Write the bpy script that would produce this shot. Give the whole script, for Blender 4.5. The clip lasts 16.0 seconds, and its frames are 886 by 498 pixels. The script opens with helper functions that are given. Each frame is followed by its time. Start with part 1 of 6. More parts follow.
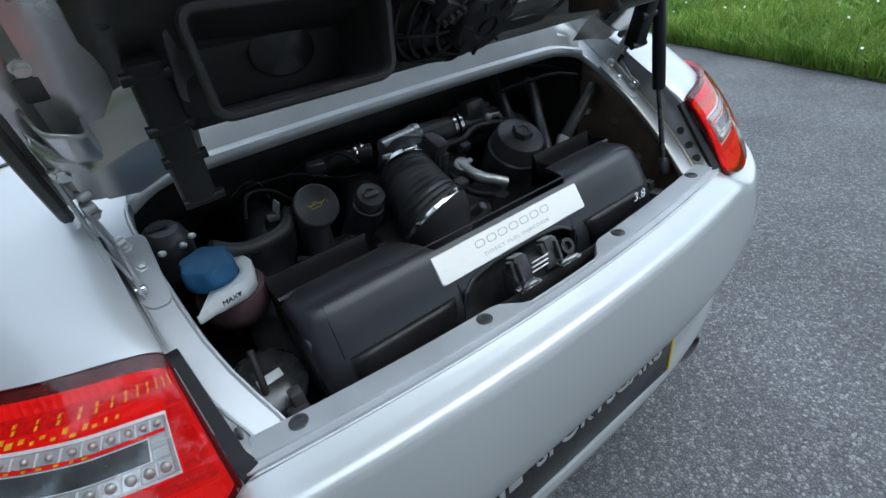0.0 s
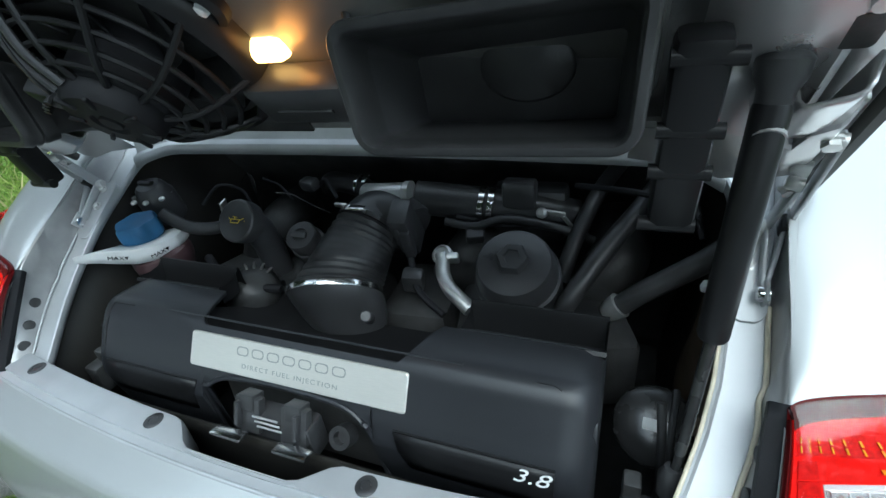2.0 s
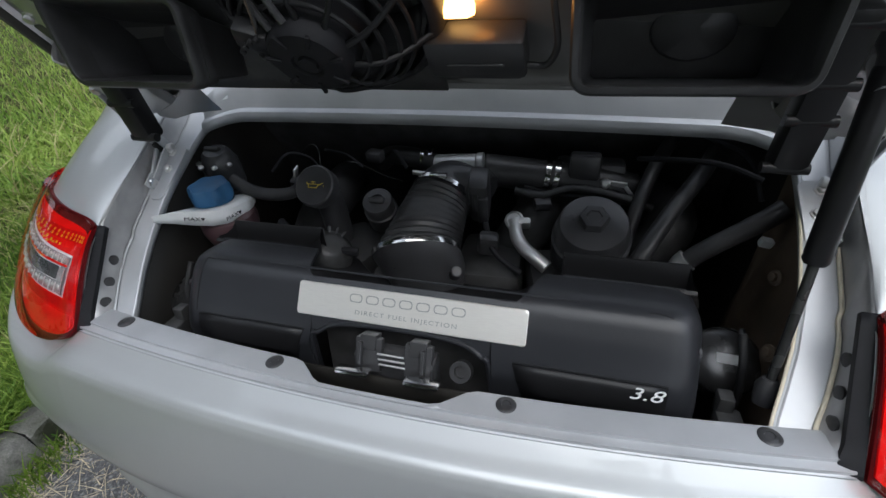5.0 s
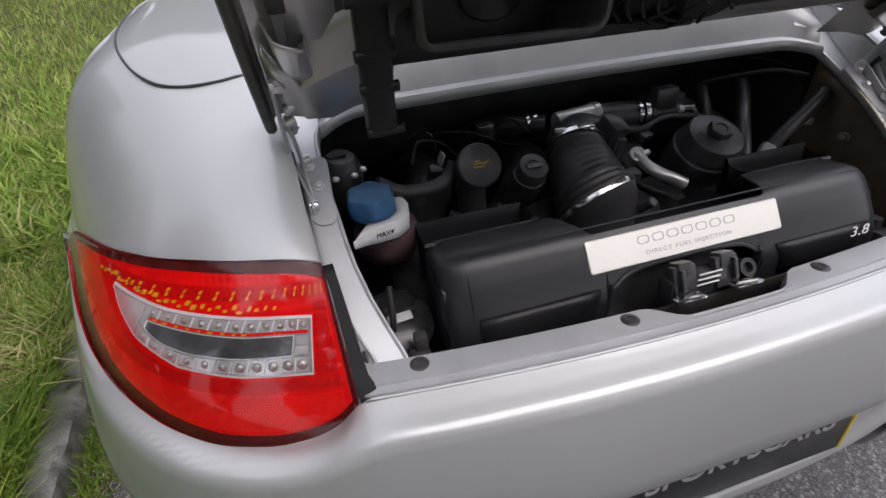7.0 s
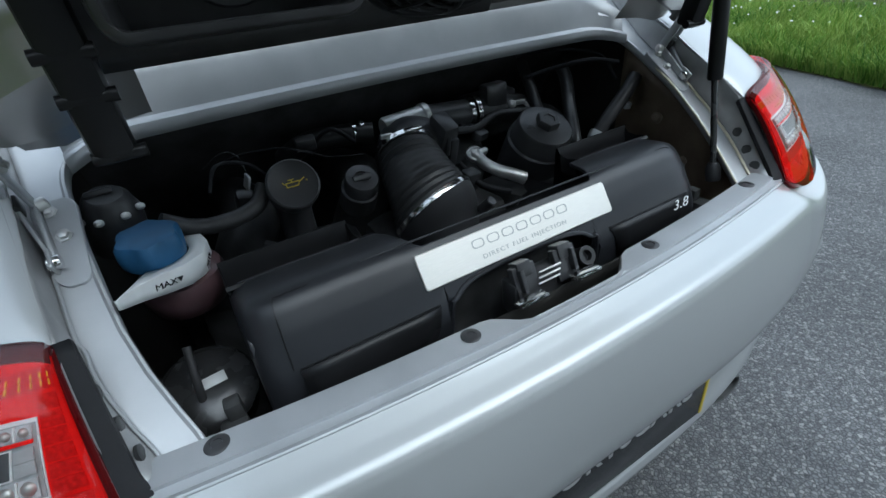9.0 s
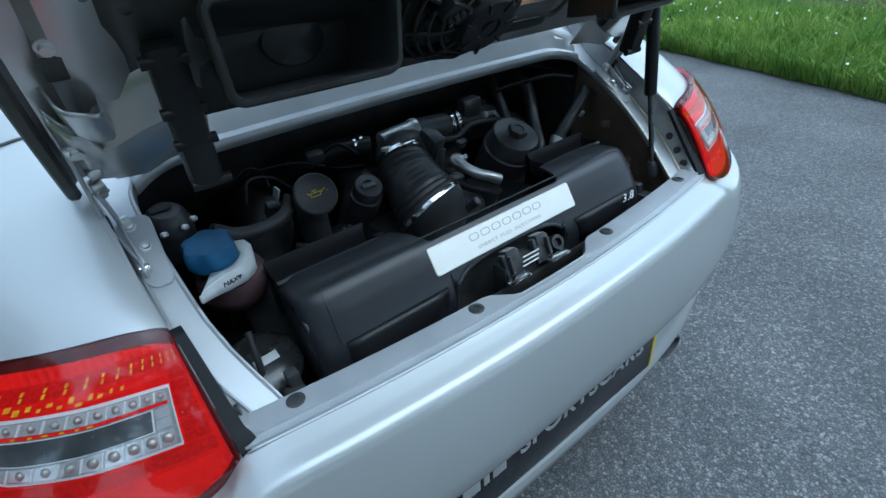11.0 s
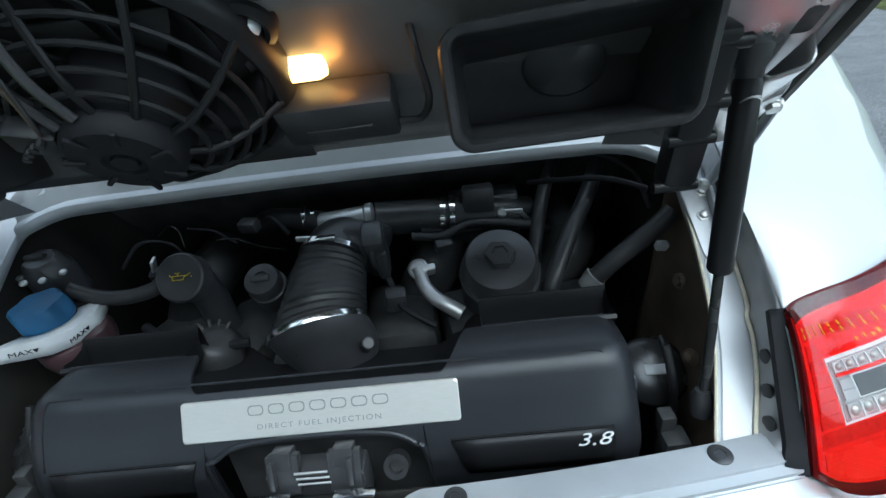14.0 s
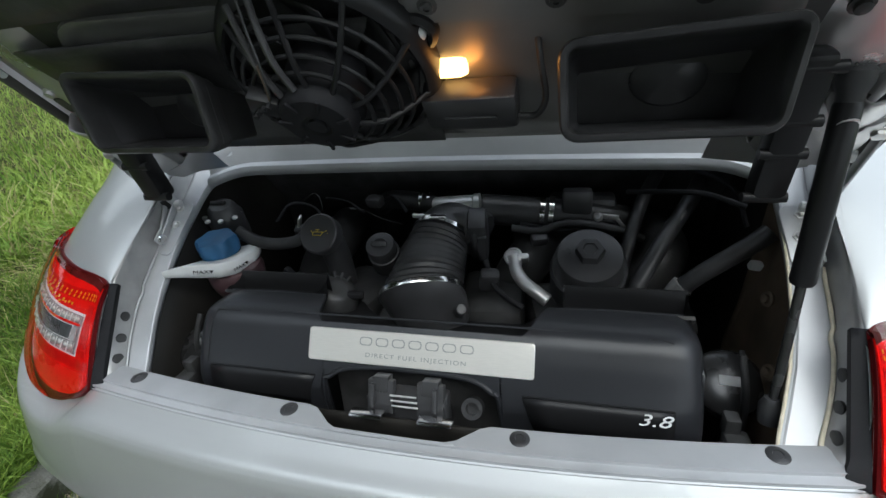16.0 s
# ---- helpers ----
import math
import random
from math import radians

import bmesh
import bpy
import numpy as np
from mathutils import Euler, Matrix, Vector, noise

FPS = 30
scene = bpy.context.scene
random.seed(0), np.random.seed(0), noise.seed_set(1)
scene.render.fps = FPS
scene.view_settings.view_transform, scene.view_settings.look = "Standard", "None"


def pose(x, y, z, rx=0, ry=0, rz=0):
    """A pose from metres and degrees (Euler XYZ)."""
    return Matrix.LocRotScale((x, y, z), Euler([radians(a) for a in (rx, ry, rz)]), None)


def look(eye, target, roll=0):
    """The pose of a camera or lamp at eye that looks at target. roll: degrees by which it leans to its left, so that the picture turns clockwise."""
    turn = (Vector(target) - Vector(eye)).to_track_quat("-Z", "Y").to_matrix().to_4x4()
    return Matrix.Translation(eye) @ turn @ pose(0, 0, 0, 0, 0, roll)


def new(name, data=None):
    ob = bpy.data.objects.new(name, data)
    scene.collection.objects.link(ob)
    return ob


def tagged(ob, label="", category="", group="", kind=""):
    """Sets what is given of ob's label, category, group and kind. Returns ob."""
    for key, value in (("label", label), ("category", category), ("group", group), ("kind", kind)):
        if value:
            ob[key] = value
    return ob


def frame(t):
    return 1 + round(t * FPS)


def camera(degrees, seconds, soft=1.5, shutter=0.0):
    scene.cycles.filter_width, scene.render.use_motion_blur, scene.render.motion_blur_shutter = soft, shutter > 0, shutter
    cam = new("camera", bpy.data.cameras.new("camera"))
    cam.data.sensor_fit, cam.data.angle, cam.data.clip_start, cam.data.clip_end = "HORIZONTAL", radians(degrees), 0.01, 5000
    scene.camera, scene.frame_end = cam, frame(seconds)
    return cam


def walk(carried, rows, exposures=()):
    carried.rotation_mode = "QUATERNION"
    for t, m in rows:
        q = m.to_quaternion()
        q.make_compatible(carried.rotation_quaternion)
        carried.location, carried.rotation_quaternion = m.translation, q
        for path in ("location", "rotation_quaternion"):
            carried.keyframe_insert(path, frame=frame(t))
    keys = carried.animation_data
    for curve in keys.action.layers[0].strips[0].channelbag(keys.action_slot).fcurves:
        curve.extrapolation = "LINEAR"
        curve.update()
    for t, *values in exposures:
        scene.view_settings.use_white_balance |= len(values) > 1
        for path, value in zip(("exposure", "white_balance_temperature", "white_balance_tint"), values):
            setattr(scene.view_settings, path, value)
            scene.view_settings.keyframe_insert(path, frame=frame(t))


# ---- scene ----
cam = camera(87.5, 16.0)
PATH = [
    (0, (-0.448, -0.389, 1.201), (0.468, 1.043, 0.148), -9.1),
    (0.5, (-0.225, -0.397, 1.202), (0.552, 1.119, 0.154), -9.8),
    (1, (-0.019, -0.356, 1.202), (0.409, 1.309, 0.179), -10.1),
    (1.5, (0.155, -0.243, 1.216), (0.029, 1.476, 0.2), -9.1),
    (2, (0.363, -0.22, 1.208), (-0.335, 1.359, 0.197), -7.0),
    (2.5, (0.488, -0.315, 1.221), (-0.377, 1.184, 0.219), -5.5),
    (3, (0.617, -0.475, 1.265), (-0.34, 0.992, 0.301), -4.2),
    (3.5, (0.585, -0.512, 1.278), (-0.431, 0.939, 0.349), -3.7),
    (3.7, (0.517, -0.498, 1.272), (-0.515, 0.937, 0.336), -3.1),
    (5.8, (-0.034, -0.329, 1.168), (-0.04, 1.378, 0.126), -3.2),
    (6, (-0.118, -0.364, 1.168), (-0.033, 1.335, 0.116), -3.6),
    (6.5, (-0.289, -0.393, 1.178), (-0.061, 1.299, 0.136), -4.7),
    (7, (-0.471, -0.371, 1.172), (-0.07, 1.287, 0.128), -5.4),
    (7.5, (-0.507, -0.366, 1.184), (0.08, 1.231, 0.133), -4.8),
    (8, (-0.476, -0.373, 1.151), (0.254, 1.167, 0.104), -5.6),
    (8.5, (-0.389, -0.352, 1.137), (0.421, 1.148, 0.091), -6.3),
    (8.7, (-0.347, -0.331, 1.12), (0.461, 1.183, 0.093), -6.5),
    (10.8, (-0.467, -0.413, 1.215), (0.46, 1.001, 0.146), -6.5),
    (11, (-0.471, -0.403, 1.208), (0.48, 0.994, 0.138), -6.2),
    (11.5, (-0.456, -0.388, 1.171), (0.511, 1.026, 0.139), -6.8),
    (12, (-0.364, -0.362, 1.158), (0.533, 1.12, 0.159), -7.8),
    (12.5, (-0.227, -0.377, 1.168), (0.542, 1.19, 0.192), -8.2),
    (13, (-0.09, -0.35, 1.179), (0.497, 1.294, 0.202), -7.9),
    (13.5, (0.045, -0.261, 1.2), (0.321, 1.467, 0.231), -8.0),
    (14, (0.188, -0.28, 1.211), (0.085, 1.468, 0.245), -7.9),
    (14.5, (0.259, -0.33, 1.248), (-0.136, 1.391, 0.308), -7.8),
    (15, (0.264, -0.464, 1.233), (-0.215, 1.25, 0.32), -6.9),
    (15.5, (0.264, -0.506, 1.258), (-0.238, 1.22, 0.38), -5.8),
    (16, (0.191, -0.386, 1.211), (-0.307, 1.346, 0.343), -5.4),
]
walk(cam, [(t, look(eye, target, roll)) for t, eye, target, roll in PATH], exposures=[(0.0, 0.58, 5500, 2), (0.5, 0.39, 5030, -2), (1.0, 0.47, 5250, -4), (1.5, 0.5, 5600, -1), (2.0, 0.93, 5500, -5), (2.5, 0.65, 6000, 3), (3.0, 0.25, 5950, 5), (3.5, 0.10, 5950, 7), (6.0, 0.65, 6250, 8), (7.0, 0.45, 6500, 16), (8.0, 0.4, 6250, 12), (8.5, 0.35, 5850, 4), (11.0, 0.45, 4900, -5), (11.5, 0.38, 4700, -7), (12.0, 0.3, 4500, -9), (12.5, 0.27, 4480, -13), (13.0, 0.45, 4800, -4), (13.5, 0.62, 5150, -5), (14.5, 0.97, 5500, -1), (15.5, 0.67, 5800, 0), (16.0, 0.6, 6050, 3)])

# ---- daylight: an evening sky, the low sun behind cloud ----
world = bpy.data.worlds.new("evening_sky")
scene.world = world
world.use_nodes = True
_n, _l = world.node_tree.nodes, world.node_tree.links
_sky = _n.new("ShaderNodeTexSky")
_sky.sky_type, _sky.sun_disc = "NISHITA", False
_sky.sun_elevation, _sky.sun_rotation = radians(53), radians(147)
_sky.air_density, _sky.dust_density, _sky.ozone_density = 1.0, 3.0, 1.0
# broken cloud over the whole sky
_co, _cloud, _veil, _mix = _n.new("ShaderNodeTexCoord"), _n.new("ShaderNodeTexNoise"), _n.new("ShaderNodeMapRange"), _n.new("ShaderNodeMix")
_cloud.inputs["Scale"].default_value, _cloud.inputs["Detail"].default_value, _cloud.inputs["Roughness"].default_value = 2.6, 7, 0.55
_veil.inputs[1].default_value, _veil.inputs[2].default_value, _veil.inputs[3].default_value, _veil.inputs[4].default_value = 0.36, 0.64, 0.40, 1.0
_mix.data_type = "RGBA"
_mix.inputs[7].default_value = (9.5, 9.7, 10.2, 1)
_l.new(_co.outputs["Generated"], _cloud.inputs[0])
_l.new(_cloud.outputs[0], _veil.inputs[0])
_l.new(_veil.outputs[0], _mix.inputs[0])
_l.new(_sky.outputs[0], _mix.inputs[6])
# the cloud is brightest round the hidden sun and fades towards the far side
_dot, _glow, _scale = _n.new("ShaderNodeVectorMath"), _n.new("ShaderNodeMapRange"), _n.new("ShaderNodeVectorMath")
_dot.operation, _scale.operation = "DOT_PRODUCT", "SCALE"
_dot.inputs[1].default_value = Vector((4.6, -7.0, 11.2)).normalized()
_glow.inputs[1].default_value, _glow.inputs[2].default_value, _glow.inputs[3].default_value, _glow.inputs[4].default_value = -0.2, 1.0, 0.55, 1.5
_l.new(_co.outputs["Generated"], _dot.inputs[0])
_l.new(_dot.outputs["Value"], _glow.inputs[0])
_l.new(_glow.outputs[0], _scale.inputs["Scale"])
_l.new(_mix.outputs[2], _scale.inputs[0])
_l.new(_scale.outputs[0], _n["Background"].inputs[0])
_n["Background"].inputs[1].default_value = 0.12
sun = new("sun", bpy.data.lights.new("sun", "SUN"))
sun.data.energy, sun.data.angle, sun.data.color = 1.3, radians(60), (1.0, 0.97, 0.93)
sun.matrix_world = look((4.6, -7.0, 12), (0, 0, 0.8))


# ---- materials ----
def material(name, base, rough=0.5, metal=0.0, vary=0.15, scale=6.0, bump=0.0, bump_scale=120.0, coat=0.0, coat_rough=0.04,
             speck=0.0, speck_scale=900.0, rough_vary=0.1, stretch=(1, 1, 1), ior=1.45):
    m = bpy.data.materials.new(name)
    m.use_nodes = True
    n, l = m.node_tree.nodes, m.node_tree.links
    b = n["Principled BSDF"]
    co = n.new("ShaderNodeTexCoord")
    mp = n.new("ShaderNodeMapping")
    mp.inputs["Scale"].default_value = stretch
    l.new(co.outputs["Object"], mp.inputs[0])
    big, fine = n.new("ShaderNodeTexNoise"), n.new("ShaderNodeTexNoise")
    big.inputs["Scale"].default_value, big.inputs["Detail"].default_value = scale, 6
    fine.inputs["Scale"].default_value, fine.inputs["Detail"].default_value = speck_scale if speck else bump_scale, 4
    l.new(mp.outputs[0], big.inputs[0])
    l.new(mp.outputs[0], fine.inputs[0])
    ramp = n.new("ShaderNodeValToRGB")
    lo, hi = 1 - vary, 1 + vary
    ramp.color_ramp.elements[0].position, ramp.color_ramp.elements[1].position = 0.3, 0.7
    ramp.color_ramp.elements[0].color = (base[0] * lo, base[1] * lo, base[2] * lo, 1)
    ramp.color_ramp.elements[1].color = (min(base[0] * hi, 1), min(base[1] * hi, 1), min(base[2] * hi, 1), 1)
    l.new(big.outputs[0], ramp.inputs[0])
    colour = ramp.outputs[0]
    if speck:
        mix = n.new("ShaderNodeMix")
        mix.data_type, mix.blend_type = "RGBA", "OVERLAY"
        mix.inputs[0].default_value = speck
        l.new(colour, mix.inputs[6])
        l.new(fine.outputs[0], mix.inputs[7])
        colour = mix.outputs[2]
    l.new(colour, b.inputs["Base Color"])
    rr = n.new("ShaderNodeMapRange")
    rr.inputs[3].default_value, rr.inputs[4].default_value = max(rough - rough_vary, 0.02), min(rough + rough_vary, 1)
    l.new(big.outputs[0], rr.inputs[0])
    l.new(rr.outputs[0], b.inputs["Roughness"])
    b.inputs["Metallic"].default_value = metal
    b.inputs["Coat Weight"].default_value, b.inputs["Coat Roughness"].default_value = coat, coat_rough
    b.inputs["IOR"].default_value = ior
    if bump:
        bp = n.new("ShaderNodeBump")
        bp.inputs["Strength"].default_value, bp.inputs["Distance"].default_value = bump, 0.002
        l.new(fine.outputs[0], bp.inputs["Height"])
        l.new(bp.outputs[0], b.inputs["Normal"])
    return m


PAINT = material("silver_paint", (0.44, 0.45, 0.45), 0.44, 0.50, 0.03, 3, coat=0.8, coat_rough=0.012, rough_vary=0.03, speck=0.06, speck_scale=2500)
BAY_PAINT = material("silver_bay_paint", (0.45, 0.46, 0.475), 0.46, 0.4, 0.08, 14, coat=0.3, coat_rough=0.16, bump=0.03, bump_scale=60)
SEAL = material("dull_edge_rubber", (0.070, 0.068, 0.062), 0.6, 0, 0.2, 20)
# the lid's silver again, with the shade under the lid put into its colour
LID_PAINT_SHADED = material("silver_lid_paint_shaded", (0.18, 0.178, 0.174), 0.42, 0.4, 0.2, 9, coat=0.2, coat_rough=0.3, bump=0.05, bump_scale=40)
LID_PAINT = material("silver_lid_underside", (0.52, 0.515, 0.515), 0.30, 0.72, 0.12, 9, coat=0.5, coat_rough=0.10, bump=0.04, bump_scale=40)
PLASTIC = material("black_plastic", (0.043, 0.043, 0.045), 0.32, 0, 0.25, 12, bump=0.12, bump_scale=700)
SATIN = material("satin_black_cover", (0.024, 0.025, 0.0285), 0.31, 0, 0.12, 4, bump=0.10, bump_scale=900, rough_vary=0.05, ior=1.42)
GLOSS = material("gloss_black_plastic", (0.015, 0.015, 0.016), 0.36, 0, 0.2, 10, ior=1.33)
RUBBER = material("black_rubber", (0.033, 0.033, 0.034), 0.38, 0, 0.3, 25, bump=0.1, bump_scale=300)
STRIP = material("matt_black_strip", (0.012, 0.012, 0.014), 0.6, 0, 0.2, 30, bump=0.08, bump_scale=500, ior=1.30)
DARK = material("oily_black_metal", (0.046, 0.046, 0.046), 0.42, 0.0, 0.5, 20, bump=0.3, bump_scale=90)
BAY = material("dark_bay_wall", (0.024, 0.022, 0.019), 0.6, 0, 0.45, 9, bump=0.2, bump_scale=60)
SHIELD = material("dusty_brown_shield", (0.150, 0.115, 0.082), 0.5, 0.3, 0.4, 14, bump=0.15, bump_scale=50)
ALLOY = material("cast_alloy", (0.62, 0.62, 0.61), 0.42, 0.8, 0.2, 25, bump=0.15, bump_scale=200)
CANISTER = material("dull_zinc", (0.062, 0.062, 0.063), 0.26, 0.6, 0.3, 30, bump=0.1, bump_scale=200)
STEEL = material("bright_steel", (0.72, 0.72, 0.72), 0.18, 1.0, 0.1, 40)
BRUSHED = material("brushed_aluminium", (0.84, 0.82, 0.77), 0.42, 0.7, 0.05, 60, bump=0.012, bump_scale=60, stretch=(1, 40, 40))
BADGE_DARK = material("engraved_grey", (0.48, 0.48, 0.46), 0.4, 0.8, 0.05)
BLUE = material("blue_cap_plastic", (0.030, 0.105, 0.22), 0.5, 0, 0.15, 30, bump=0.05, bump_scale=500)
WHITE_PLASTIC = material("white_plastic", (0.66, 0.67, 0.67), 0.45, 0, 0.08, 20)
PINK_TANK = material("tank_with_pink_coolant", (0.085, 0.048, 0.053), 0.35, 0, 0.3, 14, coat=0.3)
WHITE = material("white_print", (0.80, 0.80, 0.80), 0.5, 0, 0.03)
YELLOW = material("yellow_print", (0.55, 0.42, 0.03), 0.5, 0, 0.05)
RED_FLAT = material("red_reflector", (0.82, 0.009, 0.007), 0.28, 0, 0.08, 30, bump=0.25, bump_scale=800, ior=1.25)
SEALER = material("cream_seam_sealer", (0.66, 0.60, 0.46), 0.5, 0, 0.15, 60, bump=0.1, bump_scale=200)
GUTTER = material("grey_primer", (0.37, 0.37, 0.37), 0.38, 0.4, 0.2, 18, coat=0.3, coat_rough=0.2, bump=0.05, bump_scale=60)
RED_DARK = material("dark_red_border", (0.085, 0.004, 0.005), 0.3, 0, 0.1, 30, ior=1.2)
RED_BROWN = material("brown_tinted_lens", (0.085, 0.011, 0.010), 0.25, 0, 0.4, 40, ior=1.2)
# stands for the yellow glints in the red lamp
AMBER_GLINT = material("amber_glint", (0.95, 0.40, 0.015), 0.2, 0, 0.25, 150, coat=0.6)
CHROME_CELL = material("chromed_cell", (0.80, 0.81, 0.82), 0.20, 0.60, 0.10, 130, coat=0.5, coat_rough=0.05, bump=0.08, bump_scale=160)
CLEAR = material("chromed_lamp_bowl", (0.70, 0.71, 0.72), 0.16, 0.65, 0.12, 90, coat=0.5, coat_rough=0.03, bump=0.06, bump_scale=120)
SMOKE = material("smoked_lens", (0.13, 0.138, 0.145), 0.14, 0.4, 0.35, 30, coat=0.4)
PLATE_BLACK = material("plate_black", (0.010, 0.010, 0.012), 0.25, 0, 0.1)
PLATE_GREY = material("plate_letter_silver", (0.36, 0.36, 0.37), 0.4, 0.2, 0.08)
TRIM = material("grey_trim_rubber", (0.20, 0.20, 0.205), 0.45, 0, 0.1, 20)
FABRIC = material("dark_hood_fabric", (0.045, 0.048, 0.058), 0.85, 0, 0.15, 60, bump=0.2, bump_scale=900)
WINDOW = material("dark_window", (0.02, 0.022, 0.026), 0.04, 0, 0.1)
SOIL = material("turf_soil", (0.055, 0.062, 0.022), 0.95, 0, 0.5, 7, bump=0.8, bump_scale=60)
SOIL.node_tree.nodes["Principled BSDF"].inputs["Specular IOR Level"].default_value = 0.05
STRAW = material("dry_straw", (0.46, 0.39, 0.27), 0.8, 0, 0.3, 30)
DAISY = material("white_petals", (0.75, 0.75, 0.70), 0.7, 0, 0.05)


RED = material("red_lens", (0.78, 0.007, 0.006), 0.16, 0, 0.10, 35, bump=0.12, bump_scale=420, ior=1.22)
RED_CELL = material("red_lens_cell", (0.60, 0.006, 0.006), 0.16, 0, 0.22, 260, bump=0.22, bump_scale=420, ior=1.25)


def dotted(m, scale, strength):
    """Fine moulded dots over the whole surface."""
    n, l = m.node_tree.nodes, m.node_tree.links
    co, v, bp = n.new("ShaderNodeTexCoord"), n.new("ShaderNodeTexVoronoi"), n.new("ShaderNodeBump")
    v.inputs["Scale"].default_value, v.inputs["Randomness"].default_value = scale, 0.15
    bp.inputs["Strength"].default_value, bp.inputs["Distance"].default_value = strength, 0.002
    l.new(co.outputs["Object"], v.inputs["Vector"])
    l.new(v.outputs["Distance"], bp.inputs["Height"])
    l.new(bp.outputs[0], n["Principled BSDF"].inputs["Normal"])


dotted(RED_FLAT, 330, 0.18)
dotted(RED, 125, 0.5)


def cover_material():
    """Clear plastic: see-through, with the gloss of a smooth surface."""
    m = bpy.data.materials.new("clear_plastic")
    m.use_nodes = True
    n, l = m.node_tree.nodes, m.node_tree.links
    n.remove(n["Principled BSDF"])
    see, shine, fresnel, mix = n.new("ShaderNodeBsdfTransparent"), n.new("ShaderNodeBsdfGlossy"), n.new("ShaderNodeFresnel"), n.new("ShaderNodeMixShader")
    shine.inputs["Roughness"].default_value, fresnel.inputs["IOR"].default_value = 0.02, 1.5
    l.new(fresnel.outputs[0], mix.inputs[0])
    l.new(see.outputs[0], mix.inputs[1])
    l.new(shine.outputs[0], mix.inputs[2])
    l.new(mix.outputs[0], n["Material Output"].inputs[0])
    return m


COVER = cover_material()


def kerb_material():
    """Weathered stone with dark moss and dirt in patches."""
    m = material("kerb_stone", (0.185, 0.180, 0.165), 0.95, 0, 0.5, 22, bump=1.0, bump_scale=70, speck=0.6, speck_scale=180)
    n, l = m.node_tree.nodes, m.node_tree.links
    b = n["Principled BSDF"]
    stone = b.inputs["Base Color"].links[0].from_socket
    co, patch, ramp, mix = n.new("ShaderNodeTexCoord"), n.new("ShaderNodeTexNoise"), n.new("ShaderNodeValToRGB"), n.new("ShaderNodeMix")
    patch.inputs["Scale"].default_value, patch.inputs["Detail"].default_value, patch.inputs["Roughness"].default_value = 5.5, 8, 0.65
    ramp.color_ramp.elements[0].position, ramp.color_ramp.elements[1].position = 0.46, 0.62
    mix.data_type = "RGBA"
    l.new(co.outputs["Object"], patch.inputs[0])
    l.new(patch.outputs[0], ramp.inputs[0])
    l.new(ramp.outputs[0], mix.inputs[0])
    l.new(stone, mix.inputs[6])
    mix.inputs[7].default_value = (0.030, 0.034, 0.018, 1)
    l.new(mix.outputs[2], b.inputs["Base Color"])
    return m


KERB = kerb_material()


def asphalt_material():
    """Worn chippings in dark binder: each stone its own grey, the binder sunk between them."""
    m = bpy.data.materials.new("asphalt")
    m.use_nodes = True
    n, l = m.node_tree.nodes, m.node_tree.links
    b = n["Principled BSDF"]
    co = n.new("ShaderNodeTexCoord")
    warp = n.new("ShaderNodeTexNoise")
    warp.inputs["Scale"].default_value, warp.inputs["Detail"].default_value = 60, 3
    add = n.new("ShaderNodeMix")
    add.data_type, add.blend_type = "RGBA", "LINEAR_LIGHT"
    add.inputs[0].default_value = 0.004
    l.new(co.outputs["Object"], warp.inputs[0])
    l.new(co.outputs["Object"], add.inputs[6])
    l.new(warp.outputs["Color"], add.inputs[7])
    cell, edge = n.new("ShaderNodeTexVoronoi"), n.new("ShaderNodeTexVoronoi")
    edge.feature = "DISTANCE_TO_EDGE"
    for v in (cell, edge):
        v.inputs["Scale"].default_value = 105
        l.new(add.outputs[2], v.inputs["Vector"])
    sep = n.new("ShaderNodeSeparateColor")
    l.new(cell.outputs["Color"], sep.inputs[0])
    stone = n.new("ShaderNodeValToRGB")
    stone.color_ramp.elements[0].color, stone.color_ramp.elements[1].color = (0.105, 0.105, 0.108, 1), (0.25, 0.247, 0.24, 1)
    mid = stone.color_ramp.elements.new(0.6)
    mid.color = (0.148, 0.148, 0.152, 1)
    l.new(sep.outputs[0], stone.inputs[0])
    gap = n.new("ShaderNodeMapRange")
    gap.inputs[1].default_value, gap.inputs[2].default_value, gap.inputs[3].default_value = 0.0, 0.20, 0.40
    l.new(edge.outputs["Distance"], gap.inputs[0])
    mul = n.new("ShaderNodeMix")
    mul.data_type, mul.blend_type = "RGBA", "MULTIPLY"
    mul.inputs[0].default_value = 1.0
    l.new(stone.outputs[0], mul.inputs[6])
    l.new(gap.outputs[0], mul.inputs[7])
    wear = n.new("ShaderNodeTexNoise")
    wear.inputs["Scale"].default_value, wear.inputs["Detail"].default_value = 1.6, 6
    l.new(co.outputs["Object"], wear.inputs[0])
    span_ = n.new("ShaderNodeMapRange")
    span_.inputs[1].default_value, span_.inputs[2].default_value, span_.inputs[3].default_value, span_.inputs[4].default_value = 0.3, 0.7, 0.80, 1.30
    l.new(wear.outputs[0], span_.inputs[0])
    tone = n.new("ShaderNodeMix")
    tone.data_type, tone.blend_type = "RGBA", "MULTIPLY"
    tone.inputs[0].default_value = 1.0
    l.new(mul.outputs[2], tone.inputs[6])
    l.new(span_.outputs[0], tone.inputs[7])
    l.new(tone.outputs[2], b.inputs["Base Color"])
    b.inputs["Roughness"].default_value = 0.8
    bp = n.new("ShaderNodeBump")
    bp.inputs["Strength"].default_value, bp.inputs["Distance"].default_value = 0.9, 0.004
    l.new(gap.outputs[0], bp.inputs["Height"])
    l.new(bp.outputs[0], b.inputs["Normal"])
    return m


ASPHALT = asphalt_material()


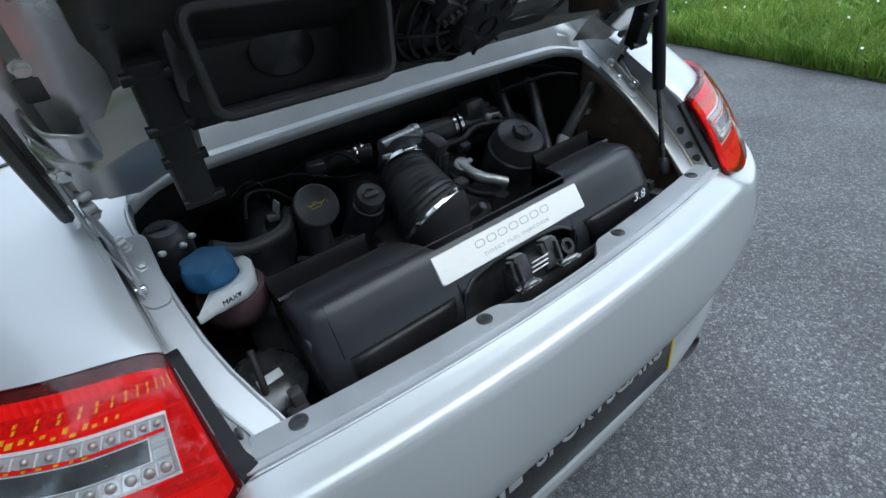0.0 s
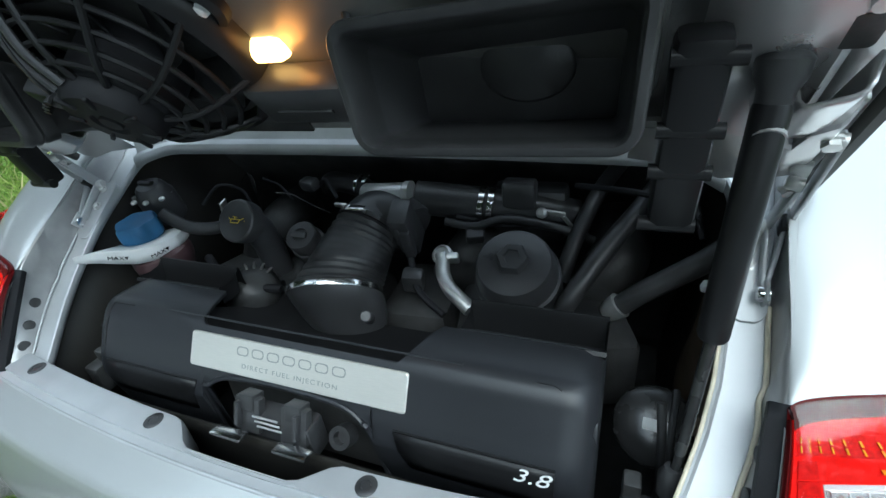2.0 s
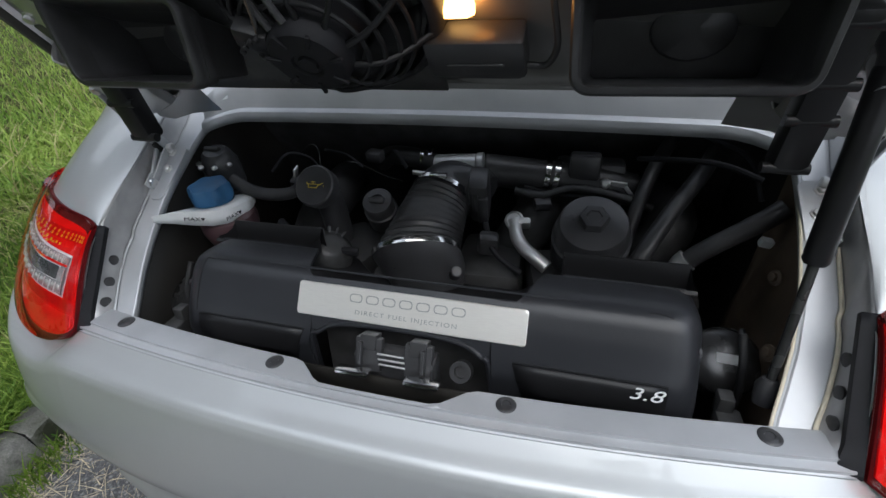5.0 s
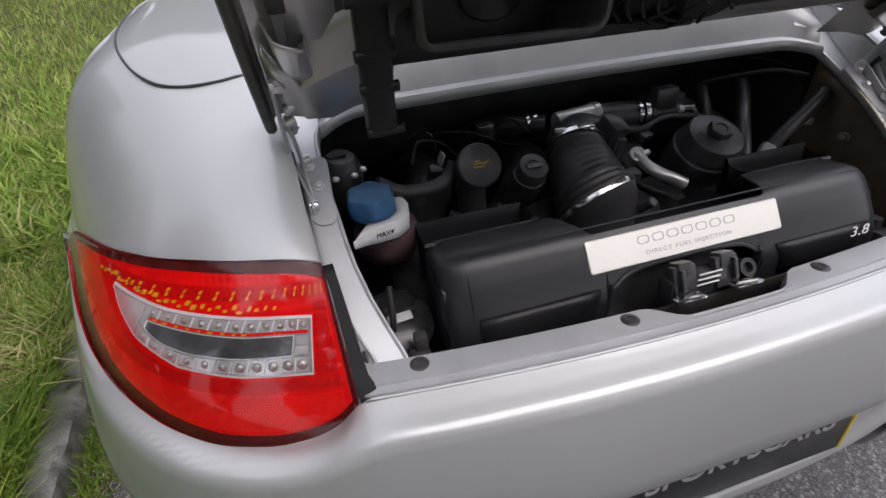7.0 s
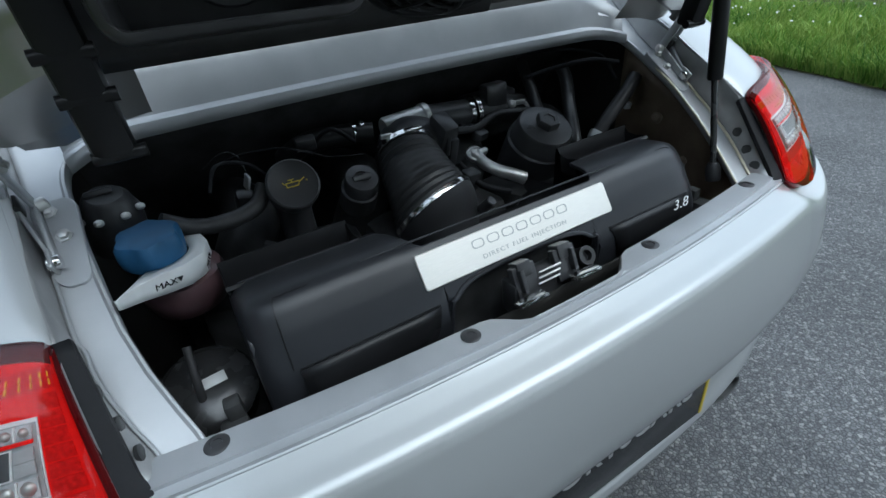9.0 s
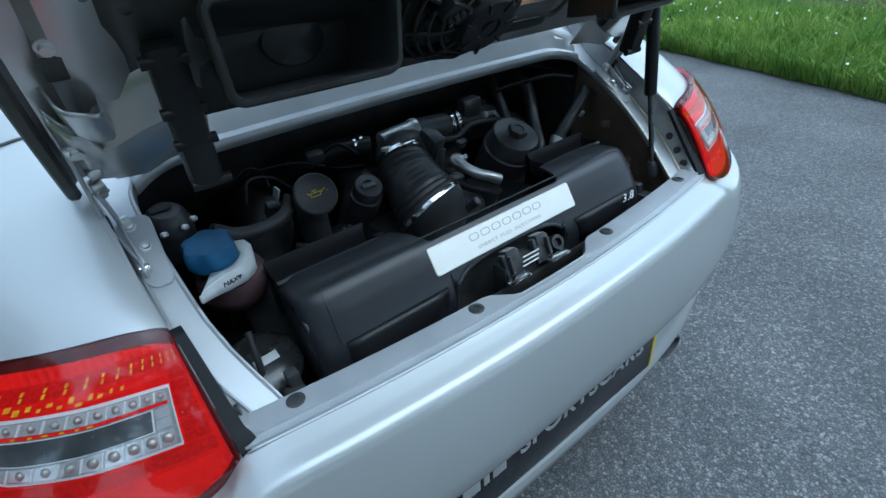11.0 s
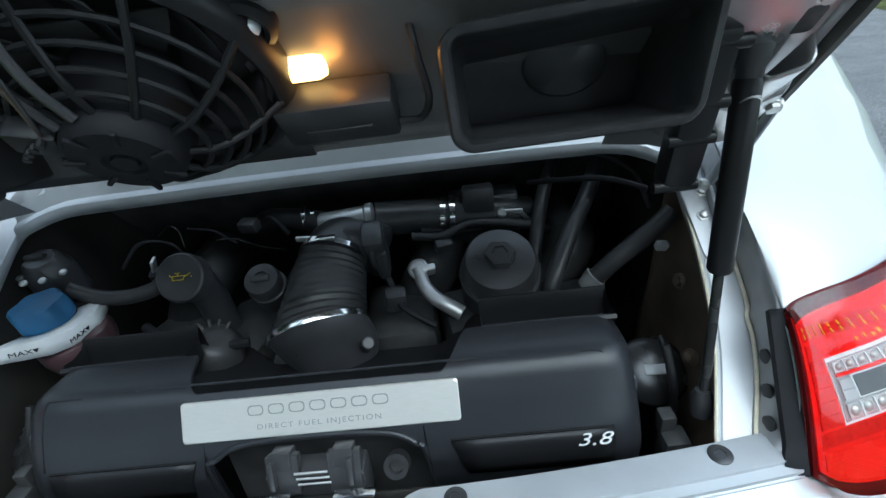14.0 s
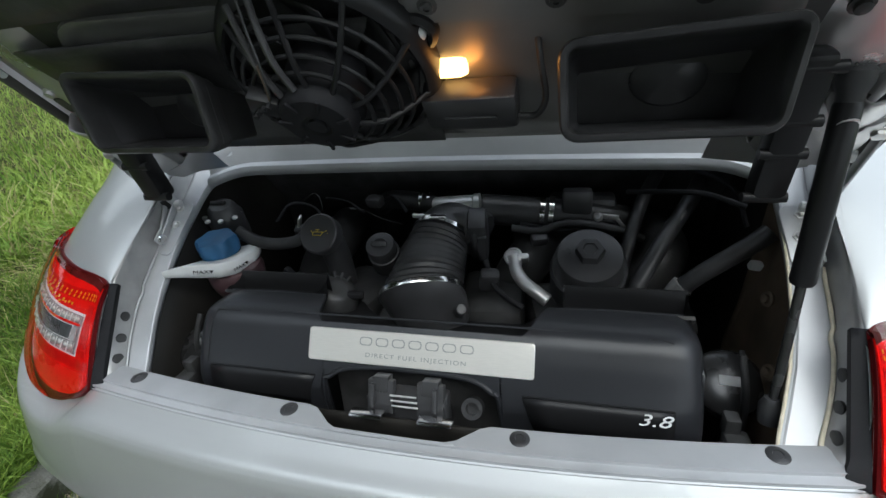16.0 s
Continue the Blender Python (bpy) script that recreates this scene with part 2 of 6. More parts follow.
def leafy(name, low, high, rough=0.6, transl=0.25):
    m = bpy.data.materials.new(name)
    m.use_nodes = True
    n, l = m.node_tree.nodes, m.node_tree.links
    b = n["Principled BSDF"]
    geo, ramp, rnd = n.new("ShaderNodeNewGeometry"), n.new("ShaderNodeValToRGB"), n.new("ShaderNodeMath")
    # patches of lusher and paler growth, a stride or two across
    co, patch, span_ = n.new("ShaderNodeTexCoord"), n.new("ShaderNodeTexNoise"), n.new("ShaderNodeMapRange")
    patch.inputs["Scale"].default_value, patch.inputs["Detail"].default_value = 1.1, 4
    span_.inputs[1].default_value, span_.inputs[2].default_value, span_.inputs[3].default_value, span_.inputs[4].default_value = 0.35, 0.65, -0.35, 0.45
    span_.clamp = False
    l.new(co.outputs["Object"], patch.inputs[0])
    l.new(patch.outputs[0], span_.inputs[0])
    l.new(span_.outputs[0], rnd.inputs[1])
    ramp.color_ramp.elements[0].color, ramp.color_ramp.elements[1].color = (*low, 1), (*high, 1)
    l.new(geo.outputs["Random Per Island"], rnd.inputs[0])
    l.new(rnd.outputs[0], ramp.inputs[0])
    l.new(ramp.outputs[0], b.inputs["Base Color"])
    b.inputs["Roughness"].default_value, b.inputs["Specular IOR Level"].default_value = rough, 0.2
    t, mix = n.new("ShaderNodeBsdfTranslucent"), n.new("ShaderNodeMixShader")
    l.new(ramp.outputs[0], t.inputs[0])
    mix.inputs[0].default_value = transl
    l.new(b.outputs[0], mix.inputs[1])
    l.new(t.outputs[0], mix.inputs[2])
    l.new(mix.outputs[0], n["Material Output"].inputs[0])
    return m


GRASS = leafy("grass_blade", (0.058, 0.145, 0.017), (0.185, 0.325, 0.045))
# duller olive growth, with the tree shade on the left verge put into its colour
GRASS_SHADED = leafy("grass_olive_shaded", (0.043, 0.098, 0.011), (0.175, 0.260, 0.036))
GRASS_PALE = leafy("grass_pale", (0.135, 0.235, 0.035), (0.32, 0.42, 0.090))
GRASS_DRY = leafy("grass_dry", (0.22, 0.23, 0.08), (0.44, 0.39, 0.19))
LEAF = leafy("hedge_leaf", (0.010, 0.022, 0.006), (0.03, 0.055, 0.012))
BARK = material("tree_bark", (0.06, 0.05, 0.04), 0.9, 0, 0.4, 12, bump=0.6, bump_scale=40)


def glowing(name, colour, strength):
    m = bpy.data.materials.new(name)
    m.use_nodes = True
    b = m.node_tree.nodes["Principled BSDF"]
    b.inputs["Base Color"].default_value = (*colour, 1)
    b.inputs["Emission Color"].default_value, b.inputs["Emission Strength"].default_value = (*colour, 1), strength
    return m


BULB = glowing("warm_bulb", (1.0, 0.52, 0.15), 5.0)


# ---- the car's outer surface: plan outline, shoulder line and profile ----
def smooth01(k):
    k = min(max(k, 0.0), 1.0)
    return k * k * (3 - 2 * k)


HALF, NOSE, DEEP, SQUARE = 0.905, -0.105, 0.70, 3.2


def _outline_table():
    pts = []
    for i in range(241):
        a = math.pi / 2 * i / 240
        pts.append((HALF * math.sin(a) ** (2 / SQUARE), NOSE + DEEP * (1 - math.cos(a) ** (2 / SQUARE))))
    for i in range(1, 41):
        pts.append((HALF - 0.0015 * i, NOSE + DEEP + 0.035 * i))
    # the wheel arches stand out further
    pts = [(x + (0.08 * smooth01((y - 0.25) / 0.5) if x > 0.6 else 0.0), y) for x, y in pts]
    s, out = 0.0, [(0.0, *pts[0])]
    for (x0, y0), (x1, y1) in zip(pts, pts[1:]):
        s += math.hypot(x1 - x0, y1 - y0)
        out.append((s, x1, y1))
    return out


OUTLINE = _outline_table()


def along(table, s):
    """The point at s of a table of (s, ...) rows."""
    for a, b in zip(table, table[1:]):
        if s <= b[0]:
            k = (s - a[0]) / (b[0] - a[0]) if b[0] > a[0] else 0.0
            return tuple(p + k * (q - p) for p, q in zip(a[1:], b[1:]))
    return table[-1][1:]


def arc_at_x(x):
    return next(s for s, px, py in OUTLINE if px >= x)


def arc_at_y(y):
    return next(s for s, px, py in OUTLINE if py >= y and px > 0.5)


ARC_LAMP = arc_at_x(0.486)
# the fender's inner edge: arc length of the outline, then x, y, z of the edge
SHOULDER = [(ARC_LAMP, 0.502, 0.107, 0.889), (arc_at_y(0.02), 0.507, 0.150, 0.918), (arc_at_y(0.22), 0.518, 0.245, 0.975),
            (arc_at_y(0.45), 0.532, 0.400, 1.056), (arc_at_y(0.592), 0.540, 0.560, 1.102), (arc_at_y(1.0), 0.545, 1.0, 1.172), (arc_at_y(1.9), 0.55, 1.9, 1.20)]
LOW = [(0.28, 0.10), (0.31, 0.060), (0.36, 0.046), (0.395, 0.058), (0.47, 0.056), (0.505, 0.044), (0.53, 0.024), (0.56, 0.008), (0.60, 0.0)]
ROLL = [(0.60, 0.0), (0.65, 0.003), (0.70, 0.009), (0.72, 0.0135), (0.735, 0.0185), (0.743, 0.0225), (0.7475, 0.0262), (0.7500, 0.0295), (0.7515, 0.0335), (0.7530, 0.0390), (0.7560, 0.0490), (0.7610, 0.0620), (0.766, 0.0740)]


LAMP_TOP = [(0.489, 0.886), (0.55, 0.890), (0.70, 0.898), (0.85, 0.902), (0.97, 0.898), (1.08, 0.886), (1.17, 0.868), (1.21, 0.852)]
LAMP_LOW = [(0.489, 0.764), (0.515, 0.748), (0.56, 0.736), (0.62, 0.729), (0.70, 0.731), (0.78, 0.744), (0.87, 0.766), (0.98, 0.797), (1.10, 0.826), (1.21, 0.850)]


def eased(table, width, first, last):
    """A table of (s, z) with its corners rounded off over a width."""
    fine = np.arange(first, last, 0.004)
    flat = np.interp(np.arange(first - width, last + width, 0.004), *zip(*table))
    n = max(int(width / 0.004), 1)
    return [(a, float(np.mean(flat[k + n // 2:k + n // 2 + n + 1]))) for k, a in enumerate(fine)]


LAMP_LOW = eased(LAMP_LOW, 0.032, 0.47, 1.23)
LAMP_TOP = eased(LAMP_TOP, 0.060, 0.47, 1.23)
# height that the bumper's rolled edge follows, from the flange down under the lamp
CREASE = eased([(0.0, 0.764), (0.475, 0.764), *LAMP_LOW[6:]], 0.06, 0.0, 1.23)


def bumper_face(z):
    """The gentle lean of the bumper's face, without its rolled top."""
    return 0.0185 * (max(z - 0.60, 0.0) / 0.135) ** 1.9


def rolled_inset(s, z):
    """How far the bumper's face and its rolled top lie behind the outline."""
    if z <= 0.60:
        return along(LOW, z)[0]
    x, y = along(OUTLINE, min(s, ARC_LAMP))
    top = min(max(0.764 - (along(CREASE, s)[0] - z), 0.60), 0.766)
    lip = max(along(ROLL, top)[0] - bumper_face(top), 0.0)
    return bumper_face(z) + lip + (0.1486 * x * x - 0.105 - y) * smooth01((z - 0.60) / 0.166)


def body(s, z):
    """The car's right half: the place at arc length s of the outline and height z."""
    ox, oy = along(OUTLINE, s)
    if s <= ARC_LAMP:
        return (ox, oy + rolled_inset(s, z), z)
    ex, ey, ez = along(SHOULDER, s)
    far = math.hypot(ex - ox, ey - oy)
    edge = along(LAMP_LOW, s)[0]
    fade, run = 1 - smooth01((s - 1.15) / 0.30), smooth01((s - ARC_LAMP) / 0.25)
    low = 1.0
    if z <= 0.60:
        inset = along(LOW, z)[0] - 0.010 * run * fade
    else:
        side = smooth01((s - ARC_LAMP) / (arc_at_y(0.45) - ARC_LAMP))
        wide = smooth01((s - arc_at_y(0.33)) / (arc_at_y(0.75) - arc_at_y(0.33)))
        p, q = 1.5 + 1.5 * side + 2.5 * wide, 1.0 + side + 0.15 * wide
        r = min((z - 0.60) / (ez - 0.60), 1.0)
        inset = far * (1 - max(1 - r ** q, 0.0) ** (1 / p))
        # below the lamp the bumper's rolled edge goes on, standing proud of the lamp
        rolled = rolled_inset(s, z) - 0.010 * run
        near = smooth01((s - ARC_LAMP) / 0.06)
        low = smooth01((edge - 0.002 * near - z) / (0.001 + 0.011 * near))
        inset -= max(inset - rolled, 0.016 * smooth01((s - ARC_LAMP) / 0.2)) * low * fade
        inset += 0.006 * smooth01((s - 0.70) / 0.30) * smooth01((z - edge) / 0.01) * fade
    k = inset / far
    sideways = 1 - low * (1 - smooth01((s - ARC_LAMP) / 0.10))
    return (ox + k * (ex - ox) * sideways, oy + k * (ey - oy), z)


# ---- builders ----
def part(name, bm, mat, parent=None, label="", sharp=38):
    me = bpy.data.meshes.new(name)
    bmesh.ops.recalc_face_normals(bm, faces=bm.faces)
    bm.to_mesh(me)
    bm.free()
    me.materials.append(mat)
    for p in me.polygons:
        p.use_smooth = True
    me.set_sharp_from_angle(angle=radians(sharp))
    ob = new(name, me)
    if parent:
        ob.parent = parent
    if label:
        ob["label"] = label
    return ob


def thick(ob, metres, offset=-1.0, rim=True):
    mod = ob.modifiers.new("wall", "SOLIDIFY")
    mod.thickness, mod.offset, mod.use_rim = metres, offset, rim
    return ob


def box(bm, centre, size, turn=None, bevel=0.0):
    m = Matrix.Translation(centre) @ (turn.to_4x4() if turn else Matrix()) @ Matrix.Diagonal((*size, 1))
    made = bmesh.ops.create_cube(bm, size=1, matrix=m)
    if bevel:
        edges = {e for v in made["verts"] for e in v.link_edges}
        bmesh.ops.bevel(bm, geom=list(edges), offset=bevel, segments=2, affect="EDGES", profile=0.5)
    return bm


def basis(axis, up=(0, 0, 1)):
    a = Vector(axis).normalized()
    u = Vector(up)
    if abs(a.dot(u.normalized())) > 0.98:
        u = Vector((1, 0, 0))
    x = u.cross(a).normalized()
    return x, a.cross(x), a


def lathe(bm, origin, axis, profile, seg=28, squash=1.0):
    """Turns (radius, height) pairs round the axis."""
    x, y, a = basis(axis)
    o = Vector(origin)
    rings = []
    for r, h in profile:
        if r < 1e-6:
            rings.append([bm.verts.new(o + a * h)])
        else:
            rings.append([bm.verts.new(o + a * h + x * (r * math.cos(2 * math.pi * i / seg)) + y * (r * squash * math.sin(2 * math.pi * i / seg))) for i in range(seg)])
    for p, q in zip(rings, rings[1:]):
        for i in range(seg):
            j = (i + 1) % seg
            if len(p) == 1 and len(q) == 1:
                continue
            if len(p) == 1:
                bm.faces.new((p[0], q[i], q[j]))
            elif len(q) == 1:
                bm.faces.new((p[i], p[j], q[0]))
            else:
                bm.faces.new((p[i], p[j], q[j], q[i]))
    return bm


def rod(bm, p0, p1, r0, r1=None, seg=20):
    a = Vector(p1) - Vector(p0)
    h, r1 = a.length, r0 if r1 is None else r1
    return lathe(bm, p0, a, [(0, 0), (r0, 0), (r1, h), (0, h)], seg)


def spline(points, steps=6):
    """A smooth line through the points."""
    p = [Vector(q) for q in points]
    p = [2 * p[0] - p[1], *p, 2 * p[-1] - p[-2]]
    out = []
    for a, b, c, d in zip(p, p[1:], p[2:], p[3:]):
        for i in range(steps):
            t = i / steps
            out.append(0.5 * (2 * b + (c - a) * t + (2 * a - 5 * b + 4 * c - d) * t * t + (3 * b - a - 3 * c + d) * t ** 3))
    return [*out, p[-2]]


def hose(bm, points, radius, seg=12, steps=6, ribs=0.0, pitch=2):
    """A bent tube through the points; radius: a number or a function of 0..1; ribs: the height of its corrugation."""
    line = spline(points, steps)
    x, y, a = basis(line[1] - line[0])
    rings = []
    for i, p in enumerate(line):
        d = (line[min(i + 1, len(line) - 1)] - line[max(i - 1, 0)]).normalized()
        x = (x - d * x.dot(d)).normalized()
        y = d.cross(x)
        k = i / (len(line) - 1)
        r = radius(k) if callable(radius) else radius
        if ribs:
            r += ribs * (1 if i % pitch == 0 else -1)
        rings.append([bm.verts.new(p + x * (r * math.cos(2 * math.pi * j / seg)) + y * (r * math.sin(2 * math.pi * j / seg))) for j in range(seg)])
    for p, q in zip(rings, rings[1:]):
        for i in range(seg):
            j = (i + 1) % seg
            bm.faces.new((p[i], p[j], q[j], q[i]))
    bm.faces.new(rings[0])
    bm.faces.new(rings[-1])
    return bm


def loop(bm, points, r, seg=8):
    """A closed tube through the points."""
    p = [Vector(q) for q in points]
    rings = []
    for i, q in enumerate(p):
        d = (p[(i + 1) % len(p)] - p[i - 1]).normalized()
        x, y, a = basis(d, LOOP_UP)
        rings.append([bm.verts.new(q + x * (r * math.cos(2 * math.pi * j / seg)) + y * (r * math.sin(2 * math.pi * j / seg))) for j in range(seg)])
    for i, ring in enumerate(rings):
        nxt = rings[(i + 1) % len(rings)]
        for j in range(seg):
            k = (j + 1) % seg
            bm.faces.new((ring[j], ring[k], nxt[k], nxt[j]))
    return bm


LOOP_UP = (0, -0.747, -0.665)


def sheet(bm, fn, us, vs):
    """A grid of the points fn(u, v)."""
    rows = [[bm.verts.new(fn(u, v)) for v in vs] for u in us]
    for r, s in zip(rows, rows[1:]):
        for i in range(len(vs) - 1):
            bm.faces.new((r[i], r[i + 1], s[i + 1], s[i]))
    return bm


def span(a, b, n):
    return [a + (b - a) * i / n for i in range(n + 1)]


def ring_rect(bm, frame_at, w, h, r, profile, seg=6):
    """A rounded rectangular frame: frame_at(u, v, d) gives places; profile: (inset, depth) pairs."""
    rings = []
    for inset, d in profile:
        ring = []
        ww, hh, rr = w / 2 - inset, h / 2 - inset, max(r - inset, 0.004)
        for cx, cy, a0 in ((1, 1, 0), (-1, 1, 90), (-1, -1, 180), (1, -1, 270)):
            for i in range(seg + 1):
                a = radians(a0 + 90 * i / seg)
                ring.append(bm.verts.new(frame_at(cx * (ww - rr) + rr * math.cos(a), cy * (hh - rr) + rr * math.sin(a), d)))
        rings.append(ring)
    n = len(rings[0])
    for p, q in zip(rings, rings[1:]):
        for i in range(n):
            j = (i + 1) % n
            bm.faces.new((p[i], p[j], q[j], q[i]))
    return rings


def letters(name, text, height, m, mat, parent, label="", deep=0.0006, spacing=1.0, wide=1.0, slant=0.0, bold=0.0):
    cu = bpy.data.curves.new(name, "FONT")
    cu.body, cu.size, cu.extrude, cu.space_character, cu.shear = text, height / 0.70, deep, spacing, slant
    cu.align_x, cu.align_y, cu.offset = "CENTER", "CENTER", bold
    tmp = bpy.data.objects.new(name, cu)
    scene.collection.objects.link(tmp)
    me = bpy.data.meshes.new_from_object(tmp.evaluated_get(bpy.context.evaluated_depsgraph_get()))
    bpy.data.objects.remove(tmp)
    me.transform(m @ Matrix.Diagonal((wide, 1, 1, 1)))
    me.materials.clear()
    me.materials.append(mat)
    ob = new(name, me)
    ob.parent = parent
    if label:
        ob["label"] = label
    return ob


def mirrored(p, side):
    return (p[0] * side, p[1], p[2])




# ---- the lane and its verges ----
def verge_edge(y):
    """x of the grass edge across the lane."""
    return 3.92 + 0.45 * y if y < 12 else 9.32 + 0.1 * (y - 12)


bm = bmesh.new()
sheet(bm, lambda u, v: (u, v, 0.0), [-400, -60, -12, -4, -1.5, 0, 1.5, 4, 8, 14, 60, 400], [-400, -60, -14, -4, -1, 1, 4, 14, 60, 400])
tagged(part("road", bm, ASPHALT), "grey worn asphalt lane with coarse chippings", "road", kind="structure")

def kerb_bend(y):
    """How far the kerb line lies off its place at y = 0: it runs away from the car."""
    return -0.165 * y - 0.015 if y > 0 else -0.05 * y - 0.015


def meadow(x, y):
    """Height of the verge and of the meadow that rises gently behind it."""
    d = -x + 0.55 * max(y, 0.0)
    return 0.06 + 0.05 * smooth01((-1.4 - x) / 3) + 1.25 * (1 + 1.1 * smooth01((y - 8) / 12)) * smooth01((d - 5) / 28) * smooth01((-1.6 - x) / 5)


bm = bmesh.new()
sheet(bm, lambda u, v: (u + kerb_bend(min(v, 9)) * smooth01((u + 9) / 6), v, meadow(u, v) + 0.012 * math.sin(u * 2.1 + v)), [-300, -60, -32, -26, -20, -16, -12, -10, *span(-8, -1.33, 24)], [-60, -20, -8, *span(-4, 12, 30), 15, 18, 22, 26, 30, 36, 45, 60, 300])
tagged(part("verge_bank", bm, SOIL), "rough grassy verge beside the kerb", "verge", kind="structure")
bm = bmesh.new()
sheet(bm, lambda u, v: (verge_edge(v) + 0.02 * math.sin(9 * v) + u, v, 0.008 + 0.10 * smooth01(u / 0.9)), [0, 0.15, 0.4, 0.8, 1.5, 3, 8, 30, 200], [-60, -20, -6, *span(-3, 9, 60), 20, 60, 200])
tagged(part("verge_far_side", bm, SOIL), "rough grassy verge across the lane", "verge", kind="structure")

# kerb: weathered stones end to end, low and half buried
kerb = new("kerb")
tagged(kerb, "weathered grey stone kerb along the grass", "kerb", kind="structure")
rng = random.Random(4)
for i in range(13):
    y0 = -2.6 + 0.92 * i
    bm = bmesh.new()
    n = 44
    def stone(u, v, y0=y0, i=i):
        y = y0 + 0.916 * u
        prof = [(-1.205, -0.05), (-1.212, 0.055), (-1.222, 0.085), (-1.24, 0.098), (-1.30, 0.100), (-1.335, 0.09), (-1.345, -0.05)][v]
        w = 0.016 * noise.noise((y * 7, v * 1.7, i)) + 0.009 * noise.noise((y * 23, v * 2.7, i)) + 0.005 * noise.noise((y * 60, v * 4.1, i))
        end = 0.010 if u in (0.0, 1.0) else 0.0
        return (prof[0] + kerb_bend(y) + w, y, prof[1] + w - end)
    sheet(bm, stone, span(0, 1, n), range(7))
    bmesh.ops.holes_fill(bm, edges=bm.edges)
    ob = part("kerb_stone", bm, KERB, kerb)


def blades(name, mat, count, place, tall, wide, seed, lean=0.5):
    """Many grass blades as one mesh: place(rng) gives x, y, z."""
    r = np.random.default_rng(seed)
    base = np.array([place(r) for _ in range(count)])
    tuft = np.array([noise.noise((p[0] * 2.3, p[1] * 2.3, seed)) + 0.5 * noise.noise((p[0] * 7.0, p[1] * 7.0, seed)) for p in base.tolist()])
    h = tall * r.uniform(0.45, 1.15, count) * np.clip(1.0 + 0.75 * tuft, 0.35, 1.9)
    a, b = r.uniform(0, 2 * np.pi, count), r.uniform(0, 2 * np.pi, count)
    bend = h * r.uniform(0.15, lean + 0.35, count)
    w = wide * r.uniform(0.6, 1.3, count)
    side = np.stack([np.cos(a), np.sin(a), 0 * a], 1) * w[:, None]
    tip = np.stack([np.cos(b) * bend, np.sin(b) * bend, h], 1)
    mid = np.stack([np.cos(b) * bend * 0.30, np.sin(b) * bend * 0.30, h * 0.62], 1)
    v = np.stack([base - side, base + side, base + mid + side * 0.8, base + mid - side * 0.8, base + tip], 1).reshape(-1, 3)
    k = np.arange(count)[:, None] * 5
    faces = np.concatenate([k + [0, 1, 2, 3]], 0).tolist() + (k + [3, 2, 4]).tolist()
    me = bpy.data.meshes.new(name)
    me.from_pydata(v.tolist(), [], faces)
    me.materials.append(mat)
    return new(name, me)


def left_place(r):
    x = -1.318 - 3.2 * r.random() ** 1.6
    y = r.uniform(-3.2, 4.8)
    return (x + kerb_bend(y), y, 0.06)


def left_far_place(r):
    d = 2.5 + 28 * r.random() ** 1.6
    a = r.uniform(-0.25, 1.40)
    x = -1.4 - d * math.cos(a)
    y = -1.0 + d * math.sin(a) * 1.3
    return (x, y, meadow(x, y) - 0.02)


def right_place(r):
    y = r.uniform(-2.5, 8)
    u = 2.4 * r.random() ** 1.5 + 0.02
    return (verge_edge(y) + u, y, 0.008 + 0.10 * smooth01(u / 0.9))


def kerb_place(r):
    """Clumps that lean over the kerb."""
    y = r.choice((-0.75, -0.5, -0.15, 0.3, 0.5, 0.62, 0.75, 0.9, 1.2, 1.5, 2.0, 2.6)) + r.normal(0, 0.10)
    return (-1.310 - 0.07 * r.random() + kerb_bend(y), y, 0.075)


def swath_place(r):
    """Patches of cut and bleached grass."""
    while True:
        x, y, z = left_place(r) if r.random() < 0.4 else left_far_place(r)
        if noise.noise((x * 0.7, y * 0.7, 3.0)) + 0.5 * noise.noise((x * 2.0, y * 2.0, 7.0)) > 0.06:
            return (x, y, z)


tagged(blades("cut_grass", GRASS_DRY, 34000, swath_place, 0.10, 0.0034, 41, 3.0), "bleached cut grass in loose patches", "grass", kind="stuff")
tagged(blades("kerb_grass", GRASS_SHADED, 5500, kerb_place, 0.09, 0.0026, 21, 1.5), "long grass hanging over the kerb", "grass", kind="stuff")
tagged(blades("pale_verge_grass", GRASS_PALE, 14000, left_place, 0.11, 0.0028, 31, 1.8), "lighter yellow-green grass in tufts", "grass", kind="stuff")
tagged(blades("verge_grass", GRASS_SHADED, 56000, left_place, 0.11, 0.0028, 1, 1.5), "long soft green grass lying over", "grass", kind="stuff")
tagged(blades("dry_verge_grass", GRASS_DRY, 4500, left_place, 0.12, 0.002, 2, 1.2), "pale dry grass stalks in the verge", "grass", kind="stuff")
tagged(blades("meadow_grass", GRASS_PALE, 52000, left_far_place, 0.18, 0.009, 3, 1.5), "green meadow grass further off", "grass", kind="stuff")
tagged(blades("dry_meadow_grass", GRASS_DRY, 7000, left_far_place, 0.24, 0.006, 8, 1.0), "pale seeding grass in the meadow", "grass", kind="stuff")
tagged(blades("pale_lane_side_grass", GRASS_PALE, 40000, right_place, 0.22, 0.0046, 15, 0.8), "light green grass and stalks across the lane", "grass", kind="stuff")
tagged(blades("lane_side_grass", GRASS, 16000, right_place, 0.24, 0.0050, 5, 0.6), "lush green grass across the lane", "grass", kind="stuff")


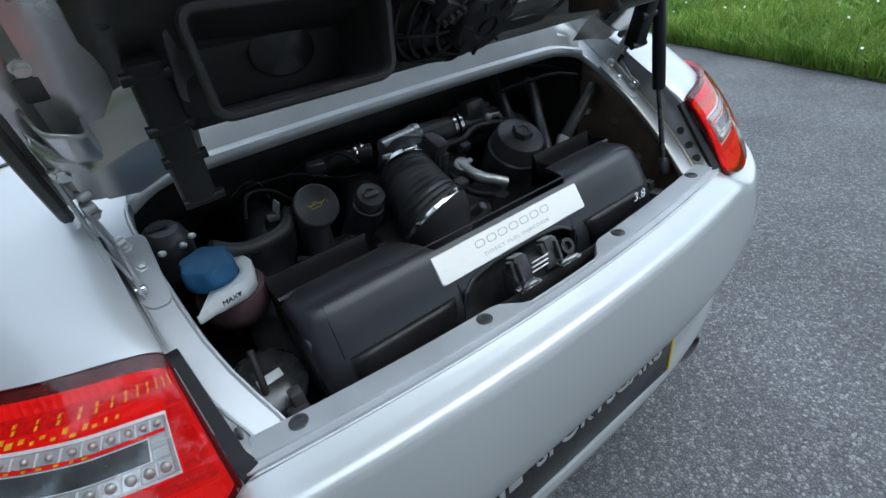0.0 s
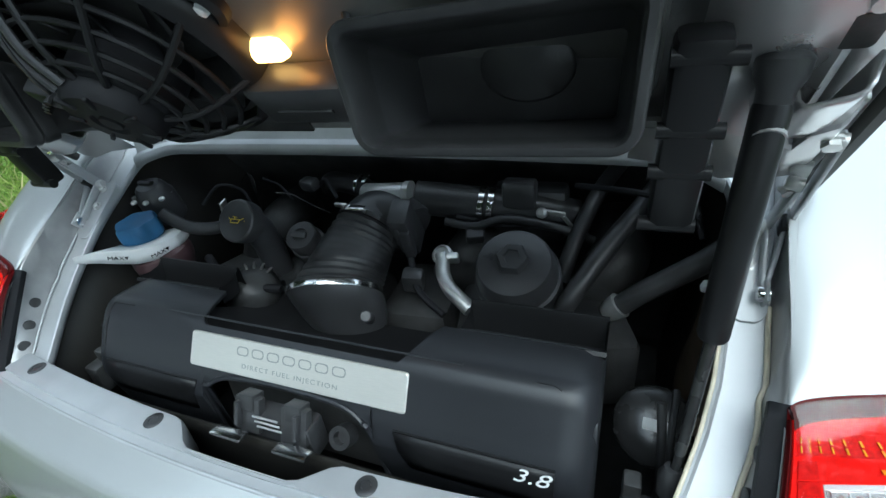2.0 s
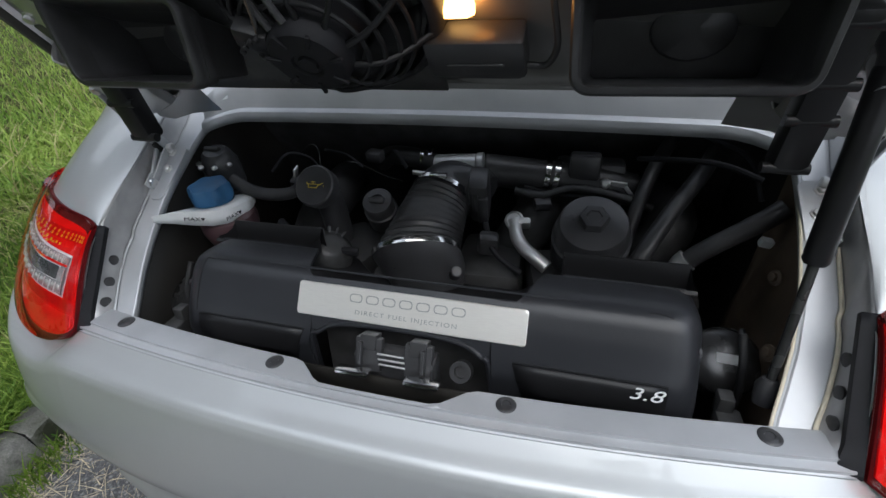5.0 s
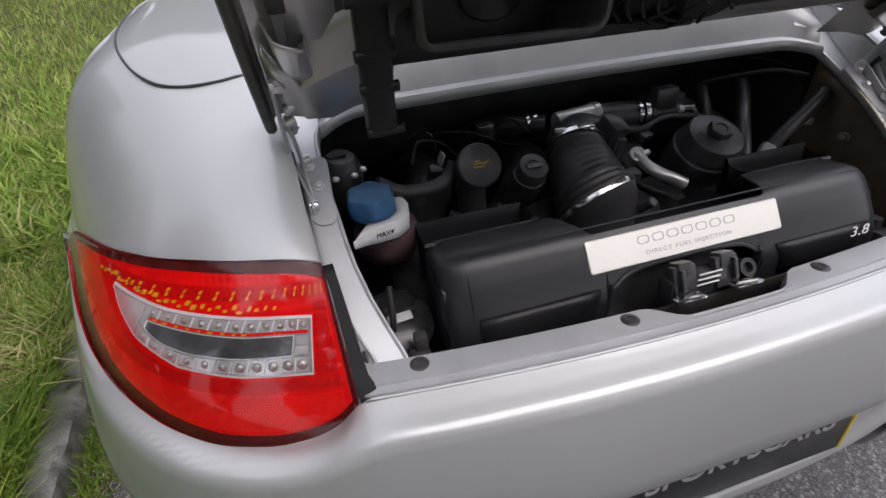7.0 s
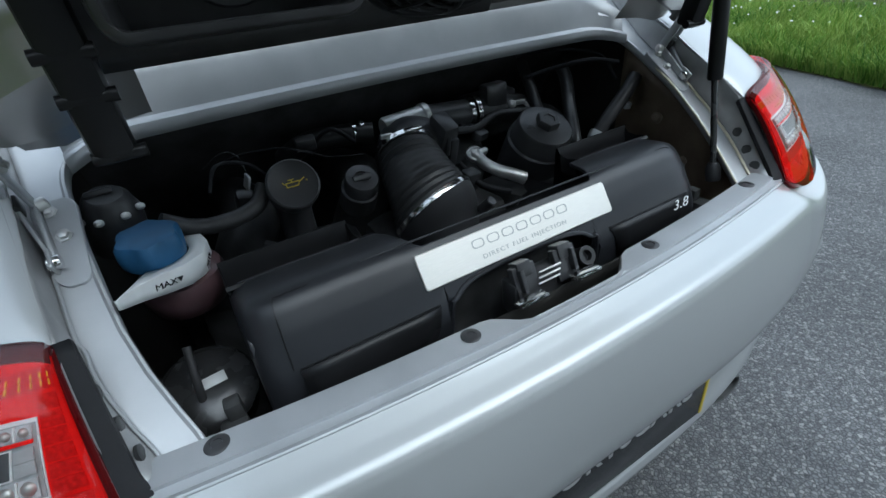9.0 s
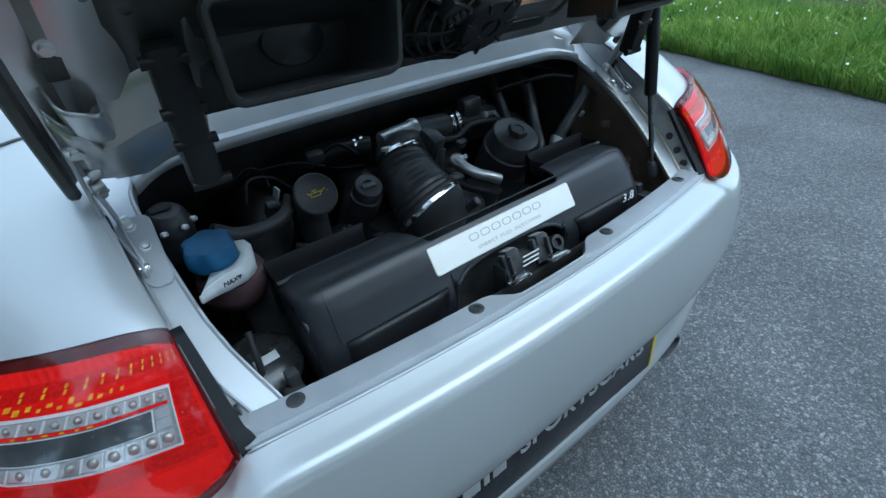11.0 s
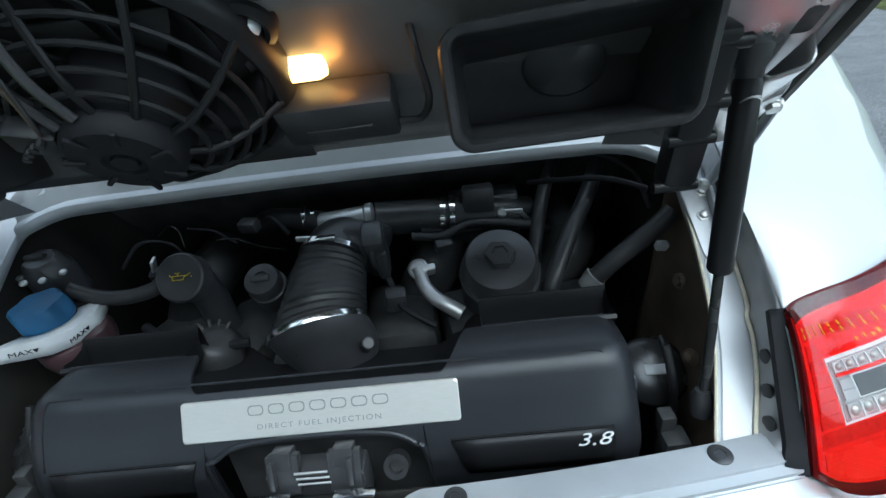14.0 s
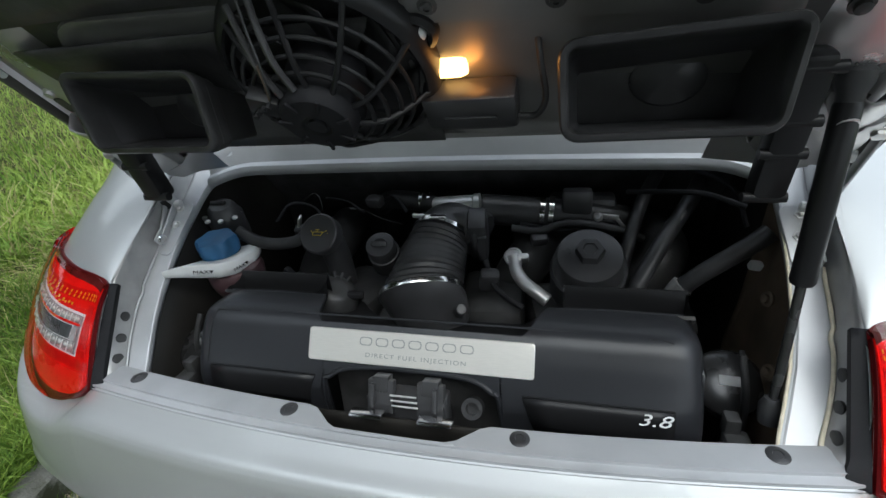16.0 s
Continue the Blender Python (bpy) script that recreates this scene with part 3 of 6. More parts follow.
# ---- woodland edge behind the camera and hedge beyond the meadow ----
def leaf_cloud(name, mat, count, centre, radii, size, seed, holes=0.35):
    r = np.random.default_rng(seed)
    lobes = r.normal(0, 0.45, (14, 3)) * radii + centre
    pick = lobes[r.integers(0, 14, count)]
    d = r.normal(0, 1, (count, 3))
    d /= np.linalg.norm(d, axis=1)[:, None]
    p = pick + d * np.array(radii) * 0.36 * (r.random((count, 1)) ** 0.4)
    u = r.normal(0, 1, (count, 3))
    u /= np.linalg.norm(u, axis=1)[:, None]
    w = np.cross(u, r.normal(0, 1, (count, 3)))
    w /= np.linalg.norm(w, axis=1)[:, None]
    s = size * r.uniform(0.5, 1.3, (count, 1))
    v = np.stack([p - u * s, p + w * s * 0.5, p + u * s, p - w * s * 0.5], 1).reshape(-1, 3)
    v[:, 2] = np.maximum(v[:, 2], 0.05)
    me = bpy.data.meshes.new(name)
    me.from_pydata(v.tolist(), [], (np.arange(count)[:, None] * 4 + [0, 1, 2, 3]).tolist())
    me.materials.append(mat)
    return new(name, me)


def tree(x, y, height, spread, seed):
    r = random.Random(seed)
    root = new("tree")
    root.location = (x, y, 0)
    tagged(root, "tall leafy tree at the lane's edge", "tree", "trees at the lane's edge")
    bm = bmesh.new()
    hose(bm, [(0, 0, -0.1), (0.1, 0.05, height * 0.25), (-0.05, 0.1, height * 0.5), (0.1, 0, height * 0.8)], lambda k: 0.22 * (1 - 0.8 * k), 10, 4)
    for i in range(6):
        a, h = r.uniform(0, 6.28), height * r.uniform(0.3, 0.6)
        hose(bm, [(0, 0.05, h), (math.cos(a) * spread * 0.4, math.sin(a) * spread * 0.4, h + height * 0.12), (math.cos(a) * spread * 0.7, math.sin(a) * spread * 0.7, h + height * 0.2)], lambda k: 0.09 * (1 - 0.8 * k), 7, 3)
    part("trunk", bm, BARK, root)
    crown = leaf_cloud("crown", LEAF, 6500, (0, 0, height * 0.56), (spread * 0.80, spread * 0.80, height * 0.40), 0.022 * height, seed)
    crown.parent = root
    return root


# the last two are unseen, added at the left to shade verge and fender
for i, (x, y, h, s) in enumerate(((-9.5, -7.5, 10.5, 4.0), (-5.0, -10.0, 12.0, 4.4), (-0.5, -11.0, 11.0, 4.0), (4.2, -11.0, 12.5, 4.2), (9.5, -9.5, 10.5, 4.0), (-14.0, -4.0, 11.0, 4.2), (1.8, -15.0, 14.0, 4.6), (-3.0, -15.5, 14.0, 4.6), (-20.0, -6.0, 9.0, 3.4), (-7.5, -2.6, 9.0, 3.2), (-10.0, -0.8, 10.0, 3.4))):
    tree(x, y, h, s, 20 + i)
for i, (x, y, h) in enumerate(((-4, 52, 13), (-11, 50, 15), (-18, 46, 14), (-24, 42, 15), (-30, 36, 14), (-34, 28, 13), (-37, 20, 14), (-39, 11, 13))):
    tree(x, y, h * 1.7, 8.0, 90 + i).location.z = 1.2
for i, (x, y) in enumerate(((-29, 5.5), (-28, 9), (-27, 12.5), (-25.5, 16), (-23.5, 19.5), (-21, 23), (-30, 2), (-31, -2), (-18, 26))):
    tagged(leaf_cloud("hedge", LEAF, 5200, (x, y, 3.0), (3.4, 3.2, 3.0), 0.20, 60 + i), "dark overgrown hedge beyond the meadow", "hedge", "hedges beyond the meadow")

# clippings along the kerb's foot, and daisies in the far verge
tagged(blades("kerb_litter", STRAW, 5200, lambda r: (lambda y: (-1.20 + 0.50 * r.random() ** 2.2 + kerb_bend(y), y, 0.003))(r.uniform(-1.2, 2.2)), 0.017, 0.0013, 11, 9.0), "dry grass clippings along the kerb", "litter", kind="stuff")
tagged(blades("clover", GRASS_SHADED, 7000, lambda r: (lambda p: (p[0], p[1], p[2] + 0.035 * r.random()))(left_place(r)), 0.045, 0.0085, 61, 2.2), "small round clover leaves low in the verge", "clover", kind="stuff")
tagged(blades("kerb_weeds", GRASS_SHADED, 1500, lambda r: (lambda y: (-1.19 + 0.09 * r.random() ** 2 + kerb_bend(y), y, 0.0))(r.choice((-0.25, 0.35, 0.1, 0.75, 0.62, 0.9, -0.6)) + r.normal(0, 0.07)), 0.07, 0.0022, 12, 0.9), "small weeds at the kerb's foot", "weeds", kind="stuff")
r = np.random.default_rng(9)
bm = bmesh.new()
for i in range(90):
    x, y, z = right_place(r)
    lathe(bm, (x, y, z + 0.18 + 0.06 * r.random()), (-0.5, -0.3, 0.8), [(0.0, 0.0), (0.011, 0.003), (0.012, 0.004), (0, 0.006)], 7)
tagged(part("daisies", bm, DAISY), "small white daisies in the far verge", "flowers", kind="stuff")


# ---- the car ----
car = new("sports_car")
tagged(car, "silver convertible sports car with its rear engine lid open", "car")


def half_arcs(n_centre, last):
    return [*span(0, ARC_LAMP - 0.02, n_centre), *span(ARC_LAMP - 0.02, 0.66, 100)[1:], *span(0.66, last, 80)[1:]]


def bumper_point(s, z):
    p = body(abs(s), z)
    return mirrored(p, -1 if s < 0 else 1)


arcs = half_arcs(40, arc_at_y(0.9))
arcs = [-s for s in reversed(arcs[1:])] + arcs
levels = [*span(0.28, 0.60, 20), *span(0.60, 0.70, 9)[1:], *span(0.70, 0.74, 13)[1:], *span(0.74, 0.766, 18)[1:]]
bm = bmesh.new()
sheet(bm, bumper_point, arcs, levels)
thick(part("rear_bumper", bm, PAINT, car, "smooth silver rear bumper", 60), 0.004, rim=False)

# sill behind the bumper's roll: a step, a flat flange with a dip for the latch
def sill_point(x, v):
    bow = 0.1486 * x * x
    dip = 0.030 * (smooth01((x + 0.125) / 0.05) - smooth01((x - 0.065) / 0.05))
    rows = [(bow - 0.0365, 0.766), (bow - 0.034, 0.7665), (bow - 0.0335, 0.7705), (bow - 0.024, 0.7715), (bow - 0.0235, 0.7755), (bow + 0.005 - dip, 0.7760),
            (bow + 0.011 - dip, 0.7750), (bow + 0.013 - dip, 0.7700), (bow + 0.013 - dip, 0.720)]
    return (x, *rows[v])


bm = bmesh.new()
sheet(bm, sill_point, span(-0.486, 0.486, 76), range(9))
thick(part("bumper_sill", bm, BAY_PAINT, car, "flat silver flange along the bumper's top", 30), 0.003)

for side in (-1, 1):
    bm = bmesh.new()
    cols = [*span(ARC_LAMP + 0.0001, 0.66, 60), *span(0.66, 1.35, 100)[1:], *span(1.35, arc_at_y(1.85), 40)[1:]]
    def fender_point(s, k, side=side):
        top = along(SHOULDER, s)[2]
        lo = 0.7655
        return mirrored(body(s, lo + (top - lo) * k), side)
    ks = [*span(0, 0.5, 56), *[1 - 0.5 * (1 - k) ** 2.6 for k in span(0, 1, 26)[1:]]]
    sheet(bm, fender_point, cols, ks)
    thick(part("rear_fender", bm, PAINT, car, "broad rounded silver rear fender", 60), 0.004, rim=False)


# gutter beside the opening: seal lip, flat flange, bead, and the wall up to the fender
OPENING = [(0.0, 0.413), (0.048, 0.4265), (0.075, 0.4375), (0.11, 0.4505), (0.15, 0.4610), (0.185, 0.4660), (0.246, 0.4725), (0.30, 0.4765), (0.322, 0.4765), (0.338, 0.4735), (0.350, 0.466), (0.359, 0.455), (0.366, 0.439), (0.371, 0.412), (0.372, 0.405)]


def opening_x(y):
    return along(OPENING, y)[0]


def shoulder_at(y):
    if y < 0.107:
        k = (y - 0.005) / 0.102
        return (0.484 + 0.018 * k, 0.766 + 0.123 * k)
    for a, b in zip(SHOULDER, SHOULDER[1:]):
        if y <= b[2]:
            k = (y - a[2]) / (b[2] - a[2])
            return (a[1] + k * (b[1] - a[1]), a[3] + k * (b[3] - a[3]))
    return SHOULDER[-1][1], SHOULDER[-1][3]


def gutter_base(y):
    return max(0.766, 0.757 + 0.745 * (y - 0.05) + 0.018 * (1 - smooth01((y - 0.20) / 0.15)))


# foot of the gutter's outer wall, where a bead of sealer lies
FOOT = [(0.012, 0.456), (0.050, 0.469), (0.074, 0.481), (0.099, 0.491), (0.115, 0.496), (0.127, 0.4985), (0.143, 0.4990), (0.152, 0.5045), (0.170, 0.5060), (0.20, 0.5075), (0.43, 0.527)]


def foot_x(y):
    return min(along(FOOT, y)[0], shoulder_at(y)[0] - 0.003)


for side in (-1, 1):
    def flange_point(y, v, side=side):
        xo, xb, zb = opening_x(y), foot_x(y), gutter_base(y)
        rows = [(xo, zb - 0.012), (xo, zb - 0.004), (xo + 0.0015, zb + 0.002), (xo + 0.004, zb + 0.003), (xo + 0.007, zb), (xb - 0.006, zb - 0.0005), (xb - 0.001, zb + 0.0005)]
        return mirrored((rows[v][0], y, rows[v][1]), side)
    def wall_point(y, v, side=side):
        xb, zb = foot_x(y), gutter_base(y)
        xf, zf = shoulder_at(y)
        dent = 0.0018 * noise.noise((y * 26, v * 0.9, 3.0))
        rows = [(xb - 0.001, zb + 0.0002), (xb + 0.001, zb + 0.003), (xb + 0.25 * (xf - xb) + dent, zb + 0.25 * (zf - zb)), (xb + 0.6 * (xf - xb) + dent, zb + 0.6 * (zf - zb)), (xf - 0.002, zf - 0.004), (xf + 0.001, zf + 0.0005)]
        return mirrored((rows[v][0], y, rows[v][1]), side)
    ys = [*span(0.012, 0.30, 46), *span(0.30, 0.371, 14)[1:], *span(0.371, 0.43, 5)[1:]]
    bm = bmesh.new()
    sheet(bm, flange_point, ys, range(7))
    thick(part("gutter", bm, BAY_PAINT, car, "pressed silver channel beside the opening", 30), 0.002)
    bm = bmesh.new()
    sheet(bm, wall_point, ys, range(6))
    thick(part("gutter_wall", bm, GUTTER, car, "dull silver wall of the channel", 40), 0.002)
    bm = bmesh.new()
    hose(bm, [mirrored((foot_x(y) - 0.002, y, gutter_base(y) + 0.0022), side) for y in span(0.042, 0.215, 30)], 0.0020 + 0.0004 * side, 8, 2)
    part("seam_sealer", bm, SEALER if side > 0 else BAY_PAINT, car, "wavy bead of seam sealer")
    if side < 0:
        continue
    bm = bmesh.new()
    hose(bm, [mirrored((opening_x(y) - 0.0006, y, gutter_base(y) + 0.0018), side) for y in span(0.020, 0.27, 30)], 0.0020, 8, 2)
    part("seam_sealer", bm, SEALER, car, "cream sealer along the opening's edge")

# ledge at the front of the opening
def ledge_point(x, v):
    sag = 0.006 * (x / 0.4) ** 2 + 0.032 * max(0.0, (abs(x) - 0.395) / 0.075) ** 2
    rows = [(0.373, 0.984), (0.372, 0.995), (0.3735, 1.0005), (0.377, 1.0030), (0.3815, 1.0035), (0.3845, 1.0055), (0.3855, 1.0100), (0.3875, 1.0265), (0.390, 1.0520), (0.392, 1.0800)]
    y, z = rows[v]
    return (x, y - sag, z - 0.45 * sag - (0.04 * max(0.0, (abs(x) - 0.395) / 0.075) if v > 7 else 0.0))


bm = bmesh.new()
sheet(bm, ledge_point, span(-0.470, 0.470, 48), range(10))
thick(part("front_ledge", bm, BAY_PAINT, car, "silver ledge along the opening's front", 30), 0.002)

# cover of the folding roof, the hood and its window ahead of the lid
def tonneau_point(x, v):
    y = 0.424 + 0.95 * v
    xf, zf = shoulder_at(y)
    turn = 0.030 * (1 - smooth01(v / 0.02))
    return (x * xf, y, zf - 0.0003 - turn + (0.014 + 0.030 * smooth01(v / 0.7)) * (1 - x * x) ** 2)


bm = bmesh.new()
sheet(bm, tonneau_point, span(-1, 1, 24), [0, 0.006, 0.012, 0.02, *span(0.04, 1, 14)])
thick(part("tonneau_cover", bm, PAINT, car, "smooth silver cover over the folded roof compartment", 60), 0.003, rim=False)
bm = bmesh.new()
def hood_point(u, v):
    k, c = min(abs(u) / 0.8, 1.0), max(abs(u) - 0.8, 0.0) / 0.2
    x = 0.70 * k + 0.06 * math.sin(c * math.pi / 2)
    y = 1.13 - 0.11 * k ** 3 + 0.25 * (1 - math.cos(c * math.pi / 2))
    z = 1.222 - 0.062 * k * k + 0.035 * c
    return (math.copysign(x * (1 - 0.16 * v), u), y + 0.9 * v * (1 - 0.3 * c), z + 0.11 * math.sin(v * math.pi / 2) * (1 - 0.6 * k * k))
sheet(bm, hood_point, span(-1, 1, 40), span(0, 1, 12))
thick(part("fabric_hood", bm, FABRIC, car, "dark grey fabric roof, closed", 60), 0.004)
bm = bmesh.new()
sheet(bm, lambda u, v: tuple(Vector(hood_point(u, v)) + Vector((0, -0.006, 0.006))), span(-0.62, 0.62, 16), span(0.12, 0.5, 6))
thick(part("rear_window", bm, WINDOW, car, "dark glass window in the fabric roof"), 0.003)
bm = bmesh.new()
hose(bm, [tuple(Vector(hood_point(u, 0.0)) + Vector((0, -0.010, -0.004))) for u in span(-1, 1, 40)], 0.013, 10, 2)
part("hood_seal", bm, TRIM, car, "grey rubber seal round the roof's foot")

def fender_height(x, y):
    """The fender's height over a place of the plan."""
    best = (9.0, 1.0)
    for i in range(240):
        s = ARC_LAMP + 0.02 + (arc_at_y(1.85) - ARC_LAMP - 0.02) * i / 239
        (ox, oy), (ex, ey, ez) = along(OUTLINE, s), along(SHOULDER, s)
        k = ((x - ox) * (ex - ox) + (y - oy) * (ey - oy)) / ((ex - ox) ** 2 + (ey - oy) ** 2)
        off = math.hypot(ox + k * (ex - ox) - x, oy + k * (ey - oy) - y)
        if off < best[0]:
            lo, hi = 0.60, ez
            for _ in range(30):
                mid = (lo + hi) / 2
                px, py, _z = body(s, mid)
                kk = math.hypot(px - ox, py - oy) / math.hypot(ex - ox, ey - oy)
                lo, hi = (mid, hi) if kk < k else (lo, mid)
            best = (off, lo)
    return best[1]


def plan_line(points):
    """Close steps along a smooth line of the plan."""
    return [(p.x, p.y) for p in spline([(x, y, 0.0) for x, y in points], 7)]


# shut line of the roof cover, running across the fender's shoulder
for side in (-1, 1):
    bm = bmesh.new()
    pts = [(0.500, 0.412, 1.058), (0.537, 0.408, 1.059)]
    for x, y in plan_line(((0.57, 0.404), (0.60, 0.402), (0.645, 0.408), (0.69, 0.438), (0.736, 0.51), (0.773, 0.61), (0.800, 0.74), (0.818, 0.90), (0.824, 1.06), (0.81, 1.25), (0.78, 1.5))):
        pts.append((x, y, fender_height(x, y) + 0.0012))
    for _ in range(6):
        z = [p[2] for p in pts]
        pts = [(x, y, (z[max(i - 2, 0)] + z[max(i - 1, 0)] + z[i] + z[min(i + 1, len(z) - 1)] + z[min(i + 2, len(z) - 1)]) / 5) for i, (x, y, _z) in enumerate(pts)]
    hose(bm, [mirrored(p, side) for p in pts], 0.0022, 6, 1)
    part("shut_line", bm, RUBBER, car, "dark curved panel gap")

# bumper studs on the flange
for x, y in ((-0.417, 0.0225), (-0.150, 0.0), (0.150, 0.0), (0.417, 0.0225)):
    bm = bmesh.new()
    lathe(bm, (x, y, 0.7755), (0, 0, 1), [(0.0118, 0), (0.0118, 0.0008), (0.0100, 0.0020), (0.0055, 0.0023), (0.0050, 0.0013), (0, 0.0013)], 24)
    part("trim_stud", bm, PLASTIC, car, "round black plastic trim stud")

# show plate under the bumper's overhang: black with silver lettering, the first word as bars
bm = bmesh.new()
box(bm, (0, -0.058, 0.460), (0.55, 0.006, 0.122), None, 0.002)
plate = part("number_plate", bm, PLATE_BLACK, car, "black show plate with silver lettering")
xs = -0.252
for w in (0.036, 0.012, 0.030):
    bm = bmesh.new()
    box(bm, (xs + w / 2, -0.0618, 0.489), (w, 0.0016, 0.038), None, 0.0006)
    part("letter_bar", bm, PLATE_GREY, plate, "silver lettering")
    xs += w + 0.008
letters("lettering", "SPORTSCARS", 0.038, pose(0.055, -0.0616, 0.489, 90), PLATE_GREY, plate, "silver lettering", 0.0008, 1.08, 1.06, 0.0, 0.0012)
bm = bmesh.new()
box(bm, (0.2795, -0.058, 0.452), (0.008, 0.007, 0.106), None, 0.001)
part("yellow_edge", bm, YELLOW, plate, "yellow strip at the plate's end")
bm = bmesh.new()
sheet(bm, lambda x, v: (x, -0.045 + 0.10 * x * x - (0.0, 0.016, 0.019, 0.016, 0.0)[v], 0.396 - (0.0, 0.0, 0.005, 0.010, 0.014)[v]), span(-0.29, 0.29, 16), range(5))
thick(part("plate_ledge", bm, PAINT, car), 0.002)
for side in (-1, 1):
    bm = bmesh.new()
    lathe(bm, (side * 0.46, 0.16, 0.30), (0, -1, 0), [(0.05, 0), (0.05, 0.18), (0.046, 0.182), (0.043, 0.18), (0.043, 0.0)], 28, 0.62)
    part("exhaust_tip", bm, DARK, car)
bm = bmesh.new()
sheet(bm, lambda x, v: (x, (0.0, 0.02, 0.3, 0.9)[v] + 0.2 * x * x, (0.30, 0.245, 0.20, 0.18)[v]), span(-0.7, 0.7, 14), range(4))
thick(part("diffuser", bm, PLASTIC, car), 0.004)
for side in (-1, 1):
    bm = bmesh.new()
    lathe(bm, (side * 0.60, 1.02, 0.325), (side, 0, 0), [(0.20, 0.0), (0.31, 0.0), (0.322, 0.03), (0.325, 0.12), (0.322, 0.21), (0.30, 0.245), (0.24, 0.25), (0.22, 0.22), (0, 0.20)], 40)
    part("rear_wheel", bm, RUBBER, car)


# ---- the plain front of the car, ahead of all that is seen ----
def side_top(y):
    return along([(1.80, 1.195), (2.6, 1.06), (3.2, 0.99), (3.8, 0.86), (4.2, 0.66), (4.36, 0.50)], y)[0]


def half_width(y):
    return along([(1.80, 0.938), (2.5, 0.90), (3.3, 0.90), (3.8, 0.84), (4.15, 0.66), (4.30, 0.42), (4.36, 0.05)], y)[0]


def front_point(y, u):
    """A section of the front: u from the left sill (-1) over the bonnet to the right sill (1)."""
    w, top, low = half_width(y), side_top(y), 0.26
    a = u * math.pi / 2
    x = w * math.copysign(abs(math.sin(a)) ** 0.45, a)
    return (x, y, low + (top - low) * math.cos(a) ** 0.35 if abs(u) < 1 else low)


bm = bmesh.new()
sheet(bm, front_point, [*span(1.84, 4.1, 22), 4.2, 4.28, 4.33, 4.36], span(-1, 1, 36))
thick(part("front_body", bm, PAINT, car, "smooth silver front body", 50), 0.004, rim=False)
def screen_point(u, v):
    return (u * (0.58 + 0.10 * v), 2.02 + 0.62 * v + 0.10 * (1 - u * u) * v, 1.335 - 0.25 * v - 0.06 * u * u)
bm = bmesh.new()
sheet(bm, screen_point, span(-1, 1, 14), span(0, 1, 6))
thick(part("windscreen", bm, WINDOW, car, "dark glass windscreen"), 0.004)
for side in (-1, 1):
    bm = bmesh.new()
    sheet(bm, lambda u, v: (side * (0.70 + 0.11 * v), 1.28 + 1.15 * u, 1.26 - 0.03 * u - (0.10 + 0.03 * u) * v), span(0, 1, 6), span(0, 1, 3))
    thick(part("side_window", bm, WINDOW, car), 0.004)
    bm = bmesh.new()
    lathe(bm, (side * 0.62, 3.38, 0.315), (side, 0, 0), [(0.20, 0.0), (0.30, 0.0), (0.312, 0.03), (0.315, 0.12), (0.312, 0.20), (0.29, 0.225), (0.24, 0.23), (0.22, 0.20), (0, 0.18)], 40)
    part("front_wheel", bm, RUBBER, car)


# ---- tail lamps: patches of the body's surface, stood proud of it ----
BOWL_TOP = [(0.568, 0.848), (0.70, 0.852), (0.84, 0.857), (0.955, 0.866)]
BOWL_LOW = [(0.568, 0.797), (0.69, 0.799), (0.79, 0.806), (0.87, 0.824), (0.92, 0.845), (0.955, 0.864)]


def lamp_point(s, z, proud, side):
    p = Vector(body(s, z))
    du = Vector(body(s + 0.01, z)) - p
    dv = Vector(body(s, z + 0.006)) - p
    n = du.cross(dv).normalized()
    if n.y > 0.2 or n.x < -0.2:
        n = -n
    return mirrored(p + n * proud, side)


def lamp_patch(name, low, top, s0, s1, inset, proud, mat, side, parent, label="", edge=0.006, n=40, m=14):
    bm = bmesh.new()
    def f(u, v):
        s = s0 + (s1 - s0) * u
        a, b = along(low, s)[0] + inset, along(top, s)[0] - inset
        if b < a:
            a = b = (a + b) / 2
        k = min(u, 1 - u, v, 1 - v)
        down = proud if k > 1e-6 else proud - edge
        return lamp_point(s, a + (b - a) * v, down, side)
    us = [0, 0.0005, *span(0.02, 0.98, n), 0.9995, 1]
    vs = [0, 0.001, *span(0.04, 0.96, m), 0.999, 1]
    sheet(bm, f, us, vs)
    return part(name, bm, mat, parent, label, 50)


MID_LOW = eased([(0.56, 0.8155), (0.70, 0.8170), (0.78, 0.8205), (0.83, 0.8275), (0.87, 0.8420), (0.90, 0.853)], 0.03, 0.56, 0.90)
MID_TOP = [(0.56, 0.8325), (0.70, 0.8350), (0.78, 0.8385), (0.90, 0.8455)]


def raised(table, dz):
    return [(s, z + dz) for s, z in table]


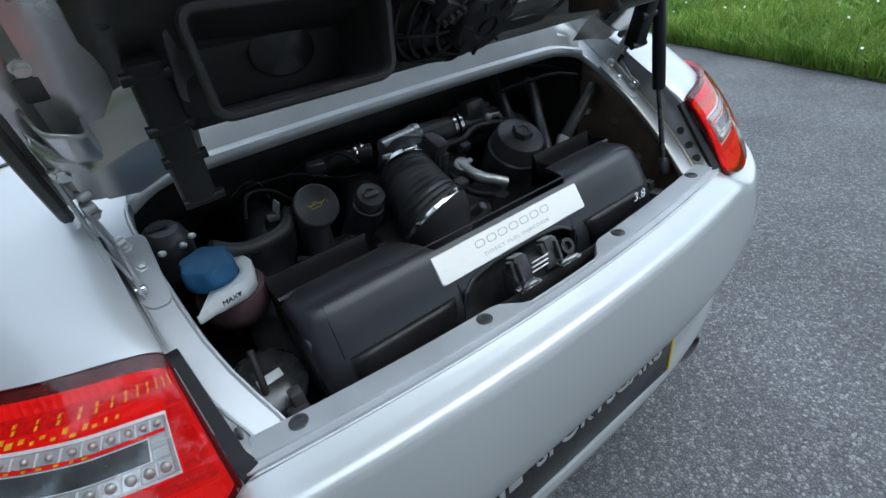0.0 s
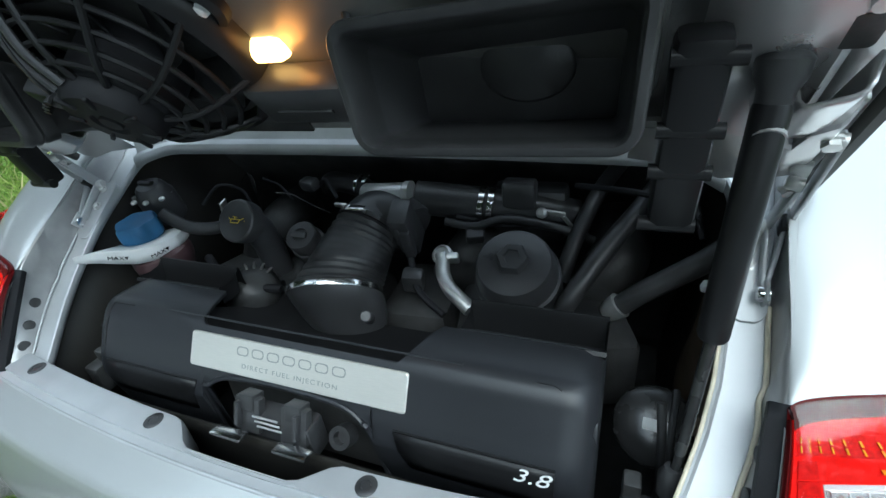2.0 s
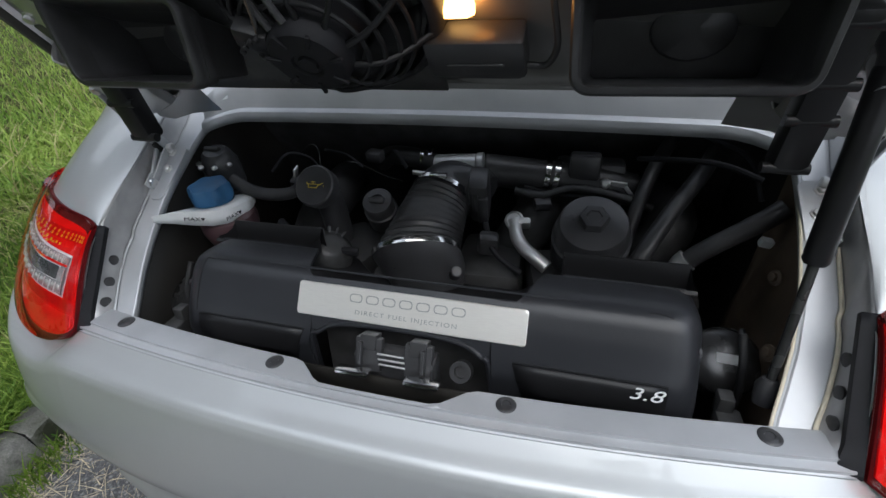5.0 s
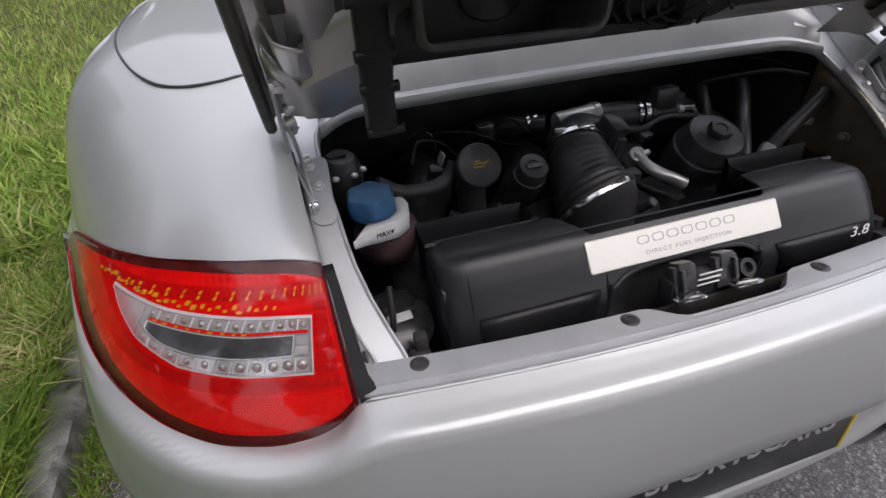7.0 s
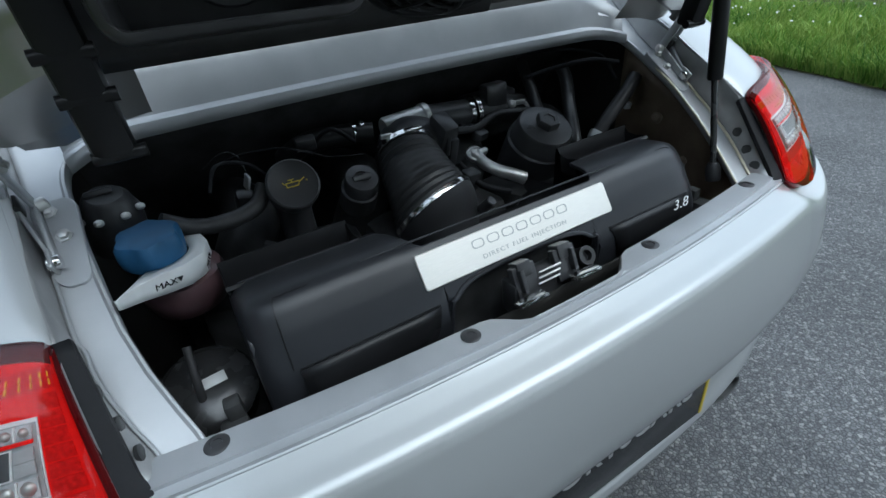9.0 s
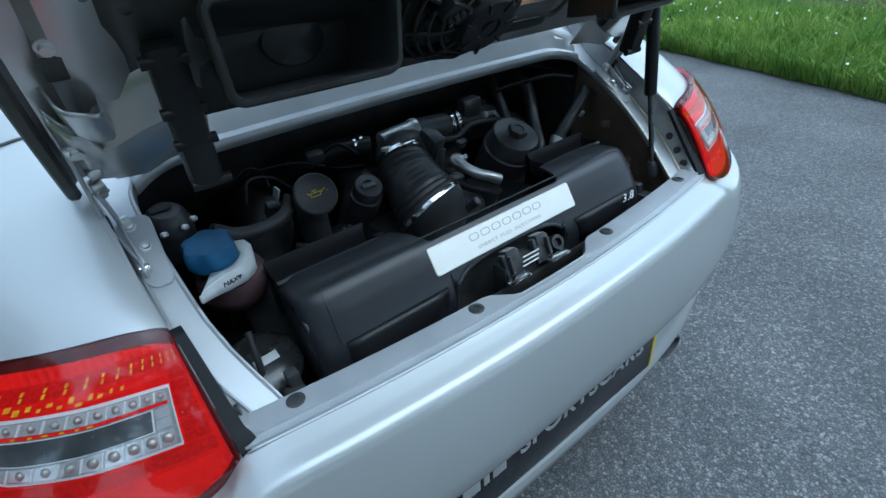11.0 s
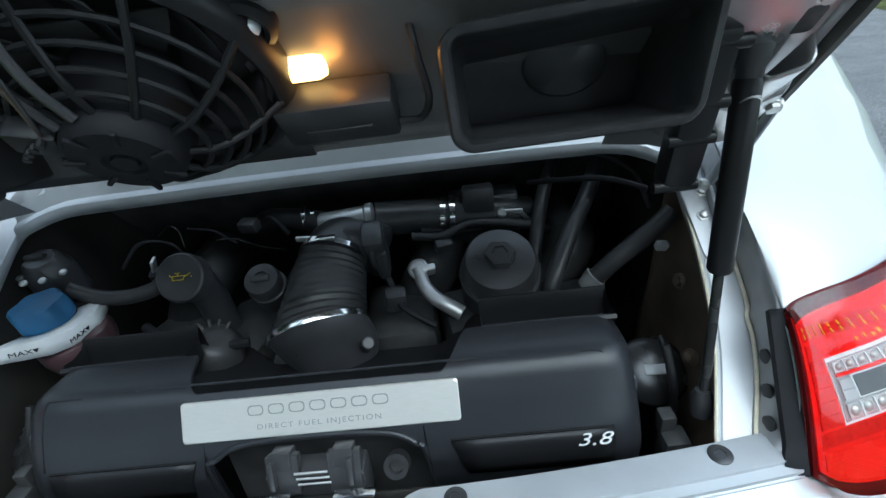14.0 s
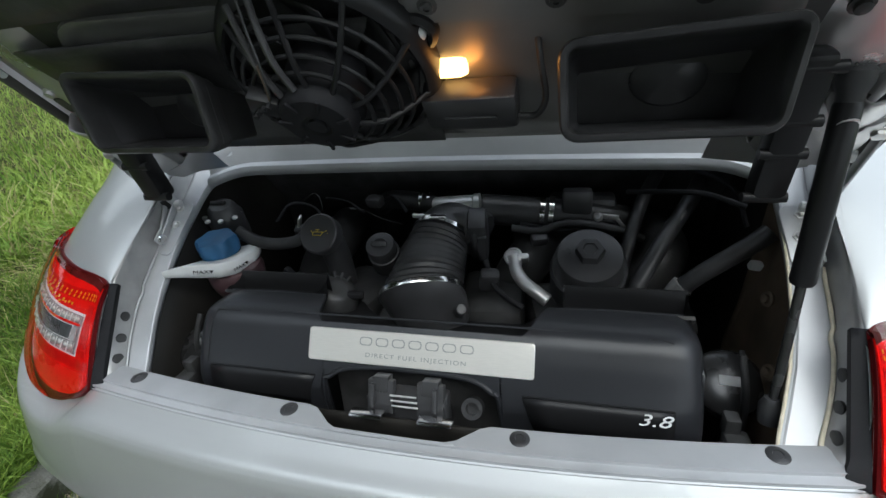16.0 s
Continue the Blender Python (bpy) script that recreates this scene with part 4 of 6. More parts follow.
for side in (-1, 1):
    lamp = lamp_patch("tail_lamp", LAMP_LOW, LAMP_TOP, 0.489, 1.208, 0.0, 0.0045, RED_DARK, side, car, "red tail lamp wrapping round the fender")
    lamp_patch("red_lens", raised(LAMP_LOW, 0.0030), LAMP_TOP, 0.4975, 1.190, 0.0055, 0.0065, RED, side, lamp, "glossy red lens with ribbed cells", 0.003)
    band_top = [(0.489, 0.778), (0.56, 0.776), (0.66, 0.778), (0.76, 0.783), (0.86, 0.797), (0.98, 0.824), (1.1, 0.846), (1.21, 0.86)]
    lamp_patch("reflector", raised(LAMP_LOW, 0.0125), band_top, 0.512, 1.10, 0.0, 0.0072, RED_FLAT, side, lamp, "plain red reflector band", 0.002)
    lamp_patch("clear_rim", BOWL_LOW, BOWL_TOP, 0.5655, 0.957, -0.0016, 0.0074, WHITE_PLASTIC, side, lamp, "pale rim of the clear insert", 0.003)
    lamp_patch("clear_insert", BOWL_LOW, BOWL_TOP, 0.568, 0.952, 0.0010, 0.0084, CLEAR, side, lamp, "clear insert with chromed cells", 0.002)
    lamp_patch("bar_rim", raised(MID_LOW, -0.0012), raised(MID_TOP, 0.0008), 0.607, 0.862, 0.0, 0.0092, WHITE_PLASTIC, side, lamp, "pale rim round the smoked bar", 0.002)
    lamp_patch("smoked_bar", MID_LOW, MID_TOP, 0.610, 0.858, 0.0, 0.0100, SMOKE, side, lamp, "smoked grey bar", 0.002)
    lamp_patch("red_rib", raised(MID_TOP, 0.0020), raised(MID_TOP, 0.0045), 0.575, 0.858, 0.0, 0.0104, RED_FLAT, side, lamp, "", 0.002)

    def cell_row(name, mat, s0, s1, count, low, top, gap, proud, edge):
        """A row of moulded cells between two lines of the lamp."""
        for i in range(count):
            a = s0 + (s1 - s0) * (i + gap) / count
            b = s0 + (s1 - s0) * (i + 1 - gap) / count
            lamp_patch(name, low, top, a, b, 0.0, proud, mat, side, lamp, "", edge, 3, 3)

    flat = lambda z0, z1: [(0.48, z0), (1.25, z1)]
    lamp_patch("upper_band", raised(LAMP_TOP, -0.0100), raised(LAMP_TOP, -0.0025), 0.500, 1.185, 0.0, 0.0072, RED_BROWN, side, lamp, "brown tinted band along the lamp's top", 0.002)
    # chromed cells above and below the bar, each with a round middle, parted by pale fins
    rows = ((0.574, 0.870, 11, raised(BOWL_LOW, 0.0028), raised(MID_LOW, -0.0024)), (0.574, 0.870, 11, raised(MID_TOP, 0.0052), raised(BOWL_TOP, -0.0018)))
    for s0, s1, count, low, top in rows:
        cell_row("lamp_cell", CHROME_CELL, s0, s1, count, low, top, 0.0, 0.0104, 0.0012)
        for i in range(count):
            a = s0 + (s1 - s0) * i / count
            if i:
                lamp_patch("cell_fin", low, top, a - 0.0013, a + 0.0013, 0.0, 0.0118, WHITE_PLASTIC, side, lamp, "", 0.0015, 2, 3)
            s = a + (s1 - s0) * 0.5 / count
            z0, z1 = along(low, s)[0], along(top, s)[0]
            z, r = (z0 + z1) / 2, 0.44 * min(z1 - z0, 0.0150)
            bm = bmesh.new()
            p = lamp_point(s, z, 0.0100, side)
            lathe(bm, p, Vector(lamp_point(s, z, 0.0150, side)) - Vector(p), [(1.05 * r, 0), (0.96 * r, 0.0010), (0.72 * r, 0.0022), (0.40 * r, 0.0030), (0, 0.0033)], 14)
            part("lamp_bowl", bm, BADGE_DARK, lamp)
    for z in (0.8160, 0.8248):
        lamp_patch("lamp_cell", flat(z, z), flat(z + 0.0080, z + 0.0080), 0.574, 0.603, 0.0, 0.0112, CHROME_CELL, side, lamp, "", 0.0012, 4, 3)
    cell_row("lamp_cell", CHROME_CELL, 0.873, 0.940, 4, raised(BOWL_LOW, 0.0035), raised(BOWL_TOP, -0.0022), 0.0, 0.0100, 0.0012)
    # moulded red cells round the insert
    cell_row("red_cell", RED_CELL, 0.510, 0.90, 17, [(0.48, 0.7815), (0.68, 0.7815), (0.80, 0.789), (0.90, 0.808)], [(0.48, 0.7935), (0.68, 0.7945), (0.80, 0.8015), (0.90, 0.820)], 0.0, 0.0070, 0.0005)
    for i in range(6):
        z0 = 0.797 + 0.0110 * i
        lamp_patch("red_cell", flat(z0, z0), flat(z0 + 0.0098, z0 + 0.0098), 0.512, 0.560, 0.0, 0.0076, RED_CELL, side, lamp, "", 0.0012, 4, 3)
    # upper row of cells, with small prisms whose amber glints are painted as colour
    cell_row("red_cell", RED_CELL, 0.510, 1.02, 20, flat(0.8640, 0.8720), flat(0.8765, 0.8845), 0.0, 0.0070, 0.0005)
    def prism(s, z, wide, tall):
        lamp_patch("prism", flat(z, z), flat(z + tall, z + tall), s, s + wide, 0.0, 0.0086, AMBER_GLINT, side, lamp, "", 0.0012, 2, 2)
    seeds = random.Random(77)
    for i in range(17):
        s = 0.5200 + 0.0255 * i
        prism(s, 0.8662 + 0.0078 * (s - 0.51), 0.0032, 0.0034)
        prism(s + 0.0010, 0.8708 + 0.0078 * (s - 0.51), 0.0026 + 0.001 * (i % 2), 0.0030)
    for i in range(30):
        s = 0.66 + 0.34 * (i / 29) ** 0.85
        prism(s, along(BOWL_TOP, s)[0] + 0.0036 + 0.0045 * seeds.random() + 0.03 * max(s - 0.95, 0), 0.0035 + 0.0050 * seeds.random(), 0.0022 + 0.0024 * seeds.random())
    for i in range(9):
        s = 0.70 + 0.018 * i
        lamp_patch("prism", raised(MID_TOP, 0.0023), raised(MID_TOP, 0.0041), s, s + 0.004 + 0.004 * seeds.random(), 0.0, 0.0112, AMBER_GLINT, side, lamp, "", 0.0012, 2, 2)
    cover = lamp_patch("lens_cover", LAMP_LOW, LAMP_TOP, 0.4915, 1.203, 0.0016, 0.0165, COVER, side, lamp, "clear glossy plastic cover", 0.012, 60, 24)
    cover.visible_shadow = False
    # black seal between lamp and gutter
    bm = bmesh.new()
    def seal(u, v, side=side):
        a, b = Vector((0.488, 0.008, 0.768)), Vector((0.503, 0.110, 0.893))
        p = a + (b - a) * u
        rows = [(0.006, 0.004, -0.010), (0.004, -0.004, 0.004), (-0.003, -0.003, 0.003), (-0.0125, -0.001, 0.002), (-0.0130, 0.003, -0.004)]
        foot = -0.004 * (1 - smooth01((u - 0.02) / 0.12)) if v > 1 else 0.0
        return mirrored(p + Vector(rows[v]) + Vector((foot, 0.0, -0.4 * foot)), side)
    sheet(bm, seal, [*span(-0.055, 0.16, 9), *span(0.16, 0.94, 9)[1:]], range(5))
    thick(part("lamp_seal", bm, STRIP, car, "black plastic strip beside the lamp"), 0.002)
    # dark holes in the gutter wall
    for y in (0.045, 0.068, 0.094):
        bm = bmesh.new()
        xf, zf = shoulder_at(y)
        lathe(bm, (side * (foot_x(y) + 0.35 * (xf - foot_x(y)) + 0.001), y, gutter_base(y) + 0.35 * (zf - gutter_base(y))), (-side, -0.1, 0.1), [(0.0080, -0.001), (0.0080, 0.0025), (0.0055, 0.0035), (0, 0.0030)], 16)
        part("grommet", bm, RUBBER, car, "black rubber grommet")


# ---- engine bay ----
bm = bmesh.new()
def bay_wall(u, v):
    ring = [(-0.46, 0.03), (-0.500, 0.20), (-0.515, 0.32), (-0.505, 0.62), (0.505, 0.62), (0.515, 0.32), (0.500, 0.20), (0.46, 0.03), (-0.46, 0.03)]
    x, y = ring[u]
    z = [0.40, 0.55, 0.72, 0.752 + max(0.0, 0.745 * (y - 0.05)) - 0.004][v]
    return (x * (1 - 0.03 * (3 - v)), y, min(z, 1.03))
sheet(bm, bay_wall, range(9), range(4))
thick(part("bay_wall", bm, BAY, car, "dull dark inner walls of the engine bay", 30), 0.004)
bm = bmesh.new()
sheet(bm, lambda x, v: (x, (0.02, 0.2, 0.45, 0.64)[v], (0.42, 0.40, 0.42, 0.5)[v] + 0.02 * math.sin(9 * x)), span(-0.5, 0.5, 10), range(4))
part("bay_floor", bm, DARK, car)
bm = bmesh.new()
sheet(bm, lambda x, v: (x, (0.615, 0.60, 0.50, 0.42)[v], (0.5, 0.85, 0.99, 1.0)[v]), span(-0.52, 0.52, 8), range(4))
part("bulkhead", bm, DARK, car)

# large cover over the silencer and air box
def cover_profile(t):
    """(y, z) along the cover's section, from its foot over the face to the back of the top."""
    table = [(0.0, 0.080, 0.640), (0.10, 0.064, 0.720), (0.16, 0.060, 0.757), (0.165, 0.0615, 0.760), (0.22, 0.072, 0.785), (0.36, 0.088, 0.812), (0.48, 0.103, 0.833),
             (0.54, 0.112, 0.841), (0.60, 0.122, 0.845), (0.66, 0.136, 0.8455), (0.76, 0.160, 0.843), (0.88, 0.182, 0.839), (1.0, 0.186, 0.835)]
    return along(table, t)


def cover_low(x):
    """Where the section starts: the arch over the latch."""
    k = (x + 0.008) / 0.128
    if abs(k) >= 1:
        return 0.0
    return 0.175 + 0.085 * (1 - abs(k) ** 3.2)


def cover_high(x):
    """Where the section ends: the scoop for the intake hose."""
    return 1.0 - 0.47 * smooth01((0.190 - abs(x)) / 0.048)


def cover_point(x, v):
    t = cover_low(x) + (cover_high(x) - cover_low(x)) * v
    y, z = cover_profile(t)
    e = max(0.0, (abs(x) - 0.325) / 0.040)
    drop = 0.040 * (1 - math.sqrt(max(1 - e * e, 0.0)))
    g = 0.0
    return (x, y + 0.55 * drop + g, z - 0.75 * drop)


xs = [-0.3649, -0.3635, -0.360, -0.355, -0.348, -0.338, -0.325, *span(-0.30, -0.21, 6), *span(-0.197, -0.10, 22), *span(-0.095, 0.095, 20), *span(0.10, 0.197, 22), *span(0.21, 0.30, 6), 0.325, 0.338, 0.348, 0.355, 0.360, 0.3635, 0.3649]
bm = bmesh.new()
sheet(bm, cover_point, xs, span(0, 1, 40))
cover = thick(part("engine_cover", bm, SATIN, car, "satin black plastic engine cover", 45), 0.006)


def on_cover(x, t, proud):
    y, z = cover_profile(t)
    y1, z1 = cover_profile(t + 0.01)
    n = Vector((0, -(z1 - z), (y1 - y))).normalized()
    return Vector((x, y, z)) + n * proud


# end walls of the cover
for side in (-1, 1):
    bm = bmesh.new()
    sheet(bm, lambda u, v, side=side: (side * 0.3625, 0.10 + 0.10 * u, 0.66 + (0.145 + 0.02 * u) * v), span(0, 1, 4), span(0, 1, 4))
    thick(part("cover_side", bm, SATIN, cover), 0.004)

# name strips low on the cover, and fine panel grooves
for x0, x1, lean in ((-0.325, -0.148, 0.016), (0.147, 0.327, 0.016)):
    bm = bmesh.new()
    inner = x1 if x1 < 0 else x0
    def strip(u, v, x0=x0, x1=x1, inner=inner):
        a, b = x0, x1
        if inner == x1:
            b = x1 - 0.016 * (1 - v)
        else:
            a = x0 + 0.016 * (1 - v)
        t = 0.105 + 0.092 * v
        return tuple(on_cover(a + (b - a) * u, t, 0.0022))
    sheet(bm, strip, span(0, 1, 6), span(0, 1, 4))
    thick(part("recessed_strip", bm, GLOSS, cover, "darker gloss strip"), 0.002)
    bm = bmesh.new()
    hose(bm, [tuple(on_cover(x, 0.200, 0.0002)) for x in span(x0, x1, 4)], 0.0011, 6, 2)
    part("groove", bm, GLOSS, cover)
for side in (-1, 1):
    bm = bmesh.new()
    line = [(side * 0.331, 0.204), (side * 0.329, 0.40), (side * 0.326, 0.545), (side * 0.318, 0.565), (side * (0.285 if side < 0 else 0.30), 0.568)]
    hose(bm, [tuple(on_cover(x, t, 0.0)) for x, t in line[(0 if side < 0 else 2):]], 0.0009, 6, 4)
    part("groove", bm, GLOSS, cover)
bm = bmesh.new()
hose(bm, [tuple(on_cover(x, 0.59 + 0.01 * abs(x), -0.0002)) for x in span(-0.22, 0.22, 8)], 0.0016, 6, 2)
part("groove", bm, SATIN, cover)

# latch housing arch lip
bm = bmesh.new()
hose(bm, [tuple(on_cover(-0.008 + 0.129 * k, cover_low(-0.008 + 0.1279 * k) if abs(k) < 1 else 0.05, 0.001)) for k in (-1.02, -0.97, -0.9, -0.75, -0.5, 0.0, 0.5, 0.75, 0.9, 0.97, 1.02)], 0.0035, 8, 4)
part("arch_lip", bm, SATIN, cover)

# trays behind the shoulder, left and right of the scoop
for side in (-1, 1):
    bm = bmesh.new()
    def tray(x, v, side=side):
        y, z = [(0.178, 0.834), (0.182, 0.8375), (0.186, 0.835), (0.188, 0.808), (0.205, 0.804), (0.222, 0.806), (0.229, 0.842), (0.2305, 0.8465), (0.233, 0.8465), (0.235, 0.842), (0.240, 0.74)][v]
        e = 0.030 if x in (0.1951, 0.3639) and 2 < v < 6 else 0.0
        return (side * x, y, z + e)
    sheet(bm, tray, [0.1951, 0.1975, *span(0.21, 0.345, 5), 0.3615, 0.3639], range(11))
    part("tray", bm, GLOSS, cover, "gloss black tray along the cover's back", 30)
    bm = bmesh.new()
    hose(bm, [(side * 0.197, 0.1815, 0.8395), (side * 0.28, 0.1815, 0.8398), (side * 0.350, 0.1815, 0.8385)], 0.0010, 6, 4)
    part("tray_edge", bm, SATIN, cover)
# floor of the scoop
bm = bmesh.new()
sheet(bm, lambda x, v: (x, (0.100, 0.118, 0.16, 0.26, 0.30)[v] + 0.9 * max(0, abs(x) - 0.135), (0.825, 0.795, 0.765, 0.750, 0.70)[v] + 0.25 * max(0, abs(x) - 0.135)), span(-0.197, 0.197, 24), range(5))
part("scoop", bm, GLOSS, cover, "dark hollow under the intake hose")

# brushed name plate
def badge_frame(u, v, d):
    a, b = Vector((0.001, 0.0791, 0.7945)), Vector((0.001, 0.1035, 0.8335))
    up = (b - a).normalized()
    n = Vector((0, -up.z, up.y))
    c = (a + b) / 2
    return c + Vector((1, 0, 0)) * u + up * v + n * (0.0025 + d)


bm = bmesh.new()
rings = ring_rect(bm, badge_frame, 0.320, 0.0455, 0.004, [(-0.0005, -0.004), (-0.0005, 0.0), (0.0006, 0.0010), (0.002, 0.0010)], 5)
bm.faces.new(rings[-1])
badge = part("badge_plate", bm, BRUSHED, car, "brushed metal name plate")
badge_m = Matrix.LocRotScale(badge_frame(0, 0, 0.0010), Matrix((Vector((1, 0, 0)), badge_frame(0, 1, 0) - badge_frame(0, 0, 0), badge_frame(0, 0, 1) - badge_frame(0, 0, 0))).transposed().to_quaternion(), None)
for i in range(7):
    u = -0.072 + 0.0240 * i
    bm = bmesh.new()
    ring_rect(bm, lambda a, b, d, u=u: badge_m @ Vector((u + a, 0.0085 + b, d)), 0.0186, 0.0116, 0.0012, [(0.0, -0.0002), (0.0, 0.0005), (0.0012, 0.0005), (0.0012, -0.0002)], 2)
    part("embossed_mark", bm, BADGE_DARK, badge, "embossed maker's mark")
letters("engraved_words", "DIRECT FUEL INJECTION", 0.0058, badge_m @ Matrix.Translation((0.0, -0.0105, 0.0002)), BADGE_DARK, badge, "engraved words", 0.0003, 1.25, 1.28)
# displacement figures on the strip
p0, p1 = on_cover(0.303, 0.166, 0.0032), on_cover(0.303, 0.176, 0.0032)
up = (p1 - p0).normalized()
num_m = Matrix.LocRotScale(p0 + up * 0.004, Matrix((Vector((1, 0, 0)), up, Vector((1, 0, 0)).cross(up))).transposed().to_quaternion(), None)
letters("figures", "3.8", 0.0145, num_m, WHITE, cover, "white figures", 0.0003, 1.05, 1.42, 0.32)

# intake: air box snout, metal band, ribbed hose, throttle
A, B = Vector((-0.041, 0.258, 0.800)), Vector((-0.065, 0.332, 0.868))
ax = (B - A).normalized()
bm = bmesh.new()
sx, sy, _sa = basis(ax)
rings = []
for k in span(0, 1, 12):
    c = A - ax * (0.060 * k) + Vector((0.020 * k, 0.022 * k, -0.050 * k * k))
    r = 0.0735 * (1 - 0.06 * k - 0.50 * k ** 3)
    rings.append([bm.verts.new(c + sx * (r * math.cos(2 * math.pi * q / 40)) + sy * (r * (1 - 0.30 * k) * math.sin(2 * math.pi * q / 40))) for q in range(40)])
for lo, hi in zip(rings, rings[1:]):
    for q in range(40):
        bm.faces.new((lo[q], lo[(q + 1) % 40], hi[(q + 1) % 40], hi[q]))
bm.faces.new(rings[-1])
lathe(bm, (0.040, 0.212, 0.806), (0.3, -0.65, 0.7), [(0.009, -0.03), (0.009, -0.002), (0.007, 0.0), (0, 0.0)], 16)
snout = part("air_box_snout", bm, PLASTIC, car, "rounded black intake snout")
bm = bmesh.new()
lathe(bm, A, ax, [(0.0715, -0.003), (0.0745, -0.003), (0.0750, 0.000), (0.0745, 0.0055), (0.0715, 0.0055)], 48)
part("hose_band", bm, STEEL, car, "bright steel hose band")
TOP, top_ax = Vector((-0.026, 0.364, 0.861)), Vector((0.16, 0.84, 0.52)).normalized()
bm = bmesh.new()
rings = []
for i in range(43):
    k = i / 42
    c, nrm = A.lerp(TOP, k), ax.lerp(top_ax, k).normalized()
    xx, yy, _a = basis(nrm)
    r = 0.0700 - 0.0185 * k + (0.0012 + 0.0009 * math.sin(7 * k + 1)) * math.cos(i * math.pi / 2)
    rings.append([bm.verts.new(c + xx * (r * math.cos(2 * math.pi * q / 40)) + yy * (r * math.sin(2 * math.pi * q / 40))) for q in range(40)])
for lo, hi in zip(rings, rings[1:]):
    for q in range(40):
        bm.faces.new((lo[q], lo[(q + 1) % 40], hi[(q + 1) % 40], hi[q]))
part("intake_hose", bm, RUBBER, car, "ribbed black rubber intake hose", 30)
bm = bmesh.new()
lathe(bm, TOP, top_ax, [(0.0525, 0), (0.0545, 0.001), (0.0545, 0.009), (0.0525, 0.010)], 40)
box(bm, TOP + top_ax * 0.005 + Vector((0.004, -0.030, 0.047)), (0.030, 0.012, 0.006), None, 0.002)
part("upper_band", bm, STEEL, car, "narrow steel hose band")
bm = bmesh.new()
hose(bm, [TOP, TOP + top_ax * 0.010, (-0.014, 0.388, 0.872), (0.006, 0.394, 0.872), (0.028, 0.390, 0.864), (0.046, 0.382, 0.856)], lambda k: 0.050 - 0.008 * k, 28, 5)
box(bm, (0.044, 0.368, 0.866), (0.034, 0.050, 0.098), Euler((0.5, 0, 0.1)).to_matrix(), 0.008)
box(bm, (0.054, 0.346, 0.850), (0.018, 0.016, 0.056), Euler((0.3, 0, 0.1)).to_matrix(), 0.004)
box(bm, (0.042, 0.340, 0.866), (0.010, 0.012, 0.040), Euler((0.3, 0, 0.1)).to_matrix(), 0.003)
part("throttle_body", bm, PLASTIC, car, "black throttle housing beside the intake hose")
bm = bmesh.new()
lathe(bm, (-0.045, 0.402, 0.902), (1, 0.05, 0.05), [(0, 0), (0.018, 0.0), (0.0205, 0.004), (0.0205, 0.075), (0.023, 0.078), (0.023, 0.088), (0, 0.088)], 24)
part("alloy_pipe", bm, ALLOY, car, "short cast alloy pipe")
bm = bmesh.new()
hose(bm, [(0.04, 0.43, 0.890), (0.10, 0.440, 0.883), (0.17, 0.445, 0.876), (0.25, 0.450, 0.868), (0.30, 0.46, 0.856)], 0.029, 20, 6)
part("cross_hose", bm, RUBBER, car, "thick black cross hose")
for x in (0.1465, 0.1625):
    bm = bmesh.new()
    lathe(bm, (x, 0.4435, 0.8790), (1, 0.05, -0.12), [(0.0300, 0), (0.0315, 0.0006), (0.0315, 0.0095), (0.0300, 0.0100)], 32)
    part("hose_clamp", bm, STEEL, car, "bright steel hose clamp")
for x in (-0.088, -0.072):
    bm = bmesh.new()
    lathe(bm, (x, 0.455, 0.895), (1, 0.05, 0.0), [(0.0200, 0), (0.0212, 0.0006), (0.0212, 0.0070), (0.0200, 0.0075)], 28)
    part("hose_clamp", bm, STEEL, car, "bright steel hose clamp")
bm = bmesh.new()
hose(bm, [(-0.05, 0.44, 0.89), (-0.10, 0.46, 0.894), (-0.16, 0.48, 0.89), (-0.2, 0.52, 0.86)], 0.019, 16, 6)
part("branch_hose", bm, RUBBER, car)

# fillers and filters
cap_axis = Vector((0.0, -0.80, 0.58))
bm = bmesh.new()
c = Vector((-0.236, 0.297, 0.893))
lathe(bm, c, cap_axis, [(0.030, -0.030), (0.036, -0.026), (0.0375, -0.004), (0.0365, 0.0), (0.034, 0.0018), (0.032, 0.0008), (0, 0.0008)], 36)
oil_cap = part("oil_cap", bm, PLASTIC, car, "black oil filler cap with a yellow symbol")
x, y, a = basis(cap_axis)
def cap_place(u, v, d=0.0014):
    return c - x * u * -1 + y * v + a * d
bm = bmesh.new()
for pts in ([(-0.010, -0.004), (0.006, -0.004), (0.009, 0.002), (-0.010, 0.002), (-0.010, -0.004)], [(0.008, 0.000), (0.017, 0.005)], [(-0.010, 0.0), (-0.014, 0.003), (-0.014, 0.005)], [(-0.002, 0.002), (-0.002, 0.006)], [(-0.006, 0.006), (0.002, 0.006)], [(0.019, 0.001), (0.019, -0.001)]):
    for p, q in zip(pts, pts[1:]):
        rod(bm, cap_place(*p), cap_place(*q), 0.0007, None, 6)
part("oil_symbol", bm, YELLOW, oil_cap, "yellow oil can symbol")
bm = bmesh.new()
hose(bm, [tuple(c - cap_axis * 0.02), (-0.237, 0.335, 0.86), (-0.235, 0.35, 0.80), (-0.23, 0.35, 0.70)], 0.026, 16, 5)
part("filler_neck", bm, PLASTIC, car)
bm = bmesh.new()
lathe(bm, (-0.130, 0.325, 0.852), (0.05, -0.55, 0.83), [(0.030, -0.05), (0.030, -0.012), (0.027, -0.010), (0.027, 0.012), (0.025, 0.015), (0.012, 0.016), (0.0115, 0.013), (0, 0.013)], 30)
